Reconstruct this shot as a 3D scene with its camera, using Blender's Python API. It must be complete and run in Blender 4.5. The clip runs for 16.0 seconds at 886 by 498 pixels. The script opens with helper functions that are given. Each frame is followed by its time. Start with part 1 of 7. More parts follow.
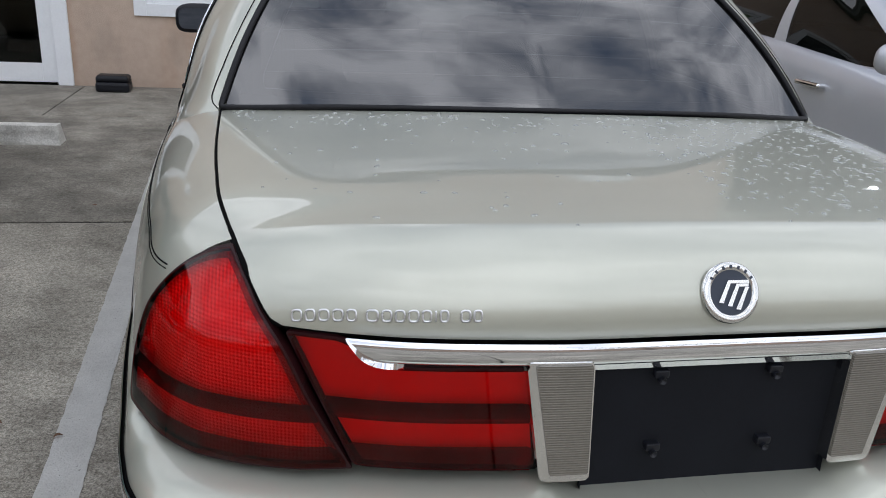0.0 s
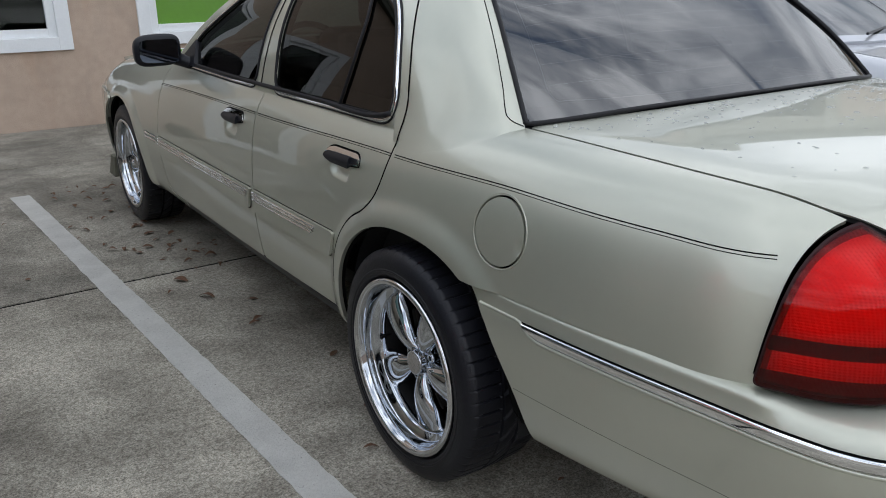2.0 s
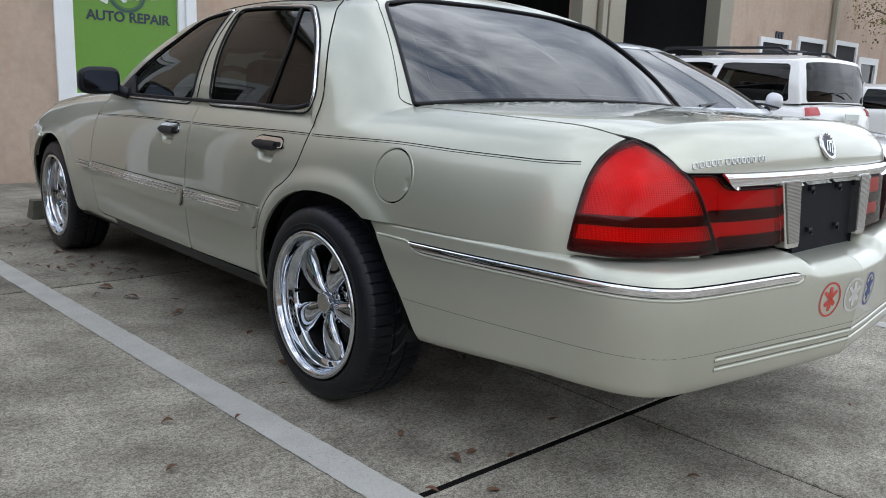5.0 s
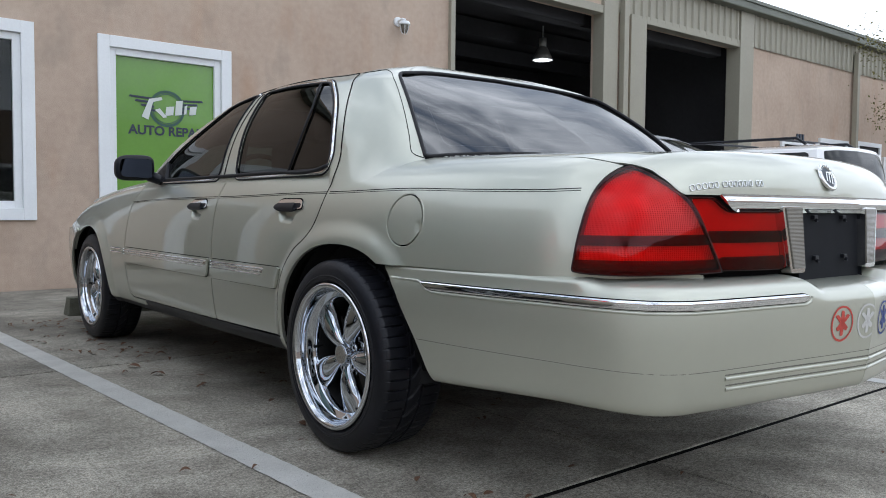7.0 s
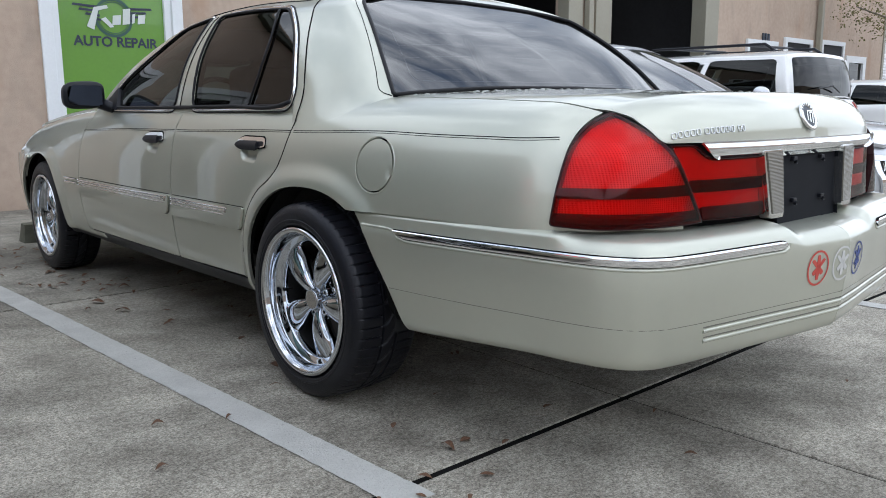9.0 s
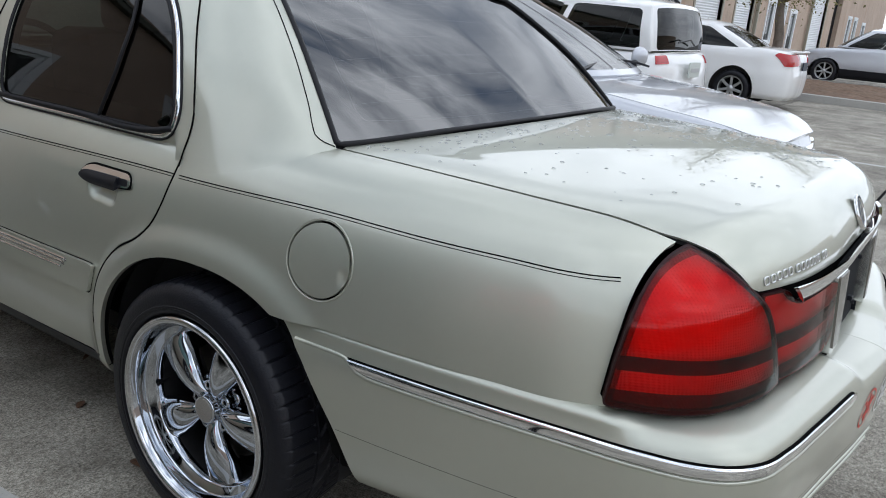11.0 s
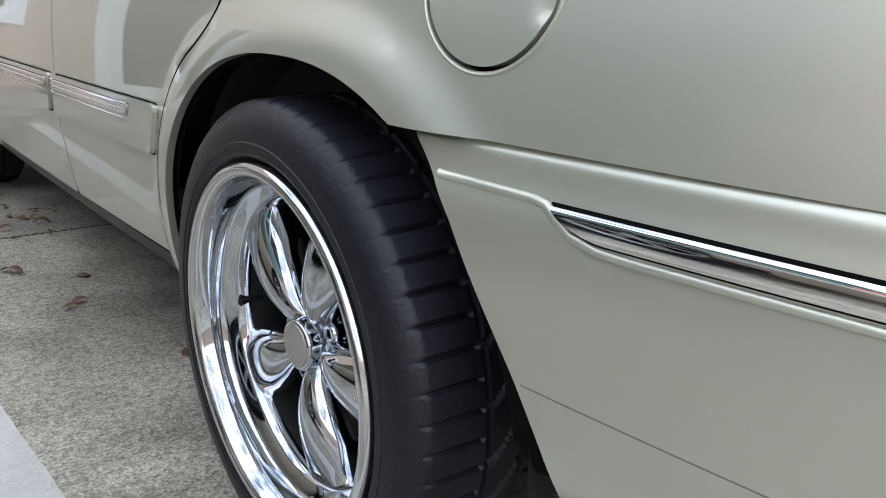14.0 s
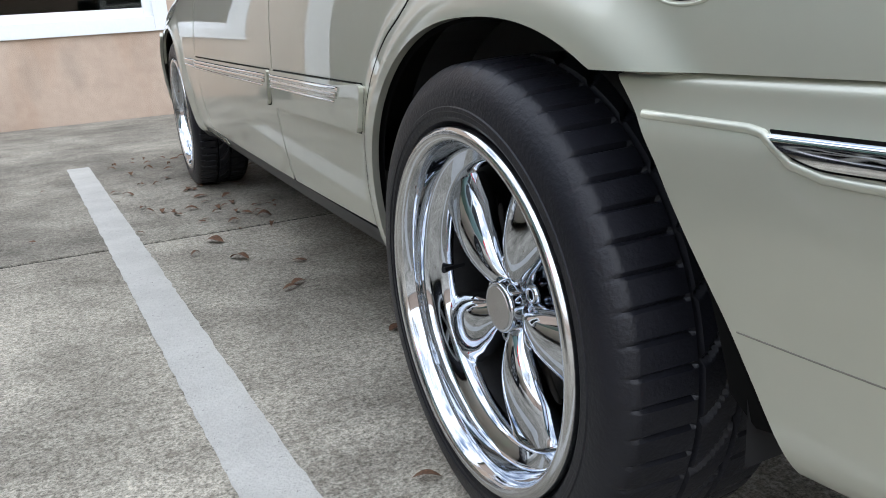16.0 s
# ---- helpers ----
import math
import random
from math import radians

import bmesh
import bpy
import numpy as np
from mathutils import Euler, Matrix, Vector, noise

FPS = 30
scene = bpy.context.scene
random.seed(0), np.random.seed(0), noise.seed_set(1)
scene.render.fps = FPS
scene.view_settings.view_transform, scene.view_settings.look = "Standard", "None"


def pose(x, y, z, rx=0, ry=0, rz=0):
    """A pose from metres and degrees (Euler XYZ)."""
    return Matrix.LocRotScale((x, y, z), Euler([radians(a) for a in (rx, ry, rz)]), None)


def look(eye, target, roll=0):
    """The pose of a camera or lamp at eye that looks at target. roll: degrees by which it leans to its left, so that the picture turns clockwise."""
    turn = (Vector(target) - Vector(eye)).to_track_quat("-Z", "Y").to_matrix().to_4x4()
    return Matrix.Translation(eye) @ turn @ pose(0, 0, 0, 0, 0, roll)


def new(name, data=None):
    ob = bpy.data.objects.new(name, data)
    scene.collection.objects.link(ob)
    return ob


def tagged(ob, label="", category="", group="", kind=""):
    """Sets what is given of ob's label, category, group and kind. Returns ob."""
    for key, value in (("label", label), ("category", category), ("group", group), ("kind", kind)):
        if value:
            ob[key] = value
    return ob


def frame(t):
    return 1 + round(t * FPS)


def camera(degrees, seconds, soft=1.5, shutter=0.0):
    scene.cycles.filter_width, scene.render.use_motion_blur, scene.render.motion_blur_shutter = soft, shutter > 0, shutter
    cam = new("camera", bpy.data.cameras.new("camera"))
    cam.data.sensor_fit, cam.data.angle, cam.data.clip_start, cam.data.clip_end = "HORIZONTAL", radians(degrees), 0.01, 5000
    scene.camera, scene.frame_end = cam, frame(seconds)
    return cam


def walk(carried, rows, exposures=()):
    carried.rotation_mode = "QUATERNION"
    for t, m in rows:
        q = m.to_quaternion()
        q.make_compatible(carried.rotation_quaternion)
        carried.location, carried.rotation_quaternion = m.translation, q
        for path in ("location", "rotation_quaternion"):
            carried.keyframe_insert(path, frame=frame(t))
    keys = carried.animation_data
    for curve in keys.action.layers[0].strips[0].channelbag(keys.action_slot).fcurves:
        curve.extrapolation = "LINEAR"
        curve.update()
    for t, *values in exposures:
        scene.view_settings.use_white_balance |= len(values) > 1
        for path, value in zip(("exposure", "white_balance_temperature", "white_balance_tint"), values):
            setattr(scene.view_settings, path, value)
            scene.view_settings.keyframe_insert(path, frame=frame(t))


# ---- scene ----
cam = camera(58.3, 16.0, 0.95)
PATH = [
    (0, (-0.604, -2.111, 1.341), (-0.221, -0.271, 0.657), 3.3),
    (0.5, (-1.004, -1.963, 1.336), (-0.186, -0.255, 0.694), 4.9),
    (1, (-1.336, -1.785, 1.339), (-0.288, -0.204, 0.703), 2.9),
    (1.5, (-1.695, -1.751, 1.316), (-0.619, -0.194, 0.667), 1.2),
    (2, (-1.967, -1.648, 1.343), (-0.9, -0.093, 0.677), -0.3),
    (2.5, (-2.139, -1.669, 1.368), (-1.055, -0.107, 0.746), -1.1),
    (3, (-2.333, -1.799, 1.37), (-1.222, -0.246, 0.774), -0.1),
    (3.5, (-2.396, -1.931, 1.338), (-1.267, -0.391, 0.74), 1.8),
    (4, (-2.362, -2.103, 1.253), (-1.141, -0.628, 0.673), 3.3),
    (4.2, (-2.344, -2.114, 1.217), (-1.057, -0.692, 0.65), 3.0),
    (6.3, (-2.363, -2.305, 0.841), (-1.104, -0.755, 0.731), 1.0),
    (6.5, (-2.36, -2.303, 0.835), (-1.101, -0.753, 0.729), 0.8),
    (7, (-2.355, -2.298, 0.825), (-1.096, -0.746, 0.724), 0.5),
    (7.5, (-2.349, -2.298, 0.823), (-1.091, -0.746, 0.726), 0.1),
    (8, (-2.344, -2.28, 0.816), (-1.094, -0.722, 0.718), -0.6),
    (8.5, (-2.353, -2.249, 0.815), (-1.105, -0.69, 0.703), -0.9),
    (9, (-2.32, -2.215, 0.953), (-1.01, -0.744, 0.604), -0.2),
    (9.2, (-2.32, -2.19, 1.084), (-0.982, -0.796, 0.634), 0.4),
    (9.5, (-2.357, -2.101, 1.295), (-0.89, -0.86, 0.741), 2.2),
    (9.7, (-2.37, -2.05, 1.354), (-0.831, -0.896, 0.806), 3.0),
    (11.8, (-1.75, -0.948, 1.273), (-0.16, 0.102, 0.667), 5.3),
    (12, (-1.686, -0.86, 1.259), (-0.146, 0.25, 0.629), 5.9),
    (12.5, (-1.561, -0.658, 1.122), (-0.127, 0.549, 0.423), 7.6),
    (13, (-1.471, -0.613, 0.899), (-0.139, 0.75, 0.291), 5.6),
    (13.5, (-1.412, -0.725, 0.775), (-0.178, 0.741, 0.203), 3.1),
    (14, (-1.395, -0.877, 0.763), (-0.196, 0.614, 0.18), 1.7),
    (14.5, (-1.372, -0.929, 0.744), (-0.184, 0.565, 0.146), 0.4),
    (15, (-1.372, -0.925, 0.73), (-0.274, 0.635, 0.13), -1.4),
    (15.5, (-1.381, -0.918, 0.71), (-0.52, 0.79, 0.125), -3.3),
    (16, (-1.407, -0.882, 0.717), (-0.624, 0.864, 0.136), -3.7),
]
# the clip brightens and cools a little on the way
EXPOSURES = [(t, stops - 0.08, 5950 if 5 < t < 10 else 6060 if t > 10 else 6160, 13 if t < 1.5 else 10) for t, stops in ((0, -0.34), (0.5, -0.38), (1, -0.40), (2, -0.29), (3, -0.15), (3.5, -0.11), (4, -0.05), (6.5, -0.28), (7, -0.16), (8, -0.08), (9, 0.01), (9.6, 0.02), (12, -0.46), (12.5, -0.31), (13, 0.14), (13.5, 0.56), (14.5, 0.74), (15.2, 0.69), (16, 0.72))]
walk(cam, [(t, look(eye, target, roll)) for t, eye, target, roll in PATH], EXPOSURES)

# world: broken overcast, soft sun behind cloud
SUN_EL, SUN_AZ = radians(50), radians(200)
world = bpy.data.worlds.new("overcast_sky")
scene.world = world
world.use_nodes = True
wn, wl = world.node_tree.nodes, world.node_tree.links
wn.clear()
w_out = wn.new("ShaderNodeOutputWorld")
w_bg = wn.new("ShaderNodeBackground")
w_sky = wn.new("ShaderNodeTexSky")
w_sky.sky_type, w_sky.sun_disc = "NISHITA", False
w_sky.sun_elevation, w_sky.sun_rotation = SUN_EL, SUN_AZ
w_tc = wn.new("ShaderNodeTexCoord")
w_map = wn.new("ShaderNodeMapping")
w_map.inputs["Location"].default_value = (1.7, 0.6, 0.9)
w_map.inputs["Scale"].default_value = (1.0, 1.0, 1.6)
w_noise = wn.new("ShaderNodeTexNoise")
w_noise.inputs["Scale"].default_value = 3.2
w_noise.inputs["Detail"].default_value = 8.0
w_noise.inputs["Roughness"].default_value = 0.55
w_noise.inputs["Distortion"].default_value = 0.35
w_ramp = wn.new("ShaderNodeValToRGB")
w_ramp.color_ramp.elements[0].position, w_ramp.color_ramp.elements[0].color = 0.36, (2.2, 2.9, 4.2, 1)
w_ramp.color_ramp.elements[1].position, w_ramp.color_ramp.elements[1].color = 0.61, (17.6, 17.8, 18.1, 1)
w_el = w_ramp.color_ramp.elements.new(0.47)
w_el.color = (7.6, 8.0, 8.7, 1)
w_mix = wn.new("ShaderNodeMix")
w_mix.data_type = "RGBA"
w_mix.inputs[0].default_value = 0.85
wl.new(w_tc.outputs["Generated"], w_map.inputs["Vector"])
wl.new(w_map.outputs["Vector"], w_noise.inputs["Vector"])
wl.new(w_noise.outputs["Fac"], w_ramp.inputs["Fac"])
wl.new(w_sky.outputs["Color"], w_mix.inputs[6])
wl.new(w_ramp.outputs["Color"], w_mix.inputs[7])
# thin bright haze towards the horizon
w_sep = wn.new("ShaderNodeSeparateXYZ")
w_up = wn.new("ShaderNodeMapRange")
w_up.inputs["From Min"].default_value, w_up.inputs["From Max"].default_value = 0.02, 0.62
w_up.inputs["To Min"].default_value, w_up.inputs["To Max"].default_value = 0.8, 0.0
w_haze = wn.new("ShaderNodeMix")
w_haze.data_type = "RGBA"
w_haze.inputs[7].default_value = (13.4, 13.7, 14.0, 1)
wl.new(w_tc.outputs["Generated"], w_sep.inputs["Vector"])
wl.new(w_sep.outputs["Z"], w_up.inputs["Value"])
wl.new(w_up.outputs["Result"], w_haze.inputs[0])
wl.new(w_mix.outputs[2], w_haze.inputs[6])
wl.new(w_haze.outputs[2], w_bg.inputs["Color"])
w_bg.inputs["Strength"].default_value = 0.14
wl.new(w_bg.outputs["Background"], w_out.inputs["Surface"])

sun = new("sun", bpy.data.lights.new("sun", "SUN"))
sun.data.energy, sun.data.angle, sun.data.color = 0.55, radians(84), (1.0, 0.97, 0.92)
sun.matrix_world = look((0, 0, 30), (-math.sin(SUN_AZ) * -10, 10 * math.cos(SUN_AZ) * -1, 30 - 10 * math.tan(SUN_EL)))


# ---- materials ----
def material(name, color, rough=0.5, metal=0.0, spec=0.5, coat=0.0, coat_rough=0.03, vary=0.0, scale=4.0, bump=0.0, bump_scale=60.0, rough_vary=0.0, dark=None, emit=0.0):
    """A principled material with colour varied at two scales, and a fine relief."""
    m = bpy.data.materials.new(name)
    m.use_nodes = True
    n, l = m.node_tree.nodes, m.node_tree.links
    p = n["Principled BSDF"]
    p.inputs["Base Color"].default_value = (*color, 1)
    p.inputs["Roughness"].default_value = rough
    p.inputs["Metallic"].default_value = metal
    p.inputs["Specular IOR Level"].default_value = spec
    p.inputs["Coat Weight"].default_value = coat
    p.inputs["Coat Roughness"].default_value = coat_rough
    if emit:
        p.inputs["Emission Color"].default_value = (*color, 1)
        p.inputs["Emission Strength"].default_value = emit
    tc = n.new("ShaderNodeTexCoord")
    if vary:
        a, b = n.new("ShaderNodeTexNoise"), n.new("ShaderNodeTexNoise")
        for t, s in ((a, scale), (b, scale * 14)):
            t.inputs["Scale"].default_value = s
            t.inputs["Detail"].default_value = 6
            l.new(tc.outputs["Object"], t.inputs["Vector"])
        mix = n.new("ShaderNodeMix")
        mix.data_type = "FLOAT"
        mix.inputs[0].default_value = 0.4
        l.new(a.outputs["Fac"], mix.inputs[2])
        l.new(b.outputs["Fac"], mix.inputs[3])
        ramp = n.new("ShaderNodeValToRGB")
        d = dark or tuple(c * (1 - vary) for c in color)
        ramp.color_ramp.elements[0].position, ramp.color_ramp.elements[0].color = 0.32, (*d, 1)
        ramp.color_ramp.elements[1].position, ramp.color_ramp.elements[1].color = 0.66, (*[min(1, c * (1 + vary * 0.6)) for c in color], 1)
        l.new(mix.outputs[0], ramp.inputs["Fac"])
        l.new(ramp.outputs["Color"], p.inputs["Base Color"])
        if rough_vary:
            r = n.new("ShaderNodeMapRange")
            r.inputs["To Min"].default_value, r.inputs["To Max"].default_value = rough - rough_vary, rough + rough_vary
            l.new(a.outputs["Fac"], r.inputs["Value"])
            l.new(r.outputs["Result"], p.inputs["Roughness"])
    if bump:
        t, b = n.new("ShaderNodeTexNoise"), n.new("ShaderNodeBump")
        t.inputs["Scale"].default_value, t.inputs["Detail"].default_value = bump_scale, 5
        b.inputs["Strength"].default_value, b.inputs["Distance"].default_value = bump, 0.01
        l.new(tc.outputs["Object"], t.inputs["Vector"])
        l.new(t.outputs["Fac"], b.inputs["Height"])
        l.new(b.outputs["Normal"], p.inputs["Normal"])
    return m


def glass_material(name, tint, rough=0.0, ior=1.5):
    """A thin tinted pane: what is behind shows through the tint, and the sheen grows towards a grazing look."""
    m = bpy.data.materials.new(name)
    m.use_nodes = True
    n, l = m.node_tree.nodes, m.node_tree.links
    n.clear()
    out, mix = n.new("ShaderNodeOutputMaterial"), n.new("ShaderNodeMixShader")
    clear, gloss, fres = n.new("ShaderNodeBsdfTransparent"), n.new("ShaderNodeBsdfGlossy"), n.new("ShaderNodeFresnel")
    clear.inputs["Color"].default_value = (*tint, 1)
    gloss.inputs["Roughness"].default_value = rough
    fres.inputs["IOR"].default_value = ior
    l.new(fres.outputs["Fac"], mix.inputs["Fac"])
    l.new(clear.outputs["BSDF"], mix.inputs[1])
    l.new(gloss.outputs["BSDF"], mix.inputs[2])
    l.new(mix.outputs["Shader"], out.inputs["Surface"])
    return m


def worn_paint():
    """Old road paint: pale, scuffed, with small pits down to the grey concrete."""
    m = material("white_road_paint", (0.53, 0.525, 0.495), 0.8, vary=0.16, scale=7, bump=0.5, bump_scale=190)
    n, l = m.node_tree.nodes, m.node_tree.links
    p = n["Principled BSDF"]
    src = p.inputs["Base Color"].links[0].from_socket
    geo, pit, edge, mix = n.new("ShaderNodeNewGeometry"), n.new("ShaderNodeTexNoise"), n.new("ShaderNodeMapRange"), n.new("ShaderNodeMix")
    pit.inputs["Scale"].default_value, pit.inputs["Detail"].default_value, pit.inputs["Roughness"].default_value = 95, 6, 0.75
    edge.inputs["From Min"].default_value, edge.inputs["From Max"].default_value = 0.62, 0.68
    mix.data_type = "RGBA"
    mix.inputs[7].default_value = (0.16, 0.155, 0.14, 1)
    l.new(geo.outputs["Position"], pit.inputs["Vector"])
    l.new(pit.outputs["Fac"], edge.inputs["Value"])
    l.new(edge.outputs["Result"], mix.inputs[0])
    l.new(src, mix.inputs[6])
    l.new(mix.outputs[2], p.inputs["Base Color"])
    return m


def stained_stucco():
    """Tan stucco, fine-grained, with faint rusty and grey runs down it."""
    m = material("tan_stucco", (0.51, 0.405, 0.32), 0.9, vary=0.10, scale=0.9, bump=0.35, bump_scale=110, dark=(0.43, 0.325, 0.25))
    n, l = m.node_tree.nodes, m.node_tree.links
    p = n["Principled BSDF"]
    geo = n.new("ShaderNodeNewGeometry")
    for size, lo, hi, color, share in (((1.3, 1.3, 0.35), 0.56, 0.74, (0.42, 0.24, 0.13), 0.42), ((2.2, 2.2, 0.9), 0.55, 0.75, (0.30, 0.25, 0.20), 0.45)):
        src = p.inputs["Base Color"].links[0].from_socket
        mp, t, e, mix = n.new("ShaderNodeMapping"), n.new("ShaderNodeTexNoise"), n.new("ShaderNodeMapRange"), n.new("ShaderNodeMix")
        mp.inputs["Scale"].default_value = size
        t.inputs["Scale"].default_value, t.inputs["Detail"].default_value = 1.6, 7
        e.inputs["From Min"].default_value, e.inputs["From Max"].default_value, e.inputs["To Max"].default_value = lo, hi, share
        mix.data_type = "RGBA"
        mix.inputs[7].default_value = (*color, 1)
        l.new(geo.outputs["Position"], mp.inputs["Vector"])
        l.new(mp.outputs["Vector"], t.inputs["Vector"])
        l.new(t.outputs["Fac"], e.inputs["Value"])
        l.new(e.outputs["Result"], mix.inputs[0])
        l.new(src, mix.inputs[6])
        l.new(mix.outputs[2], p.inputs["Base Color"])
    return m


M_PAINT = material("champagne_metallic_paint", (0.550, 0.560, 0.474), 0.44, 0.70, 0.5, 1.0, 0.02, vary=0.02, scale=3)
M_BLACK = material("black_rubber", (0.010, 0.010, 0.012), 0.55, 0, 0.28, vary=0.2, scale=8)
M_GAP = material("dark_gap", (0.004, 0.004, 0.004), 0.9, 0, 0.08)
M_CHROME = material("chrome", (0.82, 0.83, 0.84), 0.05, 1.0, vary=0.04, scale=12)
M_WHEEL = material("wheel_chrome", (0.54, 0.57, 0.615), 0.045, 1.0, vary=0.05, scale=12)
M_LIP = material("satin_polished_lip", (0.62, 0.63, 0.64), 0.16, 1.0, vary=0.12, scale=30)
# shade deep inside the wheel, put into the barrel's colour
M_BARREL_SHADE = material("shaded_inner_barrel", (0.035, 0.035, 0.036), 0.5, 0.4, vary=0.3, scale=12)
M_SATIN = material("brushed_bright_trim", (0.72, 0.72, 0.70), 0.16, 1.0, vary=0.06, scale=12)
M_TINT = glass_material("tinted_car_glass", (0.075, 0.088, 0.095), ior=2.5)
M_SIDEG = glass_material("tinted_side_glass", (0.06, 0.075, 0.065), ior=1.46)
M_CLEARG = glass_material("clear_car_glass", (0.55, 0.6, 0.58))
M_SHOPG = glass_material("shop_glass", (0.35, 0.4, 0.38))
M_RED = glass_material("red_lens", (0.92, 0.010, 0.007), ior=1.38)
M_RED_DEEP = glass_material("deep_red_lens", (0.42, 0.010, 0.012))
M_RED_DARK = glass_material("dark_red_band", (0.13, 0.008, 0.008))
M_RED_LOW = glass_material("maroon_lens", (0.20, 0.008, 0.009))
M_LAMPRIM = material("dark_lamp_rim", (0.022, 0.003, 0.004), 0.5, 0, 0.3, 0.0, 0.03, vary=0.1, scale=10)
M_SEAM = material("dim_seam", (0.16, 0.155, 0.13), 0.7)
M_BULB = material("dark_bulb_red", (0.12, 0.003, 0.003), 0.3, vary=0.2, scale=30)


def ribbed(name, color, rough, metal, spec, way, scale, strength):
    """A surface with fine flutes across the way given."""
    m = material(name, color, rough, metal, spec, 0.4, 0.03, vary=0.12, scale=14)
    n, l = m.node_tree.nodes, m.node_tree.links
    tc, wv, b = n.new("ShaderNodeTexCoord"), n.new("ShaderNodeTexWave"), n.new("ShaderNodeBump")
    wv.bands_direction = way
    wv.inputs["Scale"].default_value = scale
    b.inputs["Strength"].default_value, b.inputs["Distance"].default_value = strength, 0.002
    l.new(tc.outputs["Object"], wv.inputs["Vector"])
    l.new(wv.outputs["Fac"], b.inputs["Height"])
    l.new(b.outputs["Normal"], n["Principled BSDF"].inputs["Normal"])
    return m


M_MIRROR = material("dim_mirror_glass", (0.10, 0.115, 0.15), 0.03, 1.0)
M_WHITE_LENS = ribbed("clear_ribbed_lens", (0.16, 0.145, 0.118), 0.26, 0.2, 0.4, "Z", 85, 0.5)
M_CROSS_LENS = ribbed("clear_fluted_lens", (0.42, 0.42, 0.41), 0.20, 0.75, 0.6, "X", 60, 0.7)
M_REFLECT = ribbed("lamp_reflector", (0.95, 0.93, 0.91), 0.30, 0.55, 0.2, "X", 60, 0.45)
M_PLAIN_REFLECT = material("plain_lamp_reflector", (0.80, 0.78, 0.76), 0.45, 0.3, 0.2, vary=0.06, scale=12)


def cross_ribs(m, scale, strength):
    """Adds a second set of flutes across the first."""
    n, l = m.node_tree.nodes, m.node_tree.links
    first = n["Principled BSDF"].inputs["Normal"].links[0].from_node
    tc, wv, b = n.new("ShaderNodeTexCoord"), n.new("ShaderNodeTexWave"), n.new("ShaderNodeBump")
    wv.bands_direction = "Z"
    wv.inputs["Scale"].default_value = scale
    b.inputs["Strength"].default_value, b.inputs["Distance"].default_value = strength, 0.002
    l.new(tc.outputs["Object"], wv.inputs["Vector"])
    l.new(wv.outputs["Fac"], b.inputs["Height"])
    l.new(first.outputs["Normal"], b.inputs["Normal"])
    l.new(b.outputs["Normal"], n["Principled BSDF"].inputs["Normal"])


cross_ribs(M_REFLECT, 60, 0.3)
cross_ribs(M_CROSS_LENS, 60, 0.7)
M_TYRE = material("tyre_rubber", (0.009, 0.0095, 0.0135), 0.42, 0, 0.32, vary=0.3, scale=6, bump=0.12, bump_scale=200, rough_vary=0.08)
M_IRON = material("brake_iron", (0.10, 0.09, 0.08), 0.5, 0.8, vary=0.4, scale=20)
M_PLASTIC = material("black_plastic", (0.009, 0.010, 0.014), 0.40, 0, 0.32, vary=0.15, scale=10)
M_RECESS = material("dark_recess_plastic", (0.006, 0.007, 0.010), 0.75, 0, 0.2, vary=0.2, scale=12)
M_WELL = material("wheel_well_liner", (0.010, 0.010, 0.011), 0.9, vary=0.3, scale=4)
M_UNDER = material("underbody", (0.05, 0.048, 0.045), 0.9, vary=0.3, scale=4)
M_LINING = material("dark_cabin_lining", (0.022, 0.022, 0.022), 0.9, vary=0.15, scale=20)
M_SEAT = material("grey_seat_cloth", (0.09, 0.095, 0.09), 0.9, vary=0.15, scale=30)
M_STRIPE = worn_paint()
M_STUCCO = stained_stucco()
M_TRIM = material("white_trim_paint", (0.80, 0.82, 0.83), 0.5, vary=0.05, scale=3, bump=0.1, bump_scale=80)
M_GREEN = material("green_window_film", (0.13, 0.29, 0.037), 0.25, 0, 0.5, 0.5, 0.03, vary=0.08, scale=2)
M_STEEL = material("tan_painted_steel", (0.33, 0.31, 0.245), 0.5, 0.1, vary=0.08, scale=2)
M_EAVE = material("grey_green_gutter", (0.15, 0.16, 0.13), 0.5, 0.2, vary=0.2, scale=2)
# near-black colour stands in for the shade inside garage and far rooms
M_DARKROOM = material("interior_shade_tone", (0.025, 0.025, 0.028), 0.8, vary=0.3, scale=1)
M_GREY = material("light_grey_metal", (0.55, 0.56, 0.56), 0.4, 0.4, vary=0.1, scale=5)
M_NAVY = material("dark_navy_vinyl", (0.02, 0.03, 0.05), 0.4, vary=0.05, scale=6)
M_PALE = material("pale_vinyl", (0.62, 0.66, 0.62), 0.4, vary=0.05, scale=6)
M_LAMP = material("lit_lamp_glass", (1.0, 0.98, 0.92), 0.4, emit=2.2)


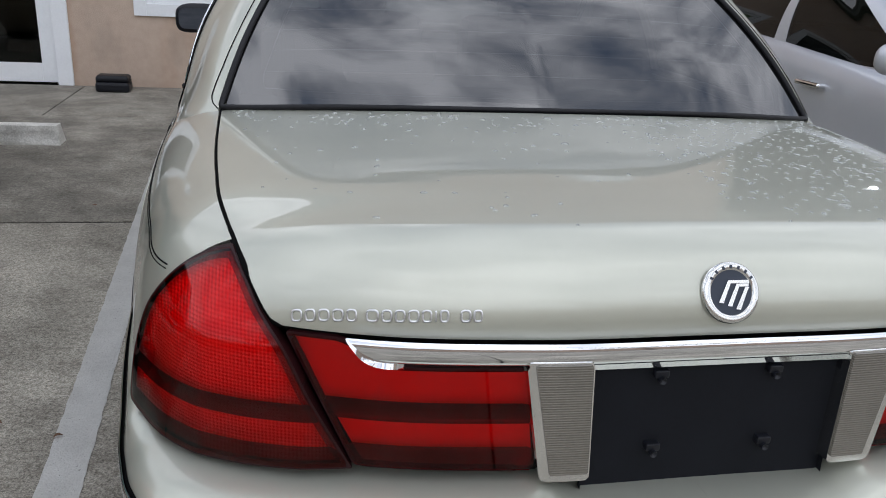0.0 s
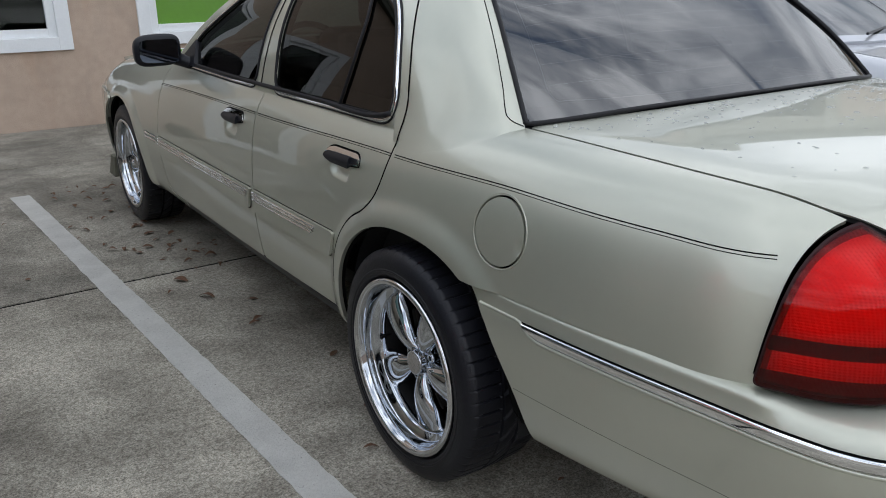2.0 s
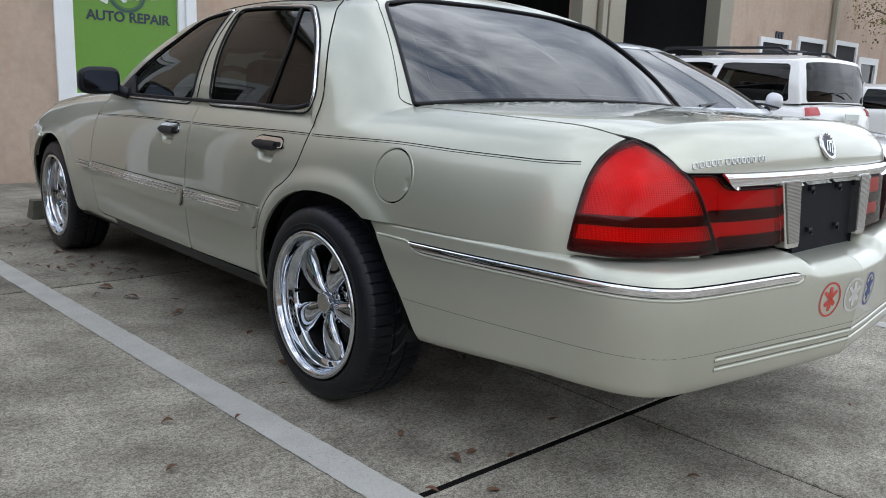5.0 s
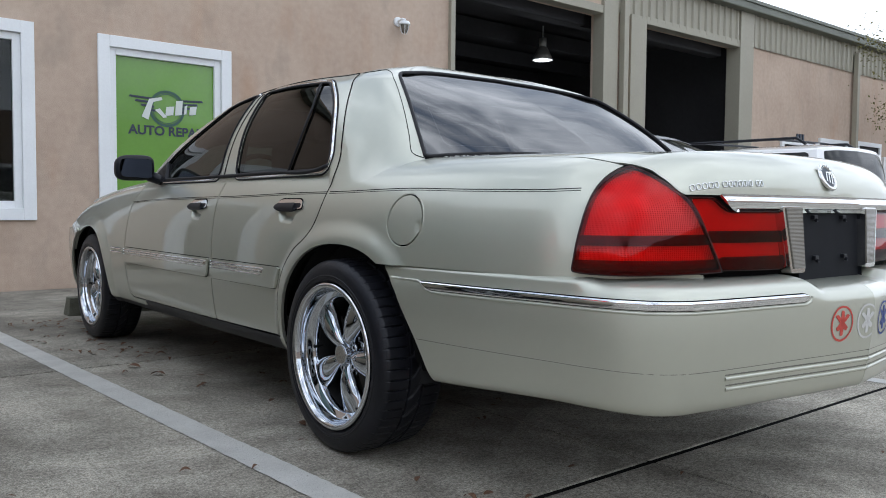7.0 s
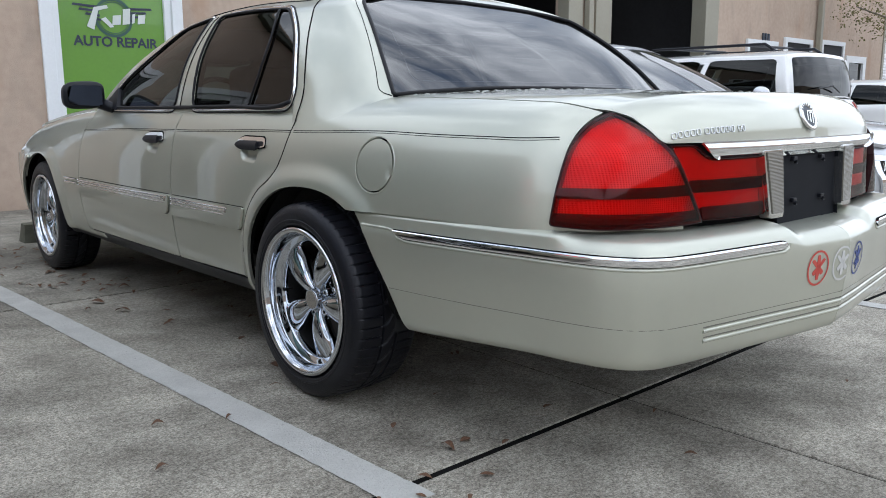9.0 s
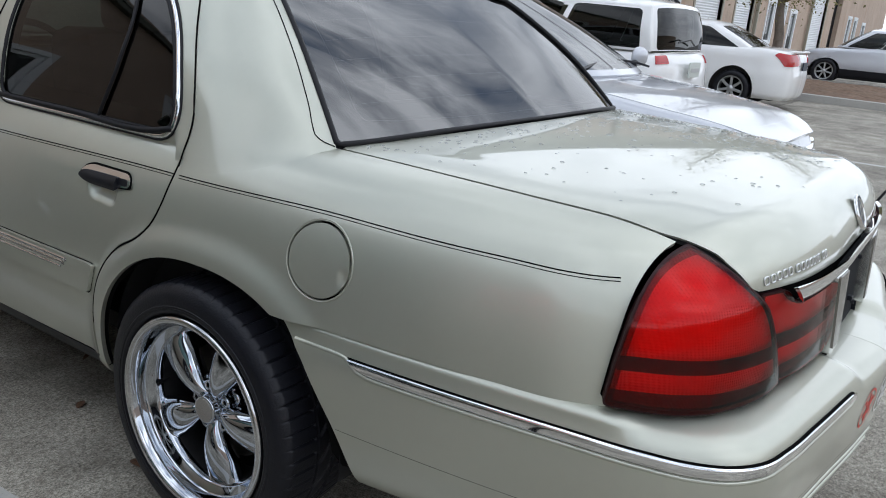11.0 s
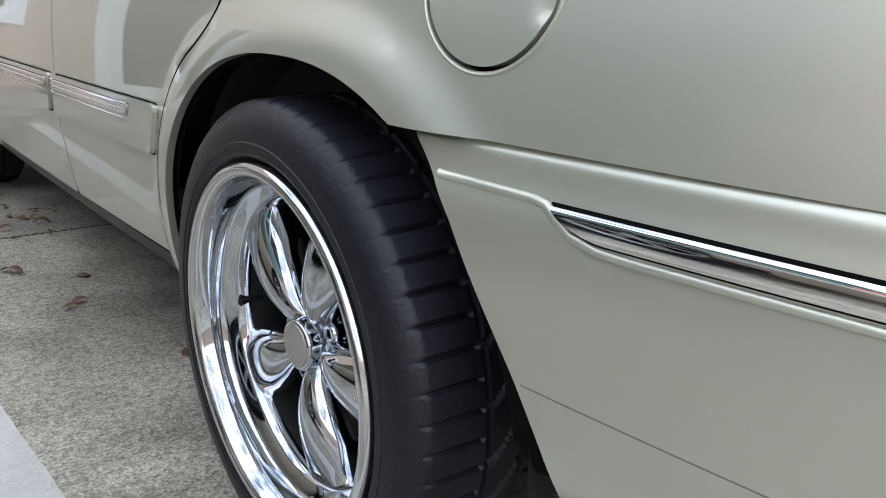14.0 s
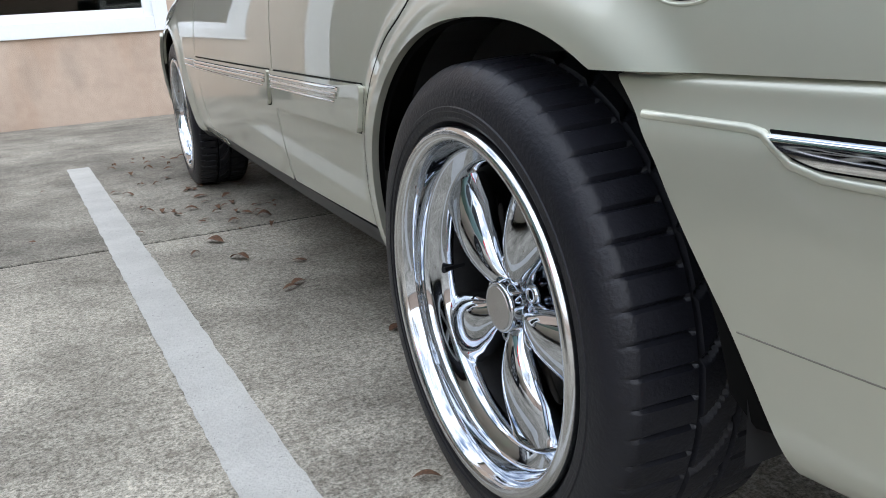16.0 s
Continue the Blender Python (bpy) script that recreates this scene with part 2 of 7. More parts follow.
def concrete_material(name="weathered_concrete", tone=1.0, stain=0.60):
    """Weathered concrete: pale aggregate specks, broad darker stains, and each slab a little different."""
    m = material(name, (0.30, 0.285, 0.255), 0.88)
    n, l = m.node_tree.nodes, m.node_tree.links
    p = n["Principled BSDF"]
    geo = n.new("ShaderNodeNewGeometry")
    info = n.new("ShaderNodeObjectInfo")

    def noise_at(scale, detail, rough=0.6):
        t = n.new("ShaderNodeTexNoise")
        t.inputs["Scale"].default_value, t.inputs["Detail"].default_value, t.inputs["Roughness"].default_value = scale, detail, rough
        l.new(geo.outputs["Position"], t.inputs["Vector"])
        return t

    def ramp(src, stops):
        r = n.new("ShaderNodeValToRGB")
        r.color_ramp.elements[0].position, r.color_ramp.elements[0].color = stops[0][0], (*stops[0][1], 1)
        r.color_ramp.elements[1].position, r.color_ramp.elements[1].color = stops[1][0], (*stops[1][1], 1)
        l.new(src, r.inputs["Fac"])
        return r.outputs["Color"]

    def times(a, b, fac=1.0):
        x = n.new("ShaderNodeMix")
        x.data_type, x.blend_type = "RGBA", "MULTIPLY"
        x.inputs[0].default_value = fac
        l.new(a, x.inputs[6])
        l.new(b, x.inputs[7])
        return x.outputs[2]

    specks = ramp(noise_at(150, 4, 0.8).outputs["Fac"], ((0.36, (0.135, 0.130, 0.113)), (0.62, (0.52, 0.496, 0.450))))
    grit = ramp(noise_at(55, 3, 0.7).outputs["Fac"], ((0.38, (0.68, 0.66, 0.63)), (0.57, (1.12, 1.11, 1.09))))
    blots = ramp(noise_at(1.3, 8, 0.65).outputs["Fac"], ((0.36, (stain, stain * 0.98, stain * 0.94)), (0.60, (1.10, 1.09, 1.06))))
    spots = ramp(noise_at(5, 7, 0.65).outputs["Fac"], ((0.36, (0.74, 0.73, 0.71)), (0.60, (1.07, 1.07, 1.05))))
    c = times(times(times(specks, blots), spots), grit)
    each = n.new("ShaderNodeMapRange")
    each.inputs["To Min"].default_value, each.inputs["To Max"].default_value = 0.92 * tone, 1.07 * tone
    l.new(info.outputs["Random"], each.inputs["Value"])
    c = times(c, each.outputs["Result"])
    l.new(c, p.inputs["Base Color"])
    b = n.new("ShaderNodeBump")
    b.inputs["Strength"].default_value, b.inputs["Distance"].default_value = 0.5, 0.004
    l.new(noise_at(150, 4).outputs["Fac"], b.inputs["Height"])
    l.new(b.outputs["Normal"], p.inputs["Normal"])
    return m


M_CONCRETE = concrete_material(tone=1.1)
# lane concrete lightened in colour to stand in for open light behind the car
M_LANE = concrete_material("brightened_lane_concrete", 1.2)
# walkway slabs: same concrete at a lower tone
M_WALKWAY = concrete_material("darker_walkway_concrete", 0.84)
M_STAINED = concrete_material("stained_concrete", 0.90, 0.42)
M_ROOM = material("dim_room_paint", (0.26, 0.25, 0.20), 0.8, vary=0.3, scale=1.5)
M_GROUND = material("distant_asphalt", (0.16, 0.155, 0.145), 0.9, vary=0.2, scale=0.4, bump=0.3, bump_scale=40)
M_TAR = material("tar_joint", (0.010, 0.010, 0.010), 0.95, 0, 0.05, vary=0.2, scale=8)


# ---- building tools ----
def root(name, label="", category="", group="", kind="", at=(0, 0, 0)):
    ob = new(name)
    ob.location = at
    ob.empty_display_size = 0.1
    return tagged(ob, label, category, group, kind)


def link_mesh(name, verts, faces, mat, parent=None, label="", smooth=False, mats=None, mat_index=None):
    me = bpy.data.meshes.new(name)
    me.from_pydata([tuple(map(float, v)) for v in verts], [], [tuple(int(i) for i in f) for f in faces])
    for m in mats or [mat]:
        me.materials.append(m)
    if mat_index is not None:
        me.polygons.foreach_set("material_index", mat_index)
    if smooth:
        me.polygons.foreach_set("use_smooth", [True] * len(me.polygons))
    me.update()
    ob = new(name, me)
    if parent:
        ob.parent = parent
    return tagged(ob, label)


def part(name, bm, mat, parent=None, label="", smooth=False):
    me = bpy.data.meshes.new(name)
    bm.to_mesh(me)
    bm.free()
    me.materials.append(mat)
    if smooth:
        me.polygons.foreach_set("use_smooth", [True] * len(me.polygons))
    ob = new(name, me)
    if parent:
        ob.parent = parent
    return tagged(ob, label)


def box_bm(x0, x1, y0, y1, z0, z1, bevel=0.0, bm=None, segs=2):
    own = bmesh.new()
    bmesh.ops.create_cube(own, size=1)
    for v in own.verts:
        v.co = Vector(((x0 + x1) / 2 + v.co.x * (x1 - x0), (y0 + y1) / 2 + v.co.y * (y1 - y0), (z0 + z1) / 2 + v.co.z * (z1 - z0)))
    if bevel:
        bmesh.ops.bevel(own, geom=own.edges[:], offset=bevel, segments=segs, affect="EDGES", profile=0.5)
    if bm is None:
        return own
    me = bpy.data.meshes.new("tmp")
    own.to_mesh(me)
    own.free()
    bm.from_mesh(me)
    bpy.data.meshes.remove(me)
    return bm


def box(name, x0, x1, y0, y1, z0, z1, mat, parent=None, label="", bevel=0.0):
    return part(name, box_bm(x0, x1, y0, y1, z0, z1, bevel), mat, parent, label)


def lathe(profile, n, axis="x"):
    """Verts and quads of a profile of (along, radius) turned about the axis."""
    v, f = [], []
    k = len(profile)
    for i in range(n):
        c, s = math.cos(2 * math.pi * i / n), math.sin(2 * math.pi * i / n)
        for a, r in profile:
            v.append((a, r * s, r * c) if axis == "x" else (r * c, r * s, a))
    for i in range(n):
        for j in range(k - 1):
            f.append((i * k + j, i * k + j + 1, (i + 1) % n * k + j + 1, (i + 1) % n * k + j))
    return v, f


def tube(points, radius, sides=8, closed=False):
    """Verts and quads of a round bar along points; radius: a number or one a point."""
    p = [Vector(q) for q in points]
    n = len(p)
    v, f = [], []
    for i, q in enumerate(p):
        a = p[(i - 1) % n] if closed or i > 0 else p[i]
        b = p[(i + 1) % n] if closed or i < n - 1 else p[i]
        t = (b - a).normalized()
        u = t.cross(Vector((0.3, 0.2, 0.93))).normalized()
        w = t.cross(u)
        r = radius[i] if hasattr(radius, "__len__") else radius
        for k in range(sides):
            c, s = math.cos(2 * math.pi * k / sides), math.sin(2 * math.pi * k / sides)
            v.append(q + r * (c * u + s * w))
    for i in range(n if closed else n - 1):
        for k in range(sides):
            f.append((i * sides + k, i * sides + (k + 1) % sides, (i + 1) % n * sides + (k + 1) % sides, (i + 1) % n * sides + k))
    if not closed:
        f += [tuple(range(sides))[::-1], tuple((n - 1) * sides + k for k in range(sides))]
    return v, f


def hermite(xs, ys):
    """A smooth curve through (xs, ys); ys may be rows of several values."""
    xs, ys = np.asarray(xs, float), np.asarray(ys, float)
    d = np.diff(ys, axis=0) / (np.diff(xs) if ys.ndim == 1 else np.diff(xs)[:, None])
    h = np.diff(xs)
    m = np.empty_like(ys)
    m[0], m[-1] = d[0], d[-1]
    w = h[1:] / (h[1:] + h[:-1])
    w = w if ys.ndim == 1 else w[:, None]
    m[1:-1] = w * d[:-1] + (1 - w) * d[1:]

    def at(x):
        x = np.asarray(x, float)
        i = np.clip(np.searchsorted(xs, x) - 1, 0, len(xs) - 2)
        t = np.clip((x - xs[i]) / h[i], 0, 1)
        s = h[i]
        if ys.ndim > 1:
            t, s = t[..., None], s[..., None]
        return ys[i] * (1 + 2 * t) * (1 - t) ** 2 + m[i] * s * t * (1 - t) ** 2 + ys[i + 1] * t * t * (3 - 2 * t) + m[i + 1] * s * t * t * (t - 1)

    return at


def step(a, b, x):
    t = np.clip((x - a) / (b - a), 0, 1)
    return t * t * (3 - 2 * t)


def rounded(corners, n=6):
    """A closed polygon from corners (u, v, r), each rounded with about the radius r."""
    out, k = [], len(corners)
    for i, (u, v, r) in enumerate(corners):
        p = np.array((u, v), float)
        a = np.array(corners[i - 1][:2], float) - p
        b = np.array(corners[(i + 1) % k][:2], float) - p
        la, lb = np.hypot(*a), np.hypot(*b)
        ra, rb = min(r, la * 0.48), min(r, lb * 0.48)
        if r <= 0:
            out.append(p)
            continue
        for t in np.linspace(0, 1, n):
            out.append(p + a / la * ra * (1 - t) ** 2 + b / lb * rb * t * t)
    return np.array(out)


def inside(poly, u, v):
    """The signed distance of points to a closed polygon, positive within."""
    shape = np.shape(u)
    p = np.stack([np.ravel(u), np.ravel(v)], -1)[:, None]
    a, b = poly[None], np.roll(poly, -1, 0)[None]
    e, w = b - a, p - a
    t = np.clip((w * e).sum(-1) / np.maximum((e * e).sum(-1), 1e-12), 0, 1)
    dist = np.sqrt(((w - t[..., None] * e) ** 2).sum(-1)).min(1)
    cond = (a[..., 1] <= p[..., 1]) != (b[..., 1] <= p[..., 1])
    cross = e[..., 0] * w[..., 1] - e[..., 1] * w[..., 0]
    hit = cond & ((cross > 0) == (b[..., 1] > a[..., 1]))
    return np.where(hit.sum(1) % 2 == 1, dist, -dist).reshape(shape)


def clip_sheet(region, us, vs, surf, thick=0.012, flip=False):
    """Verts and faces of the part of a surface surf(u, v) where region(u, v) >= 0, with its edges folded inwards by thick."""
    U, V = np.meshgrid(us, vs, indexing="ij")
    F = region(U, V)
    nu, nv = U.shape
    pts, faces, index = [], [], {}

    def vert(i, j):
        key = (i, j)
        if key not in index:
            index[key] = len(pts)
            pts.append((U[i, j], V[i, j]))
        return index[key]

    def cut(p, q):
        key = (min(p, q), max(p, q))
        if key not in index:
            fa, fb = F[p], F[q]
            t = fa / (fa - fb)
            index[key] = len(pts)
            pts.append((U[p] + (U[q] - U[p]) * t, V[p] + (V[q] - V[p]) * t))
        return index[key]

    pos = F >= 0
    for i in range(nu - 1):
        for j in range(nv - 1):
            ring = ((i, j), (i + 1, j), (i + 1, j + 1), (i, j + 1))
            c = [pos[r] for r in ring]
            if all(c):
                faces.append([vert(*r) for r in ring])
            elif any(c):
                for tri in ((ring[0], ring[1], ring[2]), (ring[0], ring[2], ring[3])):
                    f = []
                    for k in range(3):
                        p, q = tri[k], tri[(k + 1) % 3]
                        if pos[p]:
                            f.append(vert(*p))
                        if pos[p] != pos[q]:
                            f.append(cut(p, q))
                    if len(f) > 2:
                        faces.append(f)
    if not pts:
        return np.zeros((0, 3)), []
    pts = np.array(pts)
    P = surf(pts[:, 0], pts[:, 1])
    if thick:
        e = 1e-4
        du = surf(pts[:, 0] + e, pts[:, 1]) - surf(pts[:, 0] - e, pts[:, 1])
        dv = surf(pts[:, 0], pts[:, 1] + e) - surf(pts[:, 0], pts[:, 1] - e)
        N = np.cross(du, dv)
        N /= np.maximum(np.linalg.norm(N, axis=1, keepdims=True), 1e-12)
        if flip:
            N = -N
        count = {}
        for f in faces:
            for k in range(len(f)):
                a, b = f[k], f[(k + 1) % len(f)]
                count[(a, b)] = count.get((a, b), 0) + 1
        border = [(a, b) for a, b in count if (b, a) not in count]
        fold = {}
        extra = []
        for a, b in border:
            for k in (a, b):
                if k not in fold:
                    fold[k] = len(P) + len(extra)
                    extra += [P[k], P[k] - N[k] * thick]
            faces.append([fold[b], fold[a], fold[a] + 1, fold[b] + 1])
        if extra:
            P = np.vstack([P, extra])
    if flip:
        faces = [f[::-1] for f in faces]
    return P, faces


def sheet(name, region, us, vs, surf, mat, parent, label="", thick=0.012, flip=False, mirror=False):
    """A panel cut from a surface; mirror: its twin on the other side of the car (x to -x)."""
    P, F = clip_sheet(region, us, vs, surf, thick, flip)
    if mirror:
        P = P * np.array((-1, 1, 1))
        F = [f[::-1] for f in F]
    ob = link_mesh(name, P, F, mat, parent, label, smooth=True)
    return ob


# ---- the champagne sedan: its rear axle is over the origin, it points to +y ----
def outline(points):
    """A plan curve by its length, with 0 where it passes y = 0."""
    p = np.array(points, float)
    L = np.r_[0, np.cumsum(np.hypot(*np.diff(p, axis=0).T))]
    L -= np.interp(0.0, p[:, 1], L)
    return hermite(L, p), L[0], L[-1]


BODY, A_REAR, A_FRONT = outline([(0, -1.20), (-0.286, -1.195), (-0.50, -1.165), (-0.64, -1.115), (-0.75, -1.045), (-0.835, -0.94), (-0.888, -0.72), (-0.925, -0.44), (-0.942, -0.2), (-0.955, 0.3), (-0.965, 1.1), (-0.965, 2.1), (-0.955, 2.9), (-0.925, 3.4), (-0.84, 3.72), (-0.62, 3.90), (-0.3, 3.97), (0, 3.98)])
BUMP, B_REAR, _ = outline([(0, -1.332), (-0.16, -1.312), (-0.30, -1.291), (-0.53, -1.258), (-0.66, -1.237), (-0.742, -1.214), (-0.797, -1.172), (-0.833, -1.110), (-0.853, -1.040), (-0.878, -0.89), (-0.904, -0.716), (-0.932, -0.45), (-0.946, -0.22), (-0.95, 0.1)])
B_TAB = np.linspace(B_REAR, -0.9, 300)
DECK = hermite([-1.3, -1.1, -0.8, -0.3, 0.1, 2.0, 2.4, 3.0, 3.5, 3.8, 4.1], [0.985, 0.995, 1.006, 1.02, 1.025, 1.01, 0.99, 0.94, 0.87, 0.80, 0.72])
PROF = hermite(np.linspace(0, 1, 13), [(0.065, 0.27), (0.03, 0.32), (0.010, 0.42), (0.0, 0.54), (0.003, 0.66), (0.012, 0.76), (0.028, 0.84), (0.05, 0.895), (0.08, 0.935), (0.12, 0.962), (0.17, 0.978), (0.24, 0.985), (0.34, 0.985)])
S_TAB = np.linspace(0, 1, 400)
Z_TAB = np.maximum.accumulate(PROF(S_TAB)[:, 1] + 1e-6 * np.arange(400))
HUB_Z = 0.327
ARCH = ((-0.006, 0.315, 0.391), (2.905, 0.322, 0.395))
DENTS = ((-0.405, 0.775, 0.010, 0.016, 0.004),)


def b_at(x):
    """Where along the bumper's plan curve its rear passes x."""
    return float(np.interp(-abs(x), BUMP(B_TAB)[:, 0][::-1], B_TAB[::-1]))


def arch_r(du, dv):
    """Distance from an arch's middle, by a rounded-square measure."""
    return (np.abs(du) ** 2.3 + np.abs(dv) ** 2.3) ** (1 / 2.3)


def s_of(z):
    return np.interp(z, Z_TAB, S_TAB)


def deck_z(x, y):
    return DECK(y) - 0.03 * (np.abs(x) / 0.77) ** 2.2


def body(a, s, out=0.0):
    """The sedan's side and rear skin: a along the plan curve, s up the profile."""
    a, s = np.broadcast_arrays(np.asarray(a, float), np.asarray(s, float))
    c = BODY(a)
    t = BODY(a + 1e-3) - BODY(a - 1e-3)
    t /= np.linalg.norm(t, axis=-1, keepdims=True)
    n = np.stack([t[..., 1], -t[..., 0]], -1)  # towards the inside
    p = PROF(s)
    tight = 1 - 0.62 * step(-1.0, -1.45, a)
    d = p[..., 0] * tight
    flare = 0
    for ya, za, ra in ARCH:
        r = arch_r(c[..., 1] - ya, p[..., 1] - za)
        flare = flare + 0.016 * step(ra + 0.085, ra + 0.015, r)
    for ya, za, wy, wz, dep in DENTS:
        flare = flare - dep * np.exp(-((a - ya) / wy) ** 4 - ((p[..., 1] - za) / wz) ** 4)
    q = c + n * (d - flare - out)[..., None]
    top = deck_z(q[..., 0], q[..., 1])
    z = p[..., 1] + step(0.62, 0.975, p[..., 1]) * (top - 0.985)
    return np.stack([q[..., 0], q[..., 1], z], -1)


def body_yz(a, z, out=0.0):
    """The same, with the profile's own height in place of s."""
    return body(a, s_of(z), out)


def off(d):
    return lambda a, z: body_yz(a, z, d)


def grid(a, b, size):
    return np.linspace(a, b, max(3, int((b - a) / size) + 1))


def arch_out(u, v, grow=0.0):
    return np.minimum(arch_r(u - ARCH[0][0], v - ARCH[0][1]) - ARCH[0][2] - grow, np.hypot(u - ARCH[1][0], v - ARCH[1][1]) - ARCH[1][2] - grow)


SEDAN = root("sedan", "champagne metallic sedan with chrome five-spoke wheels, parked on concrete", "car")
GAP = 0.0035
BELT = 0.957
door_r = rounded([(0.155, 1.0, 0), (0.142, 0.945, 0.03), (0.128, 0.90, 0.04), (0.158, 0.79, 0.08), (0.215, 0.715, 0.06), (0.30, 0.675, 0.08), (0.372, 0.595, 0.08), (0.402, 0.50, 0.06), (0.412, 0.335, 0.01), (1.02, 0.33, 0.01), (1.02, 1.0, 0)])
door_f = rounded([(1.02, 1.0, 0), (1.02, 0.33, 0.01), (2.17, 0.33, 0.05), (2.21, 0.55, 0.05), (2.17, 0.80, 0.05), (2.12, 1.0, 0)])
fuel_c = (-0.338, 0.794, 0.078)
A_BY_X = np.linspace(A_REAR, -0.8, 300)


def a_at(x):
    return np.interp(x, BODY(A_BY_X)[:, 0][::-1], A_BY_X[::-1])


tail_o = rounded([(-0.952, 0.670, 0.012), (-0.964, 0.76, 0.03), (-0.986, 0.862, 0.06), (-1.020, 0.914, 0.05), (-1.072, 0.944, 0.04), (-1.15, 0.958, 0.04), (float(a_at(-0.60)), 0.966, 0.0), (float(a_at(-0.44)), 0.968, 0.0), (float(a_at(-0.44)), 0.670, 0.0), (-1.2, 0.666, 0.1), (-1.05, 0.662, 0.06)])
LID_TOP = hermite([-1.30, -1.10, -1.067, -1.018, -0.972, -0.868, -0.729, -0.551, -0.446, -0.331, -0.22, 0.0], [0.690, 0.662, 0.660, 0.674, 0.685, 0.708, 0.7235, 0.7375, 0.743, 0.748, 0.752, 0.757])
LID_REAR = hermite([0.60, 0.669, 0.773, 0.852, 0.885, 0.916, 0.938, 0.965, 1.05], [0.482, 0.519, 0.575, 0.615, 0.640, 0.660, 0.678, 0.71, 0.80])


def ring(c):
    return lambda u, v: c[2] - np.hypot(u - c[0], v - c[1])


def poly(p, shrink=0.0):
    return lambda u, v: inside(p, u, v) - shrink


def both(name, region, us, vs, surf, mat, parent, label="", thick=0.012):
    """The left panel and its twin on the right."""
    return [sheet(name, region, us, vs, surf, mat, parent, label, thick, True, m) for m in (False, True)]


# doors, each with a scooped cup under its handle
def cup_outline(y):
    return rounded([(y + 0.056, 0.764, 0.020), (y + 0.160, 0.770, 0.024), (y + 0.186, 0.834, 0.02), (y + 0.040, 0.834, 0.01)])


for key, pl, lo, hi, hy in (("rear_door", door_r, 0.1, 1.03, 0.270), ("front_door", door_f, 1.0, 2.22, 1.115)):
    cup = cup_outline(hy)
    doors = both(key, lambda u, v, pl=pl, cup=cup: np.minimum(np.minimum(inside(pl, u, v) - GAP, -inside(cup, u, v)), np.minimum(BELT - v, arch_out(u, v, 0.006))), np.unique(np.r_[grid(lo, hi, 0.018), grid(hy + 0.03, hy + 0.18, 0.004)]), np.unique(np.r_[np.linspace(0.32, 0.96, 46), grid(0.744, 0.84, 0.004)]), body_yz, M_PAINT, SEDAN)
    for k, door in enumerate(doors):
        sheet("handle_cup", lambda u, v, cup=cup: inside(cup, u, v) + 0.002, grid(hy + 0.03, hy + 0.18, 0.004), grid(0.744, 0.84, 0.004), lambda u, v, cup=cup: body_yz(u, v, -0.019 * step(0.0, 0.03, inside(cup, u, v) + 0.0005)), M_PAINT, door, "", 0, True, k == 1)
    if key == "rear_door":
        REAR_DOORS = doors
    else:
        FRONT_DOORS = doors


# quarter panel, with the hole of the fuel door and the tail lamp
def lid_half(y, z):
    """Half the trunk lid's width: along its top by y, down its rear by z."""
    return np.minimum(LID_TOP(y), np.where(y < -0.93, LID_REAR(z), 1.0))


def beside_lid(u, v):
    """How far a point of the skin lies outside the lid's edge and the inner lamps."""
    q = body_yz(u, v)
    return np.abs(q[..., 0]) - lid_half(q[..., 1], q[..., 2])


def quarter_region(u, v):
    r = np.minimum(arch_out(u, v), -inside(door_r, u, v) - GAP)
    r = np.minimum(r, -ring(fuel_c)(u, v) - 0.0045)
    r = np.minimum(r, -inside(tail_o, u, v) - 0.002)
    bumper_edge = np.where(u < -0.2, v - 0.652, 1)
    return np.minimum(np.minimum(r, bumper_edge), np.minimum(u + 1.30, 0.42 - u))


def quarter_top(u, s):
    q = body(u, s)
    r = quarter_region(u, np.interp(s, S_TAB, Z_TAB))
    return np.minimum(r, np.where(q[..., 1] < -0.2, np.abs(q[..., 0]) - 0.003 - lid_half(q[..., 1], q[..., 2]), np.abs(q[..., 0]) - 0.765))


QUARTERS = both("quarter_panel", quarter_top, grid(-1.31, 0.5, 0.012), np.linspace(0.0, 1.0, 110), body, M_PAINT, SEDAN)
both("fuel_door", ring(fuel_c), grid(-0.42, -0.25, 0.006), grid(0.70, 0.88, 0.006), off(0.001), M_PAINT, SEDAN, "round fuel door with a small dent", 0.01)
rim_pts = [(fuel_c[0] + 0.0855 * math.cos(t), fuel_c[1] + 0.0855 * math.sin(t)) for t in np.linspace(0.8, 0.8 + 2 * math.pi, 61)]
FUEL_RIM = rim_pts
both("rocker_panel", lambda u, v: np.minimum(np.minimum(v - 0.272, 0.328 - v), arch_out(u, v)), grid(0.3, 2.6, 0.03), grid(0.26, 0.335, 0.008), off(-0.004), M_PLASTIC, SEDAN)
both("front_fender", lambda u, v: np.minimum(np.minimum(arch_out(u, v), -inside(door_f, u, v) - GAP), np.minimum(np.minimum(u - 1.95, 3.72 - u), np.where(u > 3.1, v - 0.54, v - 0.30))), grid(1.9, 3.75, 0.02), np.linspace(0.28, 0.984, 50), body_yz, M_PAINT, SEDAN)
# dark inner shell behind the gaps
both("inner_shell", lambda u, v: np.minimum(np.minimum(arch_out(u, v, -0.005), -inside(tail_o, u, v)), np.minimum(v - np.where(u < -0.3, 0.335, 0.28), 0.975 - v)), grid(-1.5, 4.2, 0.04), grid(0.27, 0.98, 0.03), off(-0.02), M_GAP, SEDAN, "", 0)


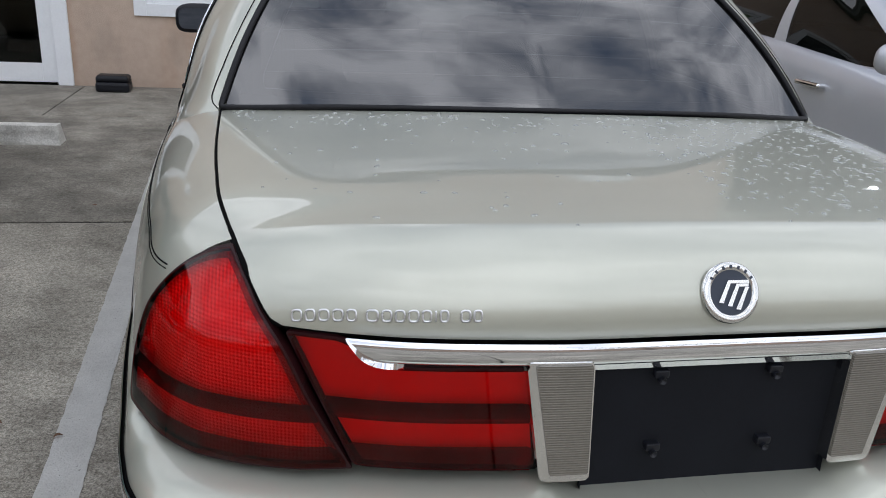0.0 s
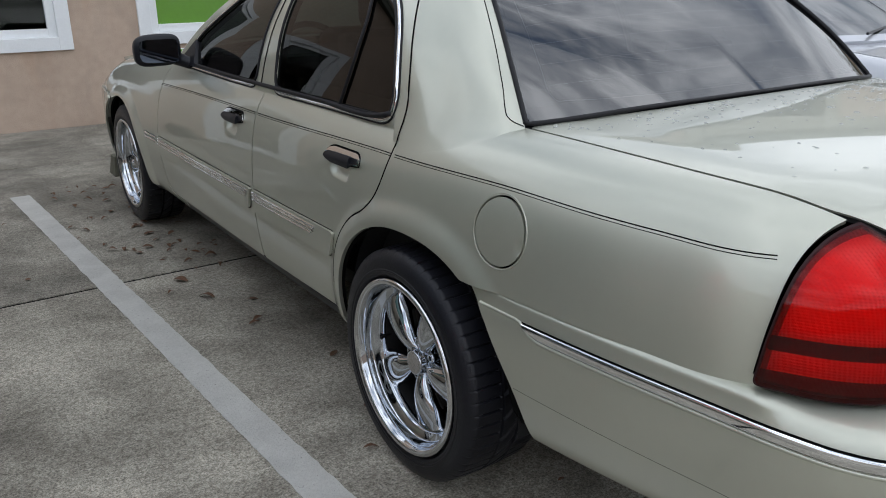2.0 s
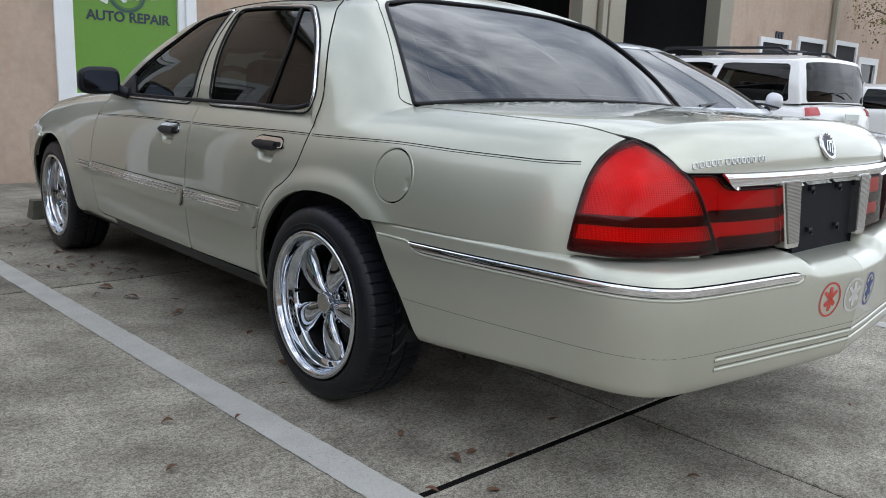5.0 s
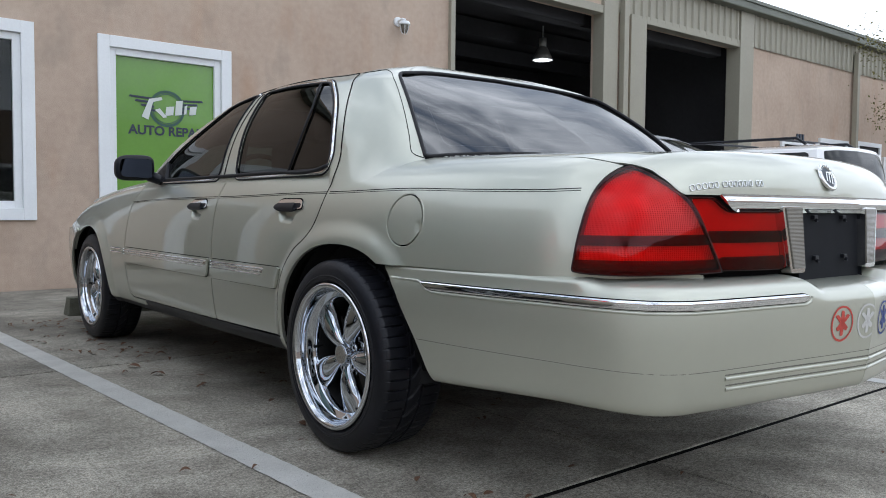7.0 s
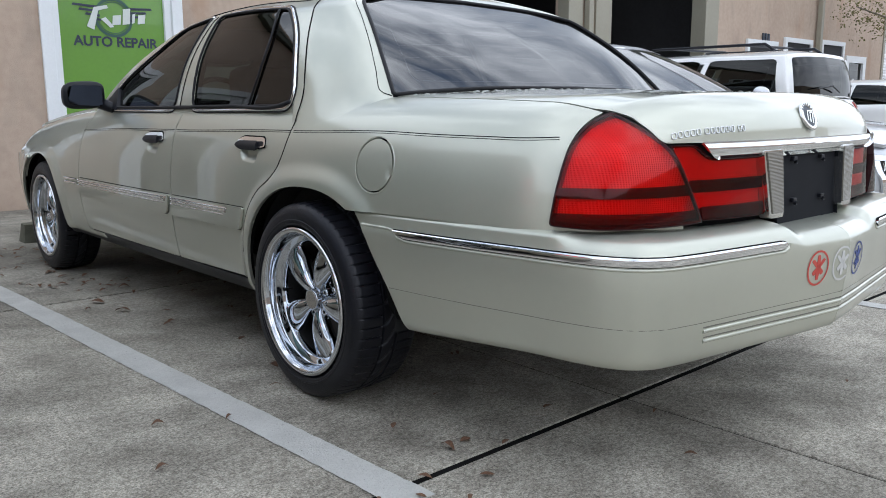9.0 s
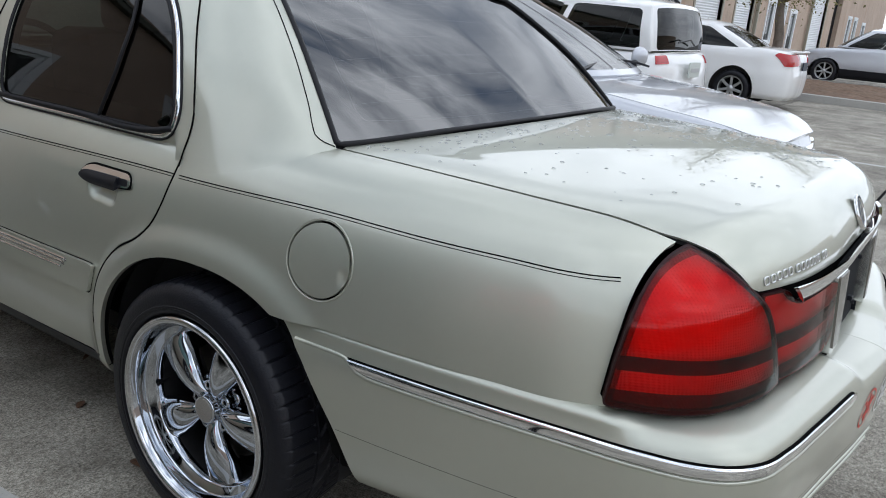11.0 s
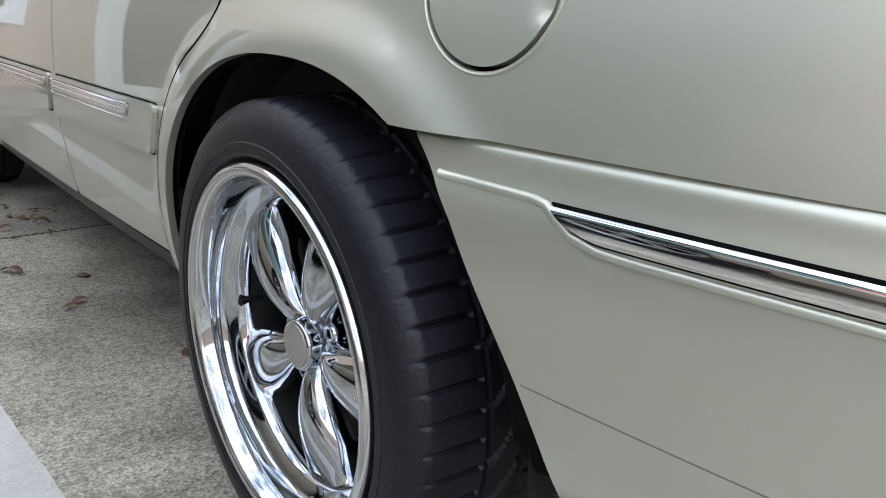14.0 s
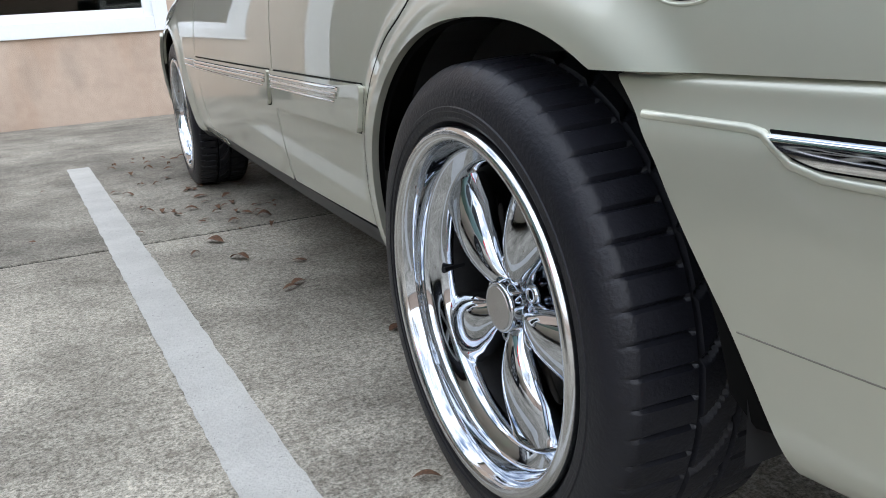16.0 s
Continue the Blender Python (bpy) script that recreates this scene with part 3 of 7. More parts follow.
def wheel_wells():
    for ya, za, ra in ARCH:
        for sx in (-1, 1):
            v, f = [], []
            n = 40
            for k in range(n + 1):
                t = math.radians(-3 + 186 * k / n)
                rad = (ra + 0.012) / (float(arch_r(math.cos(t), math.sin(t))) if ya < 1 else 1.0)
                for x in (0.905, 0.62):
                    v.append((sx * x, ya + rad * math.cos(t), za + rad * math.sin(t)))
            for k in range(n):
                f.append((2 * k, 2 * k + 1, 2 * k + 3, 2 * k + 2))
            base = len(v)
            v.append((sx * 0.62, ya, za))
            f += [(2 * k + 1, base, 2 * k + 3) for k in range(n)]
            link_mesh("wheel_well", v, f, M_WELL, SEDAN)


wheel_wells()
box("underbody", -0.80, 0.80, -0.85, 3.55, 0.33, 0.38, M_UNDER, SEDAN)
box("floor_pan", -0.62, 0.62, -1.0, 3.6, 0.32, 0.52, M_UNDER, SEDAN)


# rear bumper cover
BPROF = hermite(np.linspace(0, 1, 12), [(0.11, 0.335), (0.05, 0.327), (0.026, 0.345), (0.015, 0.40), (0.007, 0.46), (0.0, 0.53), (0.0, 0.585), (0.006, 0.612), (0.020, 0.633), (0.045, 0.646), (0.10, 0.654), (0.17, 0.656)])
BS = np.linspace(0, 1, 300)
BZ = np.maximum.accumulate(BPROF(BS)[:, 1] + 1e-6 * np.arange(300))


def bumper(a, s, out=0.0):
    a, s = np.broadcast_arrays(np.asarray(a, float), np.asarray(s, float))
    c = BUMP(a)
    t = BUMP(a + 1e-3) - BUMP(a - 1e-3)
    t /= np.linalg.norm(t, axis=-1, keepdims=True)
    n = np.stack([t[..., 1], -t[..., 0]], -1)
    p = BPROF(s)
    well = step(0.275, 0.205, np.abs(c[..., 0])) * (c[..., 1] < 0)
    z = p[..., 1] - 0.022 * well * step(0.56, 0.65, p[..., 1]) - 0.02 * step(-0.95, -0.35, a) * step(0.45, 0.33, p[..., 1])
    top = step(0.60, 0.65, p[..., 1])
    d = p[..., 0] * (1 - top * 0.75 * step(-1.06, -0.98, a))
    q = c + n * (d - out)[..., None]
    return np.stack([q[..., 0], q[..., 1], z], -1)


def bumper_z(a, z, out=0.0):
    return bumper(a, np.interp(z, BZ, BS), out)


both("rear_bumper", lambda u, s: np.interp(BPROF(s)[..., 1], (0.33, 0.436, 0.571, 0.611, 0.655), (-0.468, -0.404, -0.322, -0.290, -0.248)) - u, np.r_[grid(B_REAR, -1.0, 0.012), grid(-0.985, -0.5, 0.018), grid(-0.49, -0.2, 0.01)], np.linspace(0, 1, 70), bumper, M_PAINT, SEDAN)


def strip_on(name, pts, surf, width, height, mat, parent, label="", mirror=True, power=1.0):
    """A half-round strip along (u, v) points of a surface."""
    made = []
    p = np.array(pts, float)
    base = surf(p[:, 0], p[:, 1])
    e = 1e-3
    nrm = np.cross(surf(p[:, 0] + e, p[:, 1]) - surf(p[:, 0] - e, p[:, 1]), surf(p[:, 0], p[:, 1] + e) - surf(p[:, 0], p[:, 1] - e))
    nrm = -nrm / np.linalg.norm(nrm, axis=1, keepdims=True)
    tan = np.gradient(base, axis=0)
    tan /= np.linalg.norm(tan, axis=1, keepdims=True)
    side = np.cross(nrm, tan)
    k = 7
    v, f = [], []
    w = np.broadcast_to(np.asarray(width, float), (len(p),))
    for i in range(len(p)):
        for j in range(k):
            t = math.pi * j / (k - 1)
            v.append(base[i] + side[i] * w[i] * math.cos(t) + nrm[i] * (height * max(0.0, math.sin(t)) ** power - 0.0002))
    for i in range(len(p) - 1):
        for j in range(k - 1):
            f.append((i * k + j, i * k + j + 1, (i + 1) * k + j + 1, (i + 1) * k + j))
    f += [tuple(range(k)), tuple((len(p) - 1) * k + j for j in range(k))[::-1]]
    for m in ((1, -1) if mirror else (1,)):
        vv = [(q[0] * m, q[1], q[2]) for q in v]
        made.append(link_mesh(name, vv, f if m > 0 else [g[::-1] for g in f], mat, parent, label, smooth=True))
    return made


def run(a0, a1, z0, z1, n=40):
    return [(a0 + (a1 - a0) * i / n, z0 + (z1 - z0) * i / n) for i in range(n + 1)]


# dark line round the rear edge of the rear door
edge = [tuple(q) for q in door_r if q[0] < 0.411 and q[1] < 0.956]
edge = [tuple(np.array(a) + (np.array(b) - np.array(a)) * k / 4) for a, b in zip(edge[:-1], edge[1:]) for k in range(4)] + [edge[-1]]
strip_on("door_seam", edge, off(0.0), 0.0028, 0.0006, M_GAP, SEDAN)

# bumper chrome strip: along the side and round the corner
A_END = b_at(-0.293)
chrome_pts = rounded([(-0.440, 0.6110, 0.002), (A_END + 0.02, 0.6110, 0.012), (A_END, 0.6015, 0.01), (A_END + 0.02, 0.5905, 0.012), (-0.486, 0.5895, 0.014), (-0.455, 0.599, 0.008)])
both("bumper_chrome", poly(chrome_pts), np.r_[grid(A_END - 0.01, -0.50, 0.012), grid(-0.495, -0.435, 0.003)], grid(0.586, 0.613, 0.0015), lambda a, z: bumper_z(a, z, 0.0010 + 0.26 * (z - 0.5985) + 0.0050 * np.sqrt(np.clip(1 - np.abs((z - 0.5985) / 0.0128) ** 5, 0, 1))), M_CHROME, SEDAN, "chrome bumper strip", 0.006)
ridge = [(-0.298, 0.6135), (-0.36, 0.6125), (-0.418, 0.6115), (-0.432, 0.609), (-0.445, 0.600), (-0.462, 0.589), (-0.49, 0.5825)] + run(-0.52, A_END + 0.015, 0.5815, 0.583, 60) + [(A_END - 0.004, 0.590), (A_END - 0.010, 0.602)]
strip_on("bumper_ridge", ridge, bumper_z, 0.0042, 0.0035, M_PAINT, SEDAN)
both("chrome_seat", poly(rounded([(q[0] + (0.004 if q[0] > -1 else -0.004), q[1] + (0.0022 if q[1] > 0.6 else -0.0022), 0) for q in chrome_pts])), np.r_[grid(A_END - 0.02, -0.50, 0.012), grid(-0.495, -0.43, 0.003)], grid(0.584, 0.616, 0.0015), lambda a, z: bumper_z(a, z, 0.0008), M_GAP, SEDAN, "dark line round the chrome strip", 0)
strip_on("bumper_seam", run(-0.412, B_REAR + 0.001, 0.436, 0.437, 60), bumper_z, 0.0010, 0.0006, M_SEAM, SEDAN)

for m in (1, -1):
    v, f = tube([Vector((q[0] * m, q[1], q[2])) for q in body_yz(np.array(FUEL_RIM)[:-1, 0], np.array(FUEL_RIM)[:-1, 1], -0.0004)], 0.0018, 6, True)
    link_mesh("fuel_rim", v, f, M_PAINT, SEDAN, smooth=True)

# pinstripe
both_pin = run(-0.965, 0.115, 0.862, 0.862, 50)
for z in (0.870, 0.8642):
    strip_on("pinstripe", [(u, z + 0.014 + 0.010 * float(step(0.15, -0.4, u)) - 0.003 * float(step(-0.3, -0.6, u)) + 0.004 * float(step(-0.8, -1.0, u))) for u, _ in both_pin], off(0.0), 0.0014 if z > 0.865 else 0.0009, 0.0016, M_GAP, SEDAN)
    strip_on("pinstripe", [(u, zz + 0.014 * float(step(1.0, 0.1, u))) for u, zz in run(0.135, 1.01, z, z)], off(0.0), 0.0014 if z > 0.865 else 0.0009, 0.0016, M_GAP, SEDAN)
    strip_on("pinstripe", run(1.03, 2.16, z, z), off(0.0), 0.0014 if z > 0.865 else 0.0009, 0.0016, M_GAP, SEDAN)

# tail lamp: a fluted reflector in a dark bowl, behind red lenses in bands
def lamp_skin(d):
    """The lens stands proud of the body, most at the car's corner; d metres further out."""
    def surf(u, v):
        rise = np.interp(-u, (0.95, 1.0, 1.06, 1.13, 1.2, 1.28, 1.35, 1.45), (0.018, 0.022, 0.032, 0.040, 0.036, 0.026, 0.010, 0.004))
        return body_yz(u, v, d + rise * (1 - 0.75 * step(0.84, 0.96, v)))
    return surf


def lamp_area(u, v):
    q = lamp_skin(0.0)(u, v)
    return np.minimum(inside(tail_o, u, v), np.abs(q[..., 0]) - lid_half(q[..., 1], q[..., 2]) - 0.0005)


LAMP_U, LAMP_V = grid(-1.46, -0.92, 0.010), grid(0.64, 0.97, 0.008)
for m in (False, True):
    lamp = sheet("tail_lamp", lambda u, v: np.minimum(lamp_area(u, v), 0.0055 + 0.004 * (v < 0.684) - lamp_area(u, v)), grid(-1.46, -0.92, 0.0022), grid(0.63, 0.97, 0.0022), lamp_skin(0.005), M_LAMPRIM, SEDAN, "red tail lamp in a dark rim", 0.034, True, m)
    sheet("reflector", lambda u, v: lamp_area(u, v) - 0.003, LAMP_U, LAMP_V, lambda u, v: lamp_skin(0.001 - 0.014 * np.clip(lamp_area(u, v) / 0.030, 0, 1))(u, v), M_REFLECT, lamp, "fluted reflector", 0, True, m)
    sheet("lens", lambda u, v: lamp_area(u, v) - 0.003, LAMP_U, LAMP_V, lamp_skin(0.0055), M_RED, lamp, "red lens", 0, True, m)
    sheet("lens_border", lambda u, v: np.minimum(lamp_area(u, v) - 0.004, 0.015 - lamp_area(u, v)), grid(-1.46, -0.92, 0.004), grid(0.63, 0.97, 0.004), lamp_skin(0.0046), M_RED_DEEP, lamp, "deep red border", 0, True, m)
    for z0, z1, mat in ((0.60, 0.704, M_RED_LOW), (0.742, 0.770, M_RED_DARK)):
        sheet("lens_band", lambda u, v, z0=z0, z1=z1: np.minimum(lamp_area(u, v) - 0.004, np.minimum(v - z0, z1 - v)), LAMP_U, np.unique(np.r_[LAMP_V, z0, z1].clip(0.6, 1)), lamp_skin(0.0042), mat, lamp, "dark red band", 0, True, m)


# trunk lid, from the rear window over the edge and down to the lamps
LID_R, TH0, TH1 = 0.105, 0.30, 1.47


def rear_y(x):
    a = np.interp(-np.abs(x), BODY(np.linspace(A_REAR, -0.9, 200))[:, 0][::-1], np.linspace(A_REAR, -0.9, 200)[::-1])
    return BODY(a)[..., 1]


RIM = BODY(np.linspace(A_REAR, 2.0, 160))
RIM = np.vstack([RIM, (RIM * np.array((-1, 1)))[::-1]])


def edge_drop(x, y):
    """How far the deck falls towards the body's rounded shoulder."""
    d = inside(RIM, x, y) / (1 - 0.62 * step(-0.93, -1.10, y))
    return 0.985 - np.interp(d, PROF(S_TAB)[:, 0][150:], PROF(S_TAB)[:, 1][150:])


def lid(x, w, out=0.0):
    """w < 0: metres along the top, forward from the edge; 0 to 1: the rounding; past 1: metres down the rear."""
    x, w = np.broadcast_arrays(np.asarray(x, float), np.asarray(w, float))
    ye = rear_y(x) + 0.006 + LID_R
    zt = deck_z(x, ye) - edge_drop(x, ye)
    th = TH0 + np.clip(w, 0, 1) * (TH1 - TH0)
    sy = (np.sin(th) - math.sin(TH0)) / (math.sin(TH1) - math.sin(TH0))
    sz = (math.cos(TH0) - np.cos(th)) / (math.cos(TH0) - math.cos(TH1))
    y = ye - LID_R * sy + np.maximum(-w, 0) - np.maximum(w - 1, 0) * 0.06
    z = zt - 0.100 * sz - np.maximum(w - 1, 0)
    z = np.where(w < 0, deck_z(x, y) - edge_drop(x, y), z)
    p = np.stack([x, y, z], -1)
    n = np.stack([0 * x, -np.where(w < 0, 0, np.sin(th)), np.where(w < 0, 1, np.cos(th))], -1)
    return p + n * out


def lid_w(x, z):
    """The w at which the rear face of the lid has the height z."""
    ye = rear_y(x) + 0.006 + LID_R
    return 1 + deck_z(x, ye) - edge_drop(x, ye) - 0.100 - z


def lid_z(x, z, out=0.0):
    return lid(x, lid_w(x, z), out)


def lid_front(x, y):
    return (-0.355 + 0.13 * (np.abs(x) / 0.77) ** 2.4) - y


def lid_region(x, w):
    p = lid(x, w)
    r = np.minimum(lid_half(p[..., 1], p[..., 2]) - 0.003 - np.abs(x), lid_front(x, p[..., 1]))
    return np.minimum(r, p[..., 2] - 0.8665)


LID_W = np.r_[np.linspace(-0.95, -0.05, 46), np.linspace(-0.04, 0, 4)[:-1], np.linspace(0, 1, 16), 1 + np.linspace(0.005, 0.2, 20)]
TRUNK = sheet("trunk_lid", lid_region, grid(-0.79, 0.79, 0.016), LID_W, lid, M_PAINT, SEDAN, "", 0.014, True)
sheet("trunk_gutter", lambda x, w: np.minimum(lid_half(lid(x, w)[..., 1], lid(x, w)[..., 2]) + 0.005 + 0.03 * (lid(x, w)[..., 1] > -0.9) - np.abs(x), np.minimum(lid(x, w)[..., 2] - 0.862, lid_front(x, lid(x, w)[..., 1]) + 0.02)), grid(-0.80, 0.80, 0.01), np.r_[np.linspace(-0.92, 0, 30), np.linspace(0.1, 1, 8), np.linspace(1.03, 1.2, 6)], lambda x, w: lid(x, w, -0.005), M_GAP, SEDAN, "", 0, True)

# lower rear: inner lamps, plate recess
sheet("rear_panel", lambda x, z: np.minimum(LID_REAR(z) - 0.008 - np.abs(x), 0.875 - z), grid(-0.67, 0.67, 0.03), grid(0.64, 0.88, 0.02), lambda x, z: lid_z(x, z, -0.02), M_GAP, SEDAN, "", 0, True)
for sx in (-1, 1):
    inner = rounded([(-0.610, 0.861, 0.006), (-0.530, 0.861, 0.02), (-0.490, 0.825, 0.03), (-0.284, 0.826, 0.004), (-0.264, 0.668, 0.004), (-0.519, 0.671, 0.006)])
    lamp = sheet("inner_tail_lamp", lambda x, z: np.minimum(np.minimum(inside(inner, x, z), 0.005 - inside(inner, x, z)), -0.292 - x), grid(-0.615, -0.255, 0.0022), grid(0.66, 0.866, 0.0022), lambda x, z: lid_z(x, z, 0.004), M_LAMPRIM, SEDAN, "red inner tail lamp", 0.01, False, sx > 0)
    sheet("reflector", lambda x, z: np.minimum(inside(inner, x, z) - 0.001, x + LID_REAR(z) - 0.016), grid(-0.62, -0.25, 0.012), grid(0.65, 0.872, 0.01), lambda x, z: lid_z(x, z, -0.010), M_PLAIN_REFLECT, lamp, "plain reflector", 0, True, sx > 0)
    sheet("lens", poly(inner, 0.002), grid(-0.615, -0.255, 0.010), grid(0.66, 0.866, 0.008), lambda x, z: lid_z(x, z, 0.006), M_RED, lamp, "red lens", 0, False, sx > 0)
    for z0, z1, mat in ((0.6, 0.707, M_RED_LOW), (0.743, 0.774, M_RED_DARK)):
        sheet("lens_band", lambda x, z, z0=z0, z1=z1: np.minimum(inside(inner, x, z) - 0.003, np.minimum(z - z0, z1 - z)), grid(-0.615, -0.255, 0.012), np.unique(np.r_[grid(0.66, 0.866, 0.01), z0, z1].clip(0.655, 0.87)), lambda x, z: lid_z(x, z, 0.0045), mat, lamp, "dark red band", 0, False, sx > 0)
    rev = rounded([(-0.292, 0.838, 0.006), (-0.197, 0.838, 0.006), (-0.189, 0.656, 0.008), (-0.262, 0.656, 0.012)])
    sheet("reverse_lamp_frame", poly(rev), grid(-0.30, -0.17, 0.008), grid(0.645, 0.845, 0.008), lambda x, z: lid_z(x, z, 0.0165), M_SATIN, SEDAN, "chrome lamp frame", 0.03, False, sx > 0)
    sheet("reverse_lamp_lens", lambda x, z: np.minimum(np.minimum(inside(rev, x, z) - 0.003, x + 0.278 - 0.19 * (0.824 - z)), z - 0.668), grid(-0.30, -0.17, 0.004), grid(0.645, 0.845, 0.004), lambda x, z: lid_z(x, z, 0.0195), M_WHITE_LENS, SEDAN, "clear ribbed reverse lamp", 0.004, False, sx > 0)
sheet("plate_recess", lambda x, z: np.minimum(0.195 - np.abs(x), np.minimum(z - 0.60, 0.842 - z)), grid(-0.2, 0.2, 0.02), grid(0.59, 0.846, 0.02), lambda x, z: lid_z(x, z, -0.008), M_RECESS, SEDAN, "empty black plate recess", 0.01, True)
for bx in (-0.089, 0.089):
    for bz in (0.808, 0.692):
        c = lid_z(np.array(bx), np.array(bz), 0.0)
        part("plate_clip", box_bm(bx - 0.011, bx + 0.011, c[1] - 0.003, c[1] + 0.012, bz - 0.004, bz + 0.008, 0.002), M_PLASTIC, SEDAN)
        v, f = lathe([(0.0, 0.0), (-0.004, 0.0055), (0.004, 0.006)], 12, "z")
        link_mesh("plate_bolt", [(bx + p[0], c[1] - 0.004 + p[2], bz - 0.006 + p[1]) for p in v], f, M_PLASTIC, SEDAN)
bar = rounded([(-0.532, 0.865, 0.003), (0.532, 0.865, 0.003), (0.498, 0.830, 0.045), (-0.498, 0.830, 0.045)], 10)


def bar_surf(x, z):
    t = np.clip((z - 0.830) / 0.042, 0, 1)
    return lid_z(x, z, 0.003) + np.stack([0 * x, -0.014 * np.sqrt(np.maximum(1 - (2 * t - 1) ** 2, 0)), 0 * x], -1)


sheet("chrome_bar", poly(bar), np.unique(np.r_[grid(-0.54, 0.54, 0.012), grid(-0.54, -0.44, 0.003), grid(0.44, 0.54, 0.003)]), grid(0.826, 0.870, 0.002), bar_surf, M_CHROME, SEDAN, "chrome bar over the plate recess", 0.008, True)

# greenhouse: belt and roof rail by stations from the rear centre to the windscreen's centre
G_BELT = np.array([(0, -0.355, 1.012), (-0.45, -0.325, 1.006), (-0.755, -0.235, 0.985), (-0.845, -0.03, 0.965), (-0.873, 0.14, 0.955), (-0.880, 0.6, 0.952), (-0.884, 1.03, 0.950), (-0.882, 1.5, 0.950), (-0.865, 1.98, 0.955), (-0.80, 2.2, 0.97), (-0.42, 2.40, 0.985), (0, 2.45, 0.99)])
G_RAIL = np.array([(0, 0.30, 1.400), (-0.36, 0.275, 1.388), (-0.575, 0.19, 1.352), (-0.66, 0.26, 1.345), (-0.70, 0.36, 1.335), (-0.705, 0.70, 1.355), (-0.69, 1.0, 1.36), (-0.685, 1.28, 1.345), (-0.66, 1.50, 1.315), (-0.60, 1.54, 1.345), (-0.32, 1.64, 1.385), (0, 1.66, 1.40)])
G_TOP = np.stack([0 * G_RAIL[:, 0], np.clip(G_RAIL[:, 1], 0.55, 1.3), 1.452 + 0 * G_RAIL[:, 0]], -1)
gb, gr, gt = (hermite(np.arange(12.0), g) for g in (G_BELT, G_RAIL, G_TOP))


JOIN_T = 0.20
JOIN_D = hermite([1.9, 2.2, 2.6, 3.1, 3.6, 3.9, 4.12], [0.15, 0.115, 0.075, 0.055, 0.046, 0.039, 0.036])
JOIN_S = lambda g: np.interp(JOIN_D(g), PROF(S_TAB)[:, 0][150:], S_TAB[150:])


def shell(g, t, out=0.0):
    """The greenhouse; at the rear pillar its foot runs out smoothly into the quarter panel."""
    g, t = np.broadcast_arrays(np.asarray(g, float), np.asarray(t, float))
    p = shell_plain(g, t, out)
    k = np.abs(g)
    foot = (k > 2.02) & (k < 4.12) & (t < JOIN_T)
    if foot.any():
        gg = np.clip(k, 2.02, 4.12)
        e = 1e-3
        p1, t1 = shell_plain(gg, JOIN_T + 0 * t, out), (shell_plain(gg, JOIN_T + e + 0 * t) - shell_plain(gg, JOIN_T - e + 0 * t)) / (2 * e)
        a0 = gb(gg)[..., 1] + 0.01
        s0 = JOIN_S(gg)
        p0, t0 = body(a0, s0, out - 0.0002), (body(a0, s0 + e) - body(a0, s0 - e)) / (2 * e)
        span = np.linalg.norm(p1 - p0, axis=-1, keepdims=True)
        t1 = t1 / np.linalg.norm(t1, axis=-1, keepdims=True) * span * 1.1
        t0 = t0 / np.linalg.norm(t0, axis=-1, keepdims=True) * span * 1.1
        v = np.clip((t + 0.12) / (JOIN_T + 0.12), 0, 1)[..., None]
        q = p0 * (1 + 2 * v) * (1 - v) ** 2 + t0 * v * (1 - v) ** 2 + p1 * v * v * (3 - 2 * v) + t1 * v * v * (v - 1)
        side = np.sign(g) + (g == 0)
        q = q * np.stack([side, 1 + 0 * side, 1 + 0 * side], -1)
        k1 = (step(4.12, 3.98, k) * step(1.99, 2.16, k))[..., None]
        p = np.where(foot[..., None], q * k1 + p * (1 - k1), p)
    sill = (k > 3.88) & (k < 8.6) & (t < -0.005)
    if sill.any():
        w = (step(-0.005, -0.058, t) * step(3.86, 3.925, k))[..., None]
        q = body_yz(p[..., 1], np.clip(p[..., 2], 0.90, 0.957), out - 0.0012)
        q = q * np.stack([np.where(g < 0, -1.0, 1.0), 1 + 0 * t, 1 + 0 * t], -1)
        p = np.where(sill[..., None], q * w + p * (1 - w), p)
    return p


def shell_plain(g, t, out=0.0):
    """The greenhouse: g counts the stations (minus: the right side), t goes from the belt (0) to the rail (1) and the roof's spine (2)."""
    g, t = np.broadcast_arrays(np.asarray(g, float), np.asarray(t, float))
    side = np.sign(g) + (g == 0)
    b, r, s = gb(np.abs(g)), gr(np.abs(g)), gt(np.abs(g))
    acc = 0
    for k in (-2, -1, 0, 1, 2):
        w = (t + k * 0.055)[..., None]
        lo = b + (r - b) * w
        u = np.clip(w - 1, 0, 1)
        hi = r + (s - r) * u + (s - r)[..., 2:] * np.array((0, 0, 1.0)) * (u - u * u) * 0.9
        acc = acc + np.where(w < 1, lo, hi) / 5
    bulge = 0.030 * np.sin(np.pi * np.clip(t, 0, 1))
    rearness = step(2.6, 1.2, np.abs(g)) - step(8.6, 10, np.abs(g))
    way = np.stack([-np.sqrt(np.maximum(1 - rearness ** 2, 0)), -rearness, 0.4 + 0 * g], -1)
    p = acc + way * (bulge + out)[..., None]
    p = p * np.stack([side, 1 + 0 * side, 1 + 0 * side], -1)
    return p


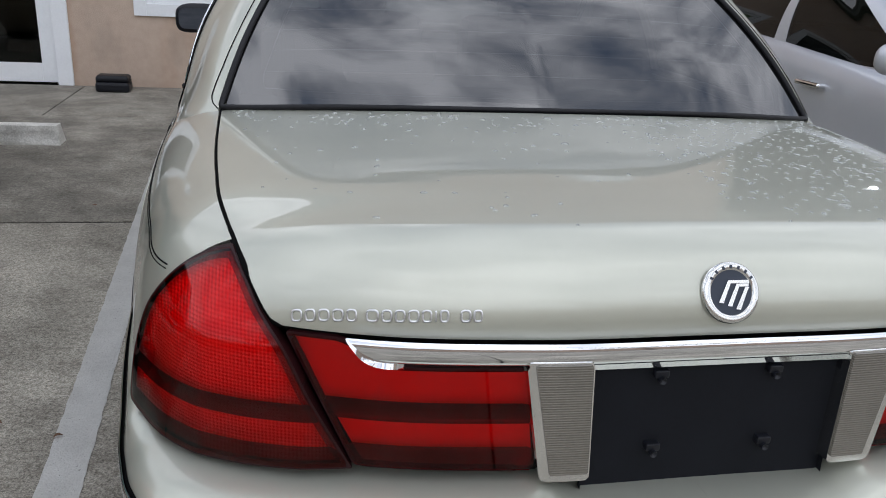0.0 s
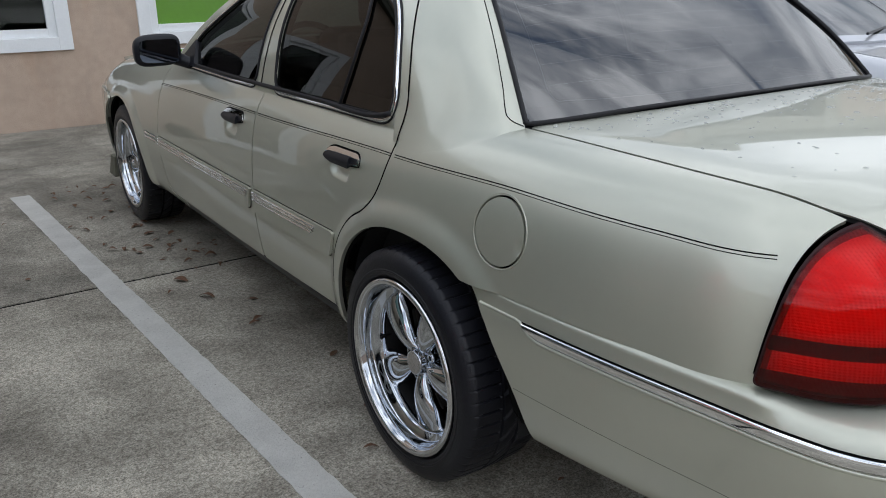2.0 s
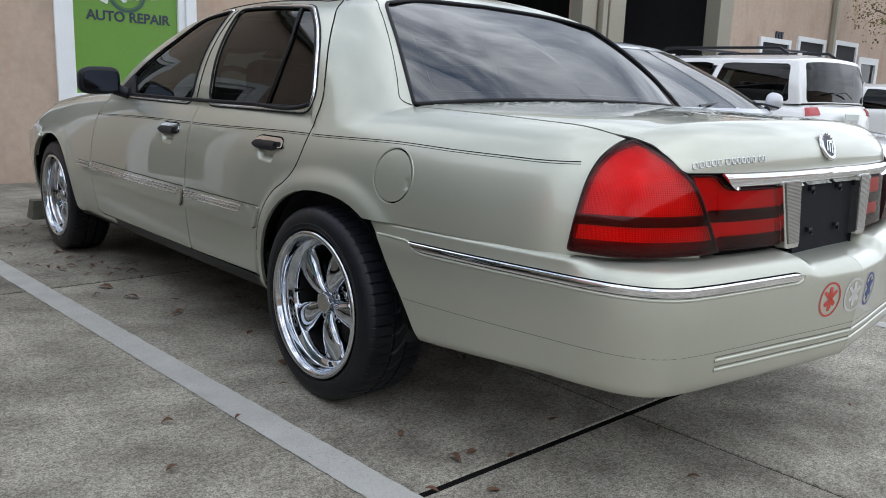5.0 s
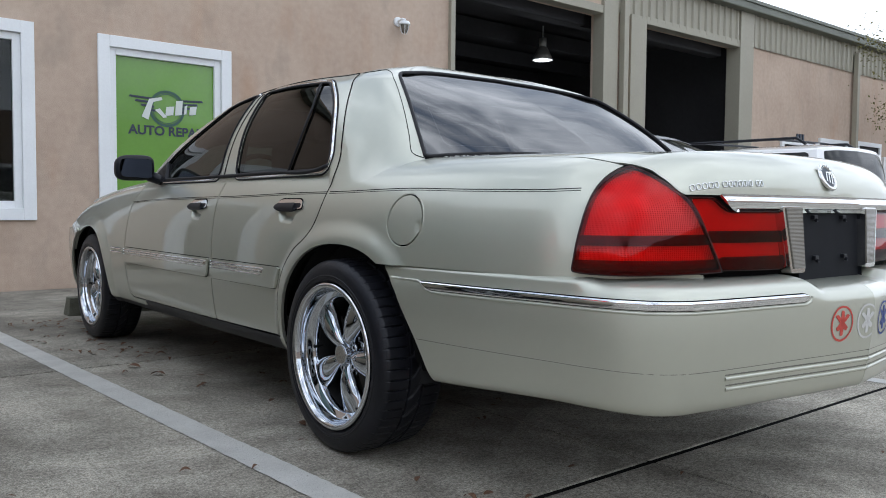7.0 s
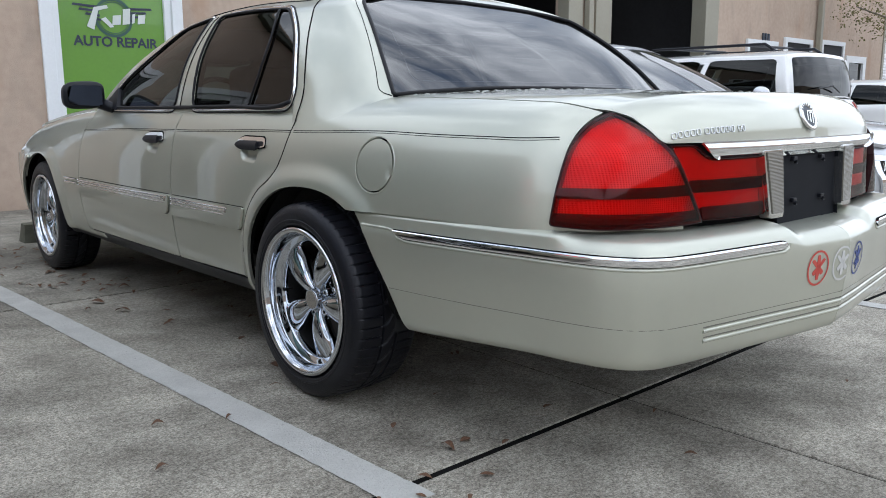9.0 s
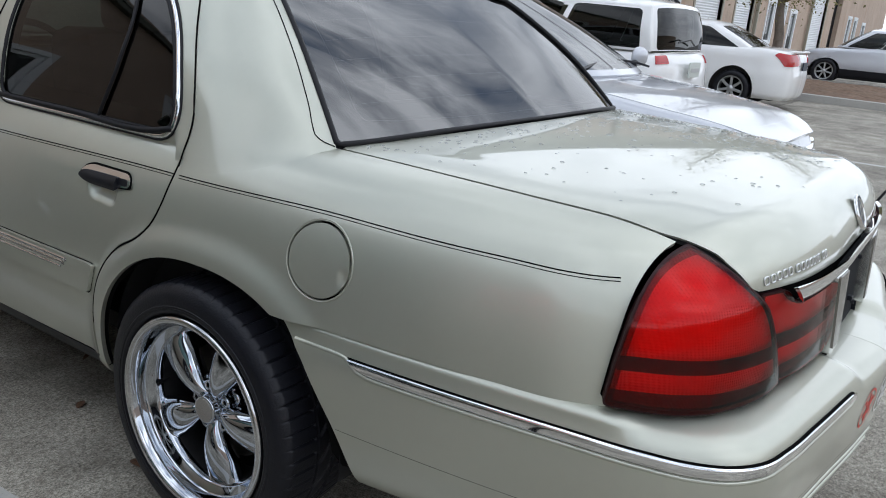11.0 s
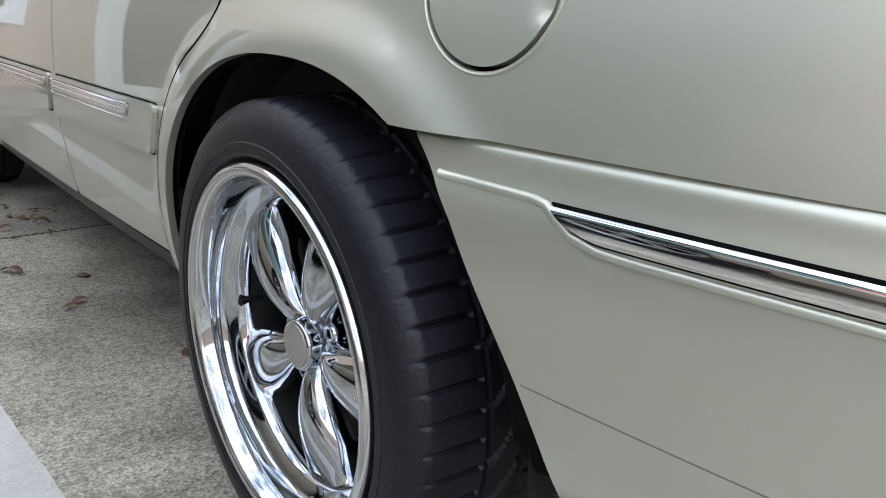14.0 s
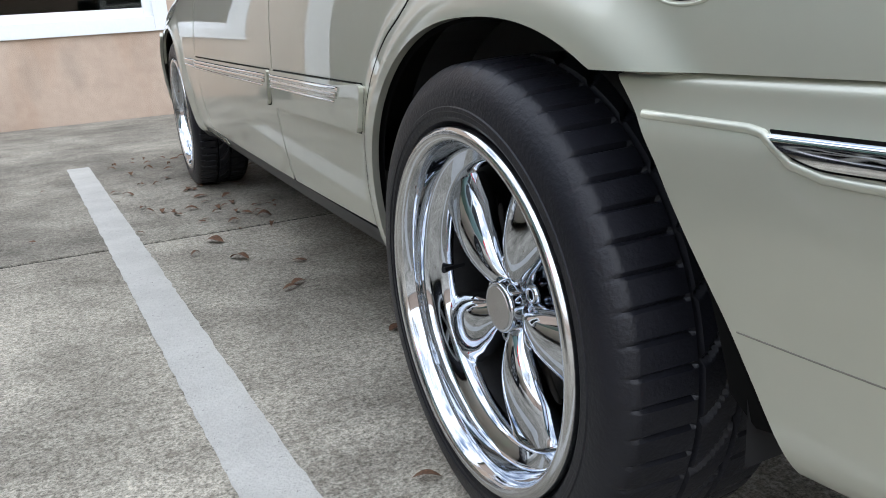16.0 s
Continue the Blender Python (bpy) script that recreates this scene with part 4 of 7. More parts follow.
rear_glass = rounded([(-1.995, 0.026, 0.014), (1.995, 0.026, 0.014), (1.95, 0.26, 0.1), (1.90, 0.60, 0.2), (1.935, 0.965, 0.05), (-1.935, 0.965, 0.05), (-1.90, 0.60, 0.2), (-1.95, 0.26, 0.1)])
glass_rd = rounded([(4.13, 0.03, 0.09), (5.80, 0.03, 0.04), (5.98, 0.94, 0.04), (4.28, 0.935, 0.09), (3.97, 0.62, 0.3), (4.02, 0.22, 0.2)])
glass_fd = rounded([(6.19, 0.03, 0.04), (7.95, 0.03, 0.06), (8.0, 0.30, 0.1), (7.35, 0.90, 0.25), (6.28, 0.95, 0.04)])
windscreen = rounded([(9.05, 0.05, 0.1), (12.0, 0.05, 0), (12.0, 0.96, 0), (9.10, 0.96, 0.1)])


def holes(g, t):
    r = -inside(rear_glass, g, t)
    for p in (glass_rd, glass_fd, windscreen):
        r = np.minimum(r, -inside(p, np.abs(g), t))
    return r


sheet("roof_shell", lambda g, t: np.minimum(holes(g, t), np.where((np.abs(g) > 2.02) & (np.abs(g) < 3.927), 1.0, np.where(np.abs(g) < 3, t - 0.06, t + 0.061))), np.unique(np.r_[np.linspace(-11, 11, 221), np.linspace(-4.4, -1.6, 80), np.linspace(1.6, 4.4, 80)]), np.r_[np.linspace(-0.12, -0.02, 8), np.linspace(0.0, 1.2, 60), np.linspace(1.25, 2.112, 12)], shell, M_PAINT, SEDAN, "", 0.012, True)
sheet("cabin_lining", lambda g, t: np.minimum(holes(g, t) + 0.01, t - 0.03), np.linspace(-9, 9, 181), np.r_[np.linspace(0.0, 1.2, 40), np.linspace(1.25, 2.112, 9)], lambda g, t: shell(g, t, -0.030), M_LINING, SEDAN, "dark cabin lining", 0, False)


def rear_pane(g, t):
    """The rear window's surface, bent evenly out to its two ends."""
    g, t = np.broadcast_arrays(np.asarray(g, float), np.asarray(t, float))
    s = np.where(g < 0, -1.0, 1.0)
    f = np.clip((np.abs(g) - 0.9) / 1.08, 0, 1.1)[..., None]
    p0, p2 = shell(0.9 * s, t, -0.004), shell(1.98 * s, t, -0.004)
    p1 = p0 + (shell(0.91 * s, t, -0.004) - shell(0.89 * s, t, -0.004)) / 0.02 * 0.50
    return np.where(f > 0, p0 * (1 - f) ** 2 + 2 * p1 * f * (1 - f) + p2 * f * f, shell(g, t, -0.004))


sheet("rear_window", poly(rear_glass), np.linspace(-2, 2, 61), np.linspace(0, 1, 30), rear_pane, M_TINT, SEDAN, "dark tinted rear window", 0, True)
sheet("window_base_seal", lambda g, t: np.minimum(2.026 - np.abs(g), np.where(np.abs(g) < 1.988, 0.024 - t, 1)), np.linspace(-2.04, 2.04, 205), np.linspace(-0.05, 0.065, 12), lambda g, t: shell_plain(g, t, -0.006), M_BLACK, SEDAN, "black rubber along the rear window's foot", 0, True)
for m in (1, -1):
    for p, nm, a, b in ((glass_rd, "rear_door_window", 4, 6), (glass_fd, "front_door_window", 6.1, 8.1)):
        sheet(nm, poly(p), np.linspace(a, b, 40), np.linspace(0, 1, 26), lambda g, t, m=m: shell(g * m, t, -0.004), M_SIDEG, SEDAN, "dark tinted side window", 0, m > 0)
sheet("windscreen", lambda g, t: inside(windscreen, np.abs(g), t), np.r_[np.linspace(9, 11, 24)], np.linspace(0, 1, 16), lambda g, t: shell(g, t, -0.004), M_CLEARG, SEDAN, "", 0, True)
sheet("windscreen", lambda g, t: inside(windscreen, np.abs(g), t), np.r_[np.linspace(-11, -9, 24)], np.linspace(0, 1, 16), lambda g, t: shell(g, t, -0.004), M_CLEARG, SEDAN, "", 0, True)


def rim_of(p, width, out, mat, name, parent, label="", sides=(1, -1), grow=0.0, skip=None):
    """A narrow raised frame along the edge of a window, grow metres outside it."""
    q = shell(p[:, 0], p[:, 1], out)
    if grow:
        tan = np.roll(q, -1, 0) - np.roll(q, 1, 0)
        e = 1e-3
        nrm = np.cross(shell(p[:, 0] + e, p[:, 1]) - shell(p[:, 0] - e, p[:, 1]), shell(p[:, 0], p[:, 1] + e) - shell(p[:, 0], p[:, 1] - e))
        side = np.cross(tan, nrm)
        side /= np.maximum(np.linalg.norm(side, axis=1, keepdims=True), 1e-9)
        mid = q.mean(0)
        if ((q - mid) * side).sum() < 0:
            side = -side
        q = q + side * grow
        for _ in range(2):
            q = (np.roll(q, 1, 0) + 2 * q + np.roll(q, -1, 0)) / 4
    for m in sides:
        pts = [Vector((a[0] * m, a[1], a[2])) for a in q]
        if skip:
            away = [skip(*c) for c in p]
            first = next(i for i in range(len(p)) if away[i - 1] and not away[i])
            pts = [pts[(first + i) % len(p)] for i in range(len(p)) if not away[(first + i) % len(p)]]
        v, f = tube(pts, width, 6, not skip)
        link_mesh(name, v, f, mat, parent, label, smooth=True)


def dense(p, n=140):
    c = np.vstack([p, p[:1]])
    L = np.r_[0, np.cumsum(np.hypot(*np.diff(c * np.array((0.45, 0.45)), axis=0).T))]
    t = np.linspace(0, L[-1], n + 1)[:-1]
    return np.stack([np.interp(t, L, c[:, 0]), np.interp(t, L, c[:, 1])], -1)


rim_of(dense(rear_glass, 320), 0.0070, 0.0, M_BLACK, "rear_window_seal", SEDAN, "black rubber seal", (1,))
for p in (glass_rd, glass_fd):
    rim_of(dense(p), 0.0055, 0.001, M_BLACK, "window_seal", SEDAN, "black window seal", grow=0.003)
    rim_of(dense(p), 0.0030, 0.001, M_BLACK, "trim_shadow_line", SEDAN, "", grow=0.0245, skip=(lambda g, t: g > 5.72 and t > 0.04) if p is glass_rd else (lambda g, t: g < 6.30 and t > 0.04))
    rim_of(dense(p), 0.0080, 0.000, M_CHROME, "window_trim", SEDAN, "bright window trim", grow=0.0145, skip=(lambda g, t: g > 5.72 and t > 0.04) if p is glass_rd else (lambda g, t: g < 6.30 and t > 0.04))

# bonnet and nose
sheet("bonnet", lambda x, y: np.minimum(0.80 - 0.12 * step(3.3, 3.9, y) - np.abs(x), np.minimum(3.86 - 0.12 * (np.abs(x) / 0.8) ** 2 - y, y - 2.22)), grid(-0.82, 0.82, 0.04), grid(2.0, 3.9, 0.04), lambda x, y: np.stack([x, y, deck_z(x, y)], -1), M_PAINT, SEDAN, "", 0.02)
both("front_bumper", lambda u, v: np.minimum(np.minimum(np.minimum(u - 3.1, 0.70 - v), v - 0.29), arch_out(u, v)), grid(3.05, A_FRONT, 0.03), grid(0.27, 0.72, 0.02), off(0.015), M_PAINT, SEDAN)
both("cowl_side", lambda u, s: 1 + 0 * u, grid(1.95, 2.3, 0.05), np.linspace(0.8, 1, 8), body, M_PAINT, SEDAN)


# ---- the sedan's fittings ----
# raised body-side moulding with bright strips
for doors, (lo, hi, end) in ((REAR_DOORS, (0.396, 1.008, 0.505)), (FRONT_DOORS, (1.032, 2.185, 1.045))):
    for k, door in enumerate(doors):
        pl = rounded([(lo + 0.022, 0.518, 0.02), (hi, 0.518, 0.004), (hi, 0.602, 0.004), (lo, 0.602, 0.012)])
        rim_pl = rounded([(lo + 0.018, 0.515, 0.022), (hi + 0.003, 0.515, 0.004), (hi + 0.003, 0.604, 0.004), (lo - 0.003, 0.604, 0.012)])
        sheet("moulding_shadow_gap", poly(rim_pl), grid(lo - 0.01, hi + 0.01, 0.02), grid(0.51, 0.612, 0.006), off(0.002), M_GAP, door, "", 0, True, k == 1)
        sheet("side_moulding", poly(pl), grid(lo - 0.01, hi + 0.01, 0.015), grid(0.51, 0.61, 0.006), off(0.011), M_PAINT, door, "", 0.012, True, k == 1)
        for z, w, e0, mat in ((0.5885, 0.0050, 0.0, M_CHROME), (0.5770, 0.0060, 0.012, M_SATIN), (0.5650, 0.0030, 0.024, M_CHROME)):
            st = strip_on("moulding_strip", run(end + e0, hi - 0.004, z, z), off(0.011), w, 0.003, mat, door, "bright strip", False)[0]
            if k == 1:
                st.data.transform(Matrix.Diagonal((-1, 1, 1, 1)))
                st.data.flip_normals()
for z in (0.588, 0.568):
    strip_on("fender_strip", run(2.225, 2.42, z, z), off(0.006), 0.006, 0.004, M_CHROME, SEDAN)


def handle(door, y, m):
    """Chrome-edged handle plate with a dark grip, over the door's cup."""
    def ring_at(grow):
        g = grow
        return rounded([(y - g, 0.826 - g, 0.008), (y + 0.048, 0.820 - g, 0.006), (y + 0.060, 0.830 - g, 0.008), (y + 0.186, 0.824 - g, 0.012), (y + 0.204 + g, 0.832, 0.008), (y + 0.182, 0.850 + g, 0.014), (y + 0.150, 0.8585 + g, 0.012), (y + 0.012, 0.8585 + g, 0.012), (y - g, 0.848, 0.012)])

    us = grid(y - 0.01, y + 0.215, 0.005)
    plate = sheet("door_handle", poly(ring_at(0.0)), us, grid(0.805, 0.870, 0.003), off(0.0075), M_CHROME, door, "chrome-edged door handle", 0.016, True, m < 0)
    sheet("seal", poly(ring_at(0.004)), us, grid(0.80, 0.875, 0.003), off(0.0035), M_GAP, plate, "black seal", 0, True, m < 0)
    well = rounded([(y + 0.008, 0.829, 0.006), (y + 0.050, 0.826, 0.006), (y + 0.050, 0.844, 0.006), (y + 0.010, 0.845, 0.006)])
    sheet("key_well", poly(well), us, grid(0.82, 0.85, 0.003), off(0.0085), M_PLASTIC, plate, "dark well", 0.002, True, m < 0)
    grip_pts = rounded([(y + 0.044, 0.812, 0.006), (y + 0.160, 0.813, 0.020), (y + 0.196, 0.829, 0.014), (y + 0.176, 0.845, 0.016), (y + 0.044, 0.847, 0.006)])
    sheet("grip", poly(grip_pts), us, grid(0.805, 0.855, 0.003), lambda a, z: body_yz(a, z, 0.011 + 0.007 * np.sin(np.clip((z - 0.810) / 0.040, 0, 1) * np.pi)), M_PLASTIC, plate, "dark grip", 0.016, True, m < 0)


for doors, y in ((REAR_DOORS, 0.270), (FRONT_DOORS, 1.115)):
    for door, m in zip(doors, (1, -1)):
        handle(door, y, m)


def wing_mirror(m):
    bm = bmesh.new()
    bmesh.ops.create_uvsphere(bm, u_segments=24, v_segments=16, radius=1)
    for v in bm.verts:
        x, y, z = v.co
        f = lambda q, e: math.copysign(abs(q) ** e, q)
        v.co = Vector((m * (-1.005 + 0.098 * f(x, 0.55)), 1.885 + (0.085 if y > 0 else 0.022) * f(y, 0.8), 1.022 + 0.066 * f(z, 0.6) + 0.006 * x))
    if m < 0:
        bmesh.ops.reverse_faces(bm, faces=bm.faces)
    house = part("wing_mirror", bm, M_PLASTIC, SEDAN, "black wing mirror housing", True)
    pl = rounded([(-1.085, 0.975, 0.025), (-0.925, 0.970, 0.02), (-0.925, 1.068, 0.02), (-1.088, 1.068, 0.03)])
    sheet("mirror_glass", poly(pl), grid(-1.1, -0.91, 0.02), grid(0.96, 1.08, 0.02), lambda x, z: np.stack([x, 1.862 + 0 * x, z], -1), M_MIRROR, house, "dark mirror glass", 0.004, True, m < 0)
    v, f = tube([(m * -0.93, 1.90, 0.985), (m * -0.885, 1.88, 0.965), (m * -0.86, 1.87, 0.96)], [0.03, 0.026, 0.03], 10)
    link_mesh("mirror_arm", v, f, M_PLASTIC, house, smooth=True)
    tri = [(m * -0.892, 1.78, 0.955), (m * -0.884, 2.02, 0.955), (m * -0.845, 1.86, 1.06), (m * -0.87, 1.78, 0.955), (m * -0.86, 2.02, 0.955), (m * -0.82, 1.86, 1.06)]
    link_mesh("mirror_base", tri, [(0, 1, 2), (5, 4, 3), (0, 3, 4, 1), (1, 4, 5, 2), (2, 5, 3, 0)], M_PLASTIC, house)


wing_mirror(1)
wing_mirror(-1)


# seams on the greenhouse, window dividers, heater lines
def line_on_shell(name, pts, radius, mat, out=0.001, sides=(1, -1), parent=SEDAN, label="", n=40, surf=shell):
    p = np.array(pts, float)
    L = np.r_[0, np.cumsum(np.hypot(*np.diff(p, axis=0).T))]
    c = hermite(L, p)(np.linspace(0, L[-1], n))
    for m in sides:
        v, f = tube([Vector(q) for q in surf(c[:, 0] * m, c[:, 1], out)], radius, 6)
        link_mesh(name, v, f, mat, parent, label, smooth=True)


def on_pane(g, t, out):
    return rear_pane(g, t) + np.array((0, -0.6, 0.8)) * out


line_on_shell("pillar_seam", [(3.55, 1.05), (3.0, 1.04), (2.36, 1.03), (2.16, 0.95), (2.06, 0.78), (2.035, 0.60), (2.044, 0.44), (2.088, 0.25), (2.13, 0.10), (2.125, 0.055), (2.085, 0.026), (2.02, 0.018)], 0.0013, M_GAP, n=90)
line_on_shell("door_frame_seam", [(3.925, -0.10), (3.928, -0.075), (3.928, -0.04), (3.905, 0.0), (3.78, 0.194), (3.652, 0.40), (3.575, 0.62), (3.56, 0.9), (3.66, 1.02), (4.2, 1.06), (5.0, 1.06), (6.5, 1.06), (7.6, 1.02)], 0.0022, M_GAP, n=90)
line_on_shell("window_divider", [(4.73, 0.03), (4.54, 0.35), (4.44, 0.62), (4.46, 0.93)], 0.005, M_BLACK, 0.002)
line_on_shell("pillar_cover", [(6.08, 0.02), (6.10, 0.5), (6.12, 0.95)], 0.002, M_GAP)
M_HEATER = material("thin_heater_print", (0.70, 0.72, 0.78), 0.6, 0, 0.2)
line_on_shell("heater_line", [(m * a, b) for m, pts in ((-1, ((1.60, 0.9), (1.66, 0.5), (1.69, 0.26), (1.70, 0.165), (1.67, 0.125), (1.58, 0.116), (1.0, 0.09), (0.0, 0.08))), (1, ((1.0, 0.09), (1.58, 0.116), (1.67, 0.125), (1.70, 0.165), (1.69, 0.26), (1.66, 0.5), (1.60, 0.9)))) for a, b in pts], 0.0008, M_HEATER, -0.0016, (1,), n=220, surf=on_pane)
for k in range(7):
    t = 0.19 + 0.11 * k
    line_on_shell("heater_line", [(-1.69 + 0.01 * k, t + 0.01), (-1.0, t), (0, t - 0.005), (1.0, t), (1.69 - 0.01 * k, t + 0.01)], 0.0004, M_HEATER, -0.0016, (1,), n=60, surf=on_pane)
line_on_shell("belt_seal", [(4.10, 0.05), (4.25, 0.020), (5.0, 0.018), (6.0, 0.018), (7.0, 0.018), (7.95, 0.018)], 0.008, M_BLACK, 0.006)


M_BADGE = material("bright_badge_metal", (0.80, 0.81, 0.82), 0.30, 1.0, vary=0.25, scale=60)


# emblem: chrome ring, dark field, three slanted bars
def emblem():
    x0, z0 = 0.0, 0.926
    w0 = float(np.interp(z0, lid(np.zeros(60), np.linspace(0, 1.1, 60))[::-1, 2], np.linspace(0, 1.1, 60)[::-1]))
    c, d = lid(np.array(0.0), np.array(w0)), lid(np.array(0.0), np.array(w0 + 0.05))
    down = Vector(d - c).normalized()
    right = Vector((1, 0, 0))
    nrm = right.cross(-down).normalized()
    base = Matrix((right, -down, nrm)).transposed().to_4x4()
    base.translation = Vector(c) + nrm * 0.001
    prof = [(0.0, 0.0435), (0.0045, 0.0425), (0.0065, 0.040), (0.0066, 0.0325), (0.004, 0.0312)]
    v, f = lathe(prof, 48, "z")
    ob = link_mesh("emblem", [base @ Vector(p) for p in v], f, M_SATIN, TRUNK, "round chrome badge with slanted bars", smooth=True)
    v, f = lathe([(0.0042, 0.0), (0.0042, 0.0318)], 48, "z")
    link_mesh("badge_field", [base @ Vector(p) for p in v], f, M_NAVY, ob)
    for k in range(3):
        xs = -0.0165 + 0.0105 * k
        pts = [(xs, -0.015 - 0.004 * (k == 2) + 0.004 * (k == 0)), (xs + 0.0055, -0.016 - 0.004 * (k == 2) + 0.004 * (k == 0)), (xs + 0.0155, 0.006 - 0.004 * k + 0.0045), (0.022 - 0.001 * k, 0.006 - 0.004 * k + 0.0045), (0.022, 0.0095 - 0.004 * k + 0.0045), (xs + 0.0125, 0.0095 - 0.004 * k + 0.0045)]
        n = len(pts)
        vv = [base @ Vector((a * 1.22, b * 1.22, 0.0046)) for a, b in pts] + [base @ Vector((a * 1.22, b * 1.22, 0.0062)) for a, b in pts]
        link_mesh("badge_bar", vv, [tuple(range(n, 2 * n)), *[(i, (i + 1) % n, n + (i + 1) % n, n + i) for i in range(n)]], M_SATIN, ob)
    for k in range(7):
        a = radians(146 - 112 * k / 6)
        c0, s0 = math.cos(a), math.sin(a)
        pts = [(u * s0 + r * c0, -u * c0 + r * s0) for u, r in ((-0.0016, 0.0335), (0.0016, 0.0335), (0.0016, 0.0385), (-0.0016, 0.0385))]
        vv = [base @ Vector((p, q, 0.0055)) for p, q in pts] + [base @ Vector((p, q, 0.0074)) for p, q in pts]
        link_mesh("ring_mark", vv, [(4, 5, 6, 7), *[(i, (i + 1) % 4, 4 + (i + 1) % 4, 4 + i) for i in range(4)]], M_NAVY, ob)
    # plain chrome bars in place of the model badge
    x = -0.602
    for wdt in (0.016, 0.015, 0.016, 0.016, 0.015, 0, 0.018, 0.015, 0.015, 0.016, 0.014, 0.005, 0.013, -1, 0.015, 0.013):
        if wdt > 0:
            cx, cz, hx, hz = x + wdt / 2, 0.957, wdt / 2 - 0.0006, 0.058
            if wdt > 0.008:
                ang = np.linspace(0, 2 * math.pi, 25)[:-1]
                px = cx + hx * np.sign(np.cos(ang)) * np.abs(np.cos(ang)) ** 0.6 * 0.86
                pz = cz + hz * np.sign(np.sin(ang)) * np.abs(np.sin(ang)) ** 0.6 * 0.90
            else:
                px, pz = np.full(9, cx), np.linspace(cz - hz * 0.9, cz + hz * 0.9, 9)
            vv, ff = tube([Vector(lid(a, lid_w(a, b), 0.0014)) for a, b in zip(px, pz)], 0.0017, 6, wdt > 0.008)
            link_mesh("badge_letter_block", vv, ff, M_BADGE, TRUNK, smooth=True)
        x += (wdt + 0.0022) if wdt > 0 else (0.008 if wdt == 0 else 0.012)


emblem()


def sticker(x0, mat, label):
    """A ring with a crossed figure inside, on the bumper."""
    st = root("bumper_sticker", label, "sticker", "round stickers on the bumper")
    A = np.linspace(B_REAR, -1.2, 200)
    a0 = float(np.interp(-abs(x0), BUMP(A)[:, 0][::-1], A[::-1]))
    sx = -1 if x0 < 0 else 1

    def on(u, v):
        q = bumper_z(a0 + u * sx * -1 * (-1 if x0 < 0 else 1) * -1, 0.522 + v, 0.0012)
        return q * np.array((1 if x0 < 0 else -1, 1, 1))

    n = 48
    th = np.linspace(0, 2 * np.pi, n + 1)[:-1]
    vv = np.vstack([on(r * np.cos(th), r * np.sin(th)) for r in (0.050, 0.044)])
    ff = [(i, (i + 1) % n, n + (i + 1) % n, n + i) for i in range(n)]
    link_mesh("ring", vv, ff, mat, st)
    fig = [rounded([(-0.006, -0.034, 0.003), (0.006, -0.034, 0.003), (0.009, 0.0, 0.004), (0.006, 0.036, 0.003), (-0.006, 0.036, 0.003), (-0.009, 0.0, 0.004)]), rounded([(-0.034, 0.022, 0.004), (-0.022, 0.026, 0.004), (0.028, -0.012, 0.004), (0.018, -0.022, 0.004)]), rounded([(0.034, 0.022, 0.004), (0.022, 0.026, 0.004), (-0.028, -0.012, 0.004), (-0.018, -0.022, 0.004)])]
    for p in fig:
        sheet("figure", poly(p), grid(-0.04, 0.04, 0.004), grid(-0.04, 0.04, 0.004), lambda u, v: on(u, v), mat, st, "", 0.0006, x0 < 0)
    return st


M_STK_R = material("red_vinyl", (0.55, 0.07, 0.05), 0.5, vary=0.05, scale=8)
M_STK_W = material("grey_white_vinyl", (0.62, 0.62, 0.60), 0.5, vary=0.05, scale=8)
M_STK_B = material("blue_vinyl", (0.04, 0.07, 0.25), 0.5, vary=0.05, scale=8)
sticker(-0.152, M_STK_R, "round red vinyl sticker on the rear bumper")
sticker(-0.032, M_STK_W, "round pale vinyl sticker on the rear bumper")
sticker(0.088, M_STK_B, "round blue vinyl sticker on the rear bumper")

# ribs low on the bumper
for k, z in enumerate((0.413, 0.386)):
    strip_on("bumper_rib", run(b_at(-0.60 + 0.006 * k), B_REAR + 0.001, z, z - 0.004, 40), bumper_z, 0.0050, 0.0042, M_PAINT, SEDAN)
    strip_on("rib_groove", run(b_at(-0.60 + 0.006 * k), B_REAR + 0.001, z + 0.010, z + 0.006, 40), bumper_z, 0.0022, 0.0006, M_SEAM, SEDAN)


# seats and shelf seen through the tinted glass
def seat(x0, x1, y, rear=False):
    s = new("seat")
    s.parent = SEDAN
    box("cushion", x0, x1, y, y + 0.5, 0.52, 0.72, M_SEAT, s, bevel=0.05)
    back = box("backrest", x0, x1, y - 0.16, y + 0.02, 0.60, 1.14 if not rear else 1.02, M_SEAT, s, bevel=0.05)
    n = 2 if rear else 1
    for k in range(n):
        c = x0 + (x1 - x0) * (k + 0.5) / n
        box("headrest", c - 0.13, c + 0.13, y - 0.17, y - 0.05, (1.0 if rear else 1.13), (1.12 if rear else 1.29), M_SEAT, s, bevel=0.04)


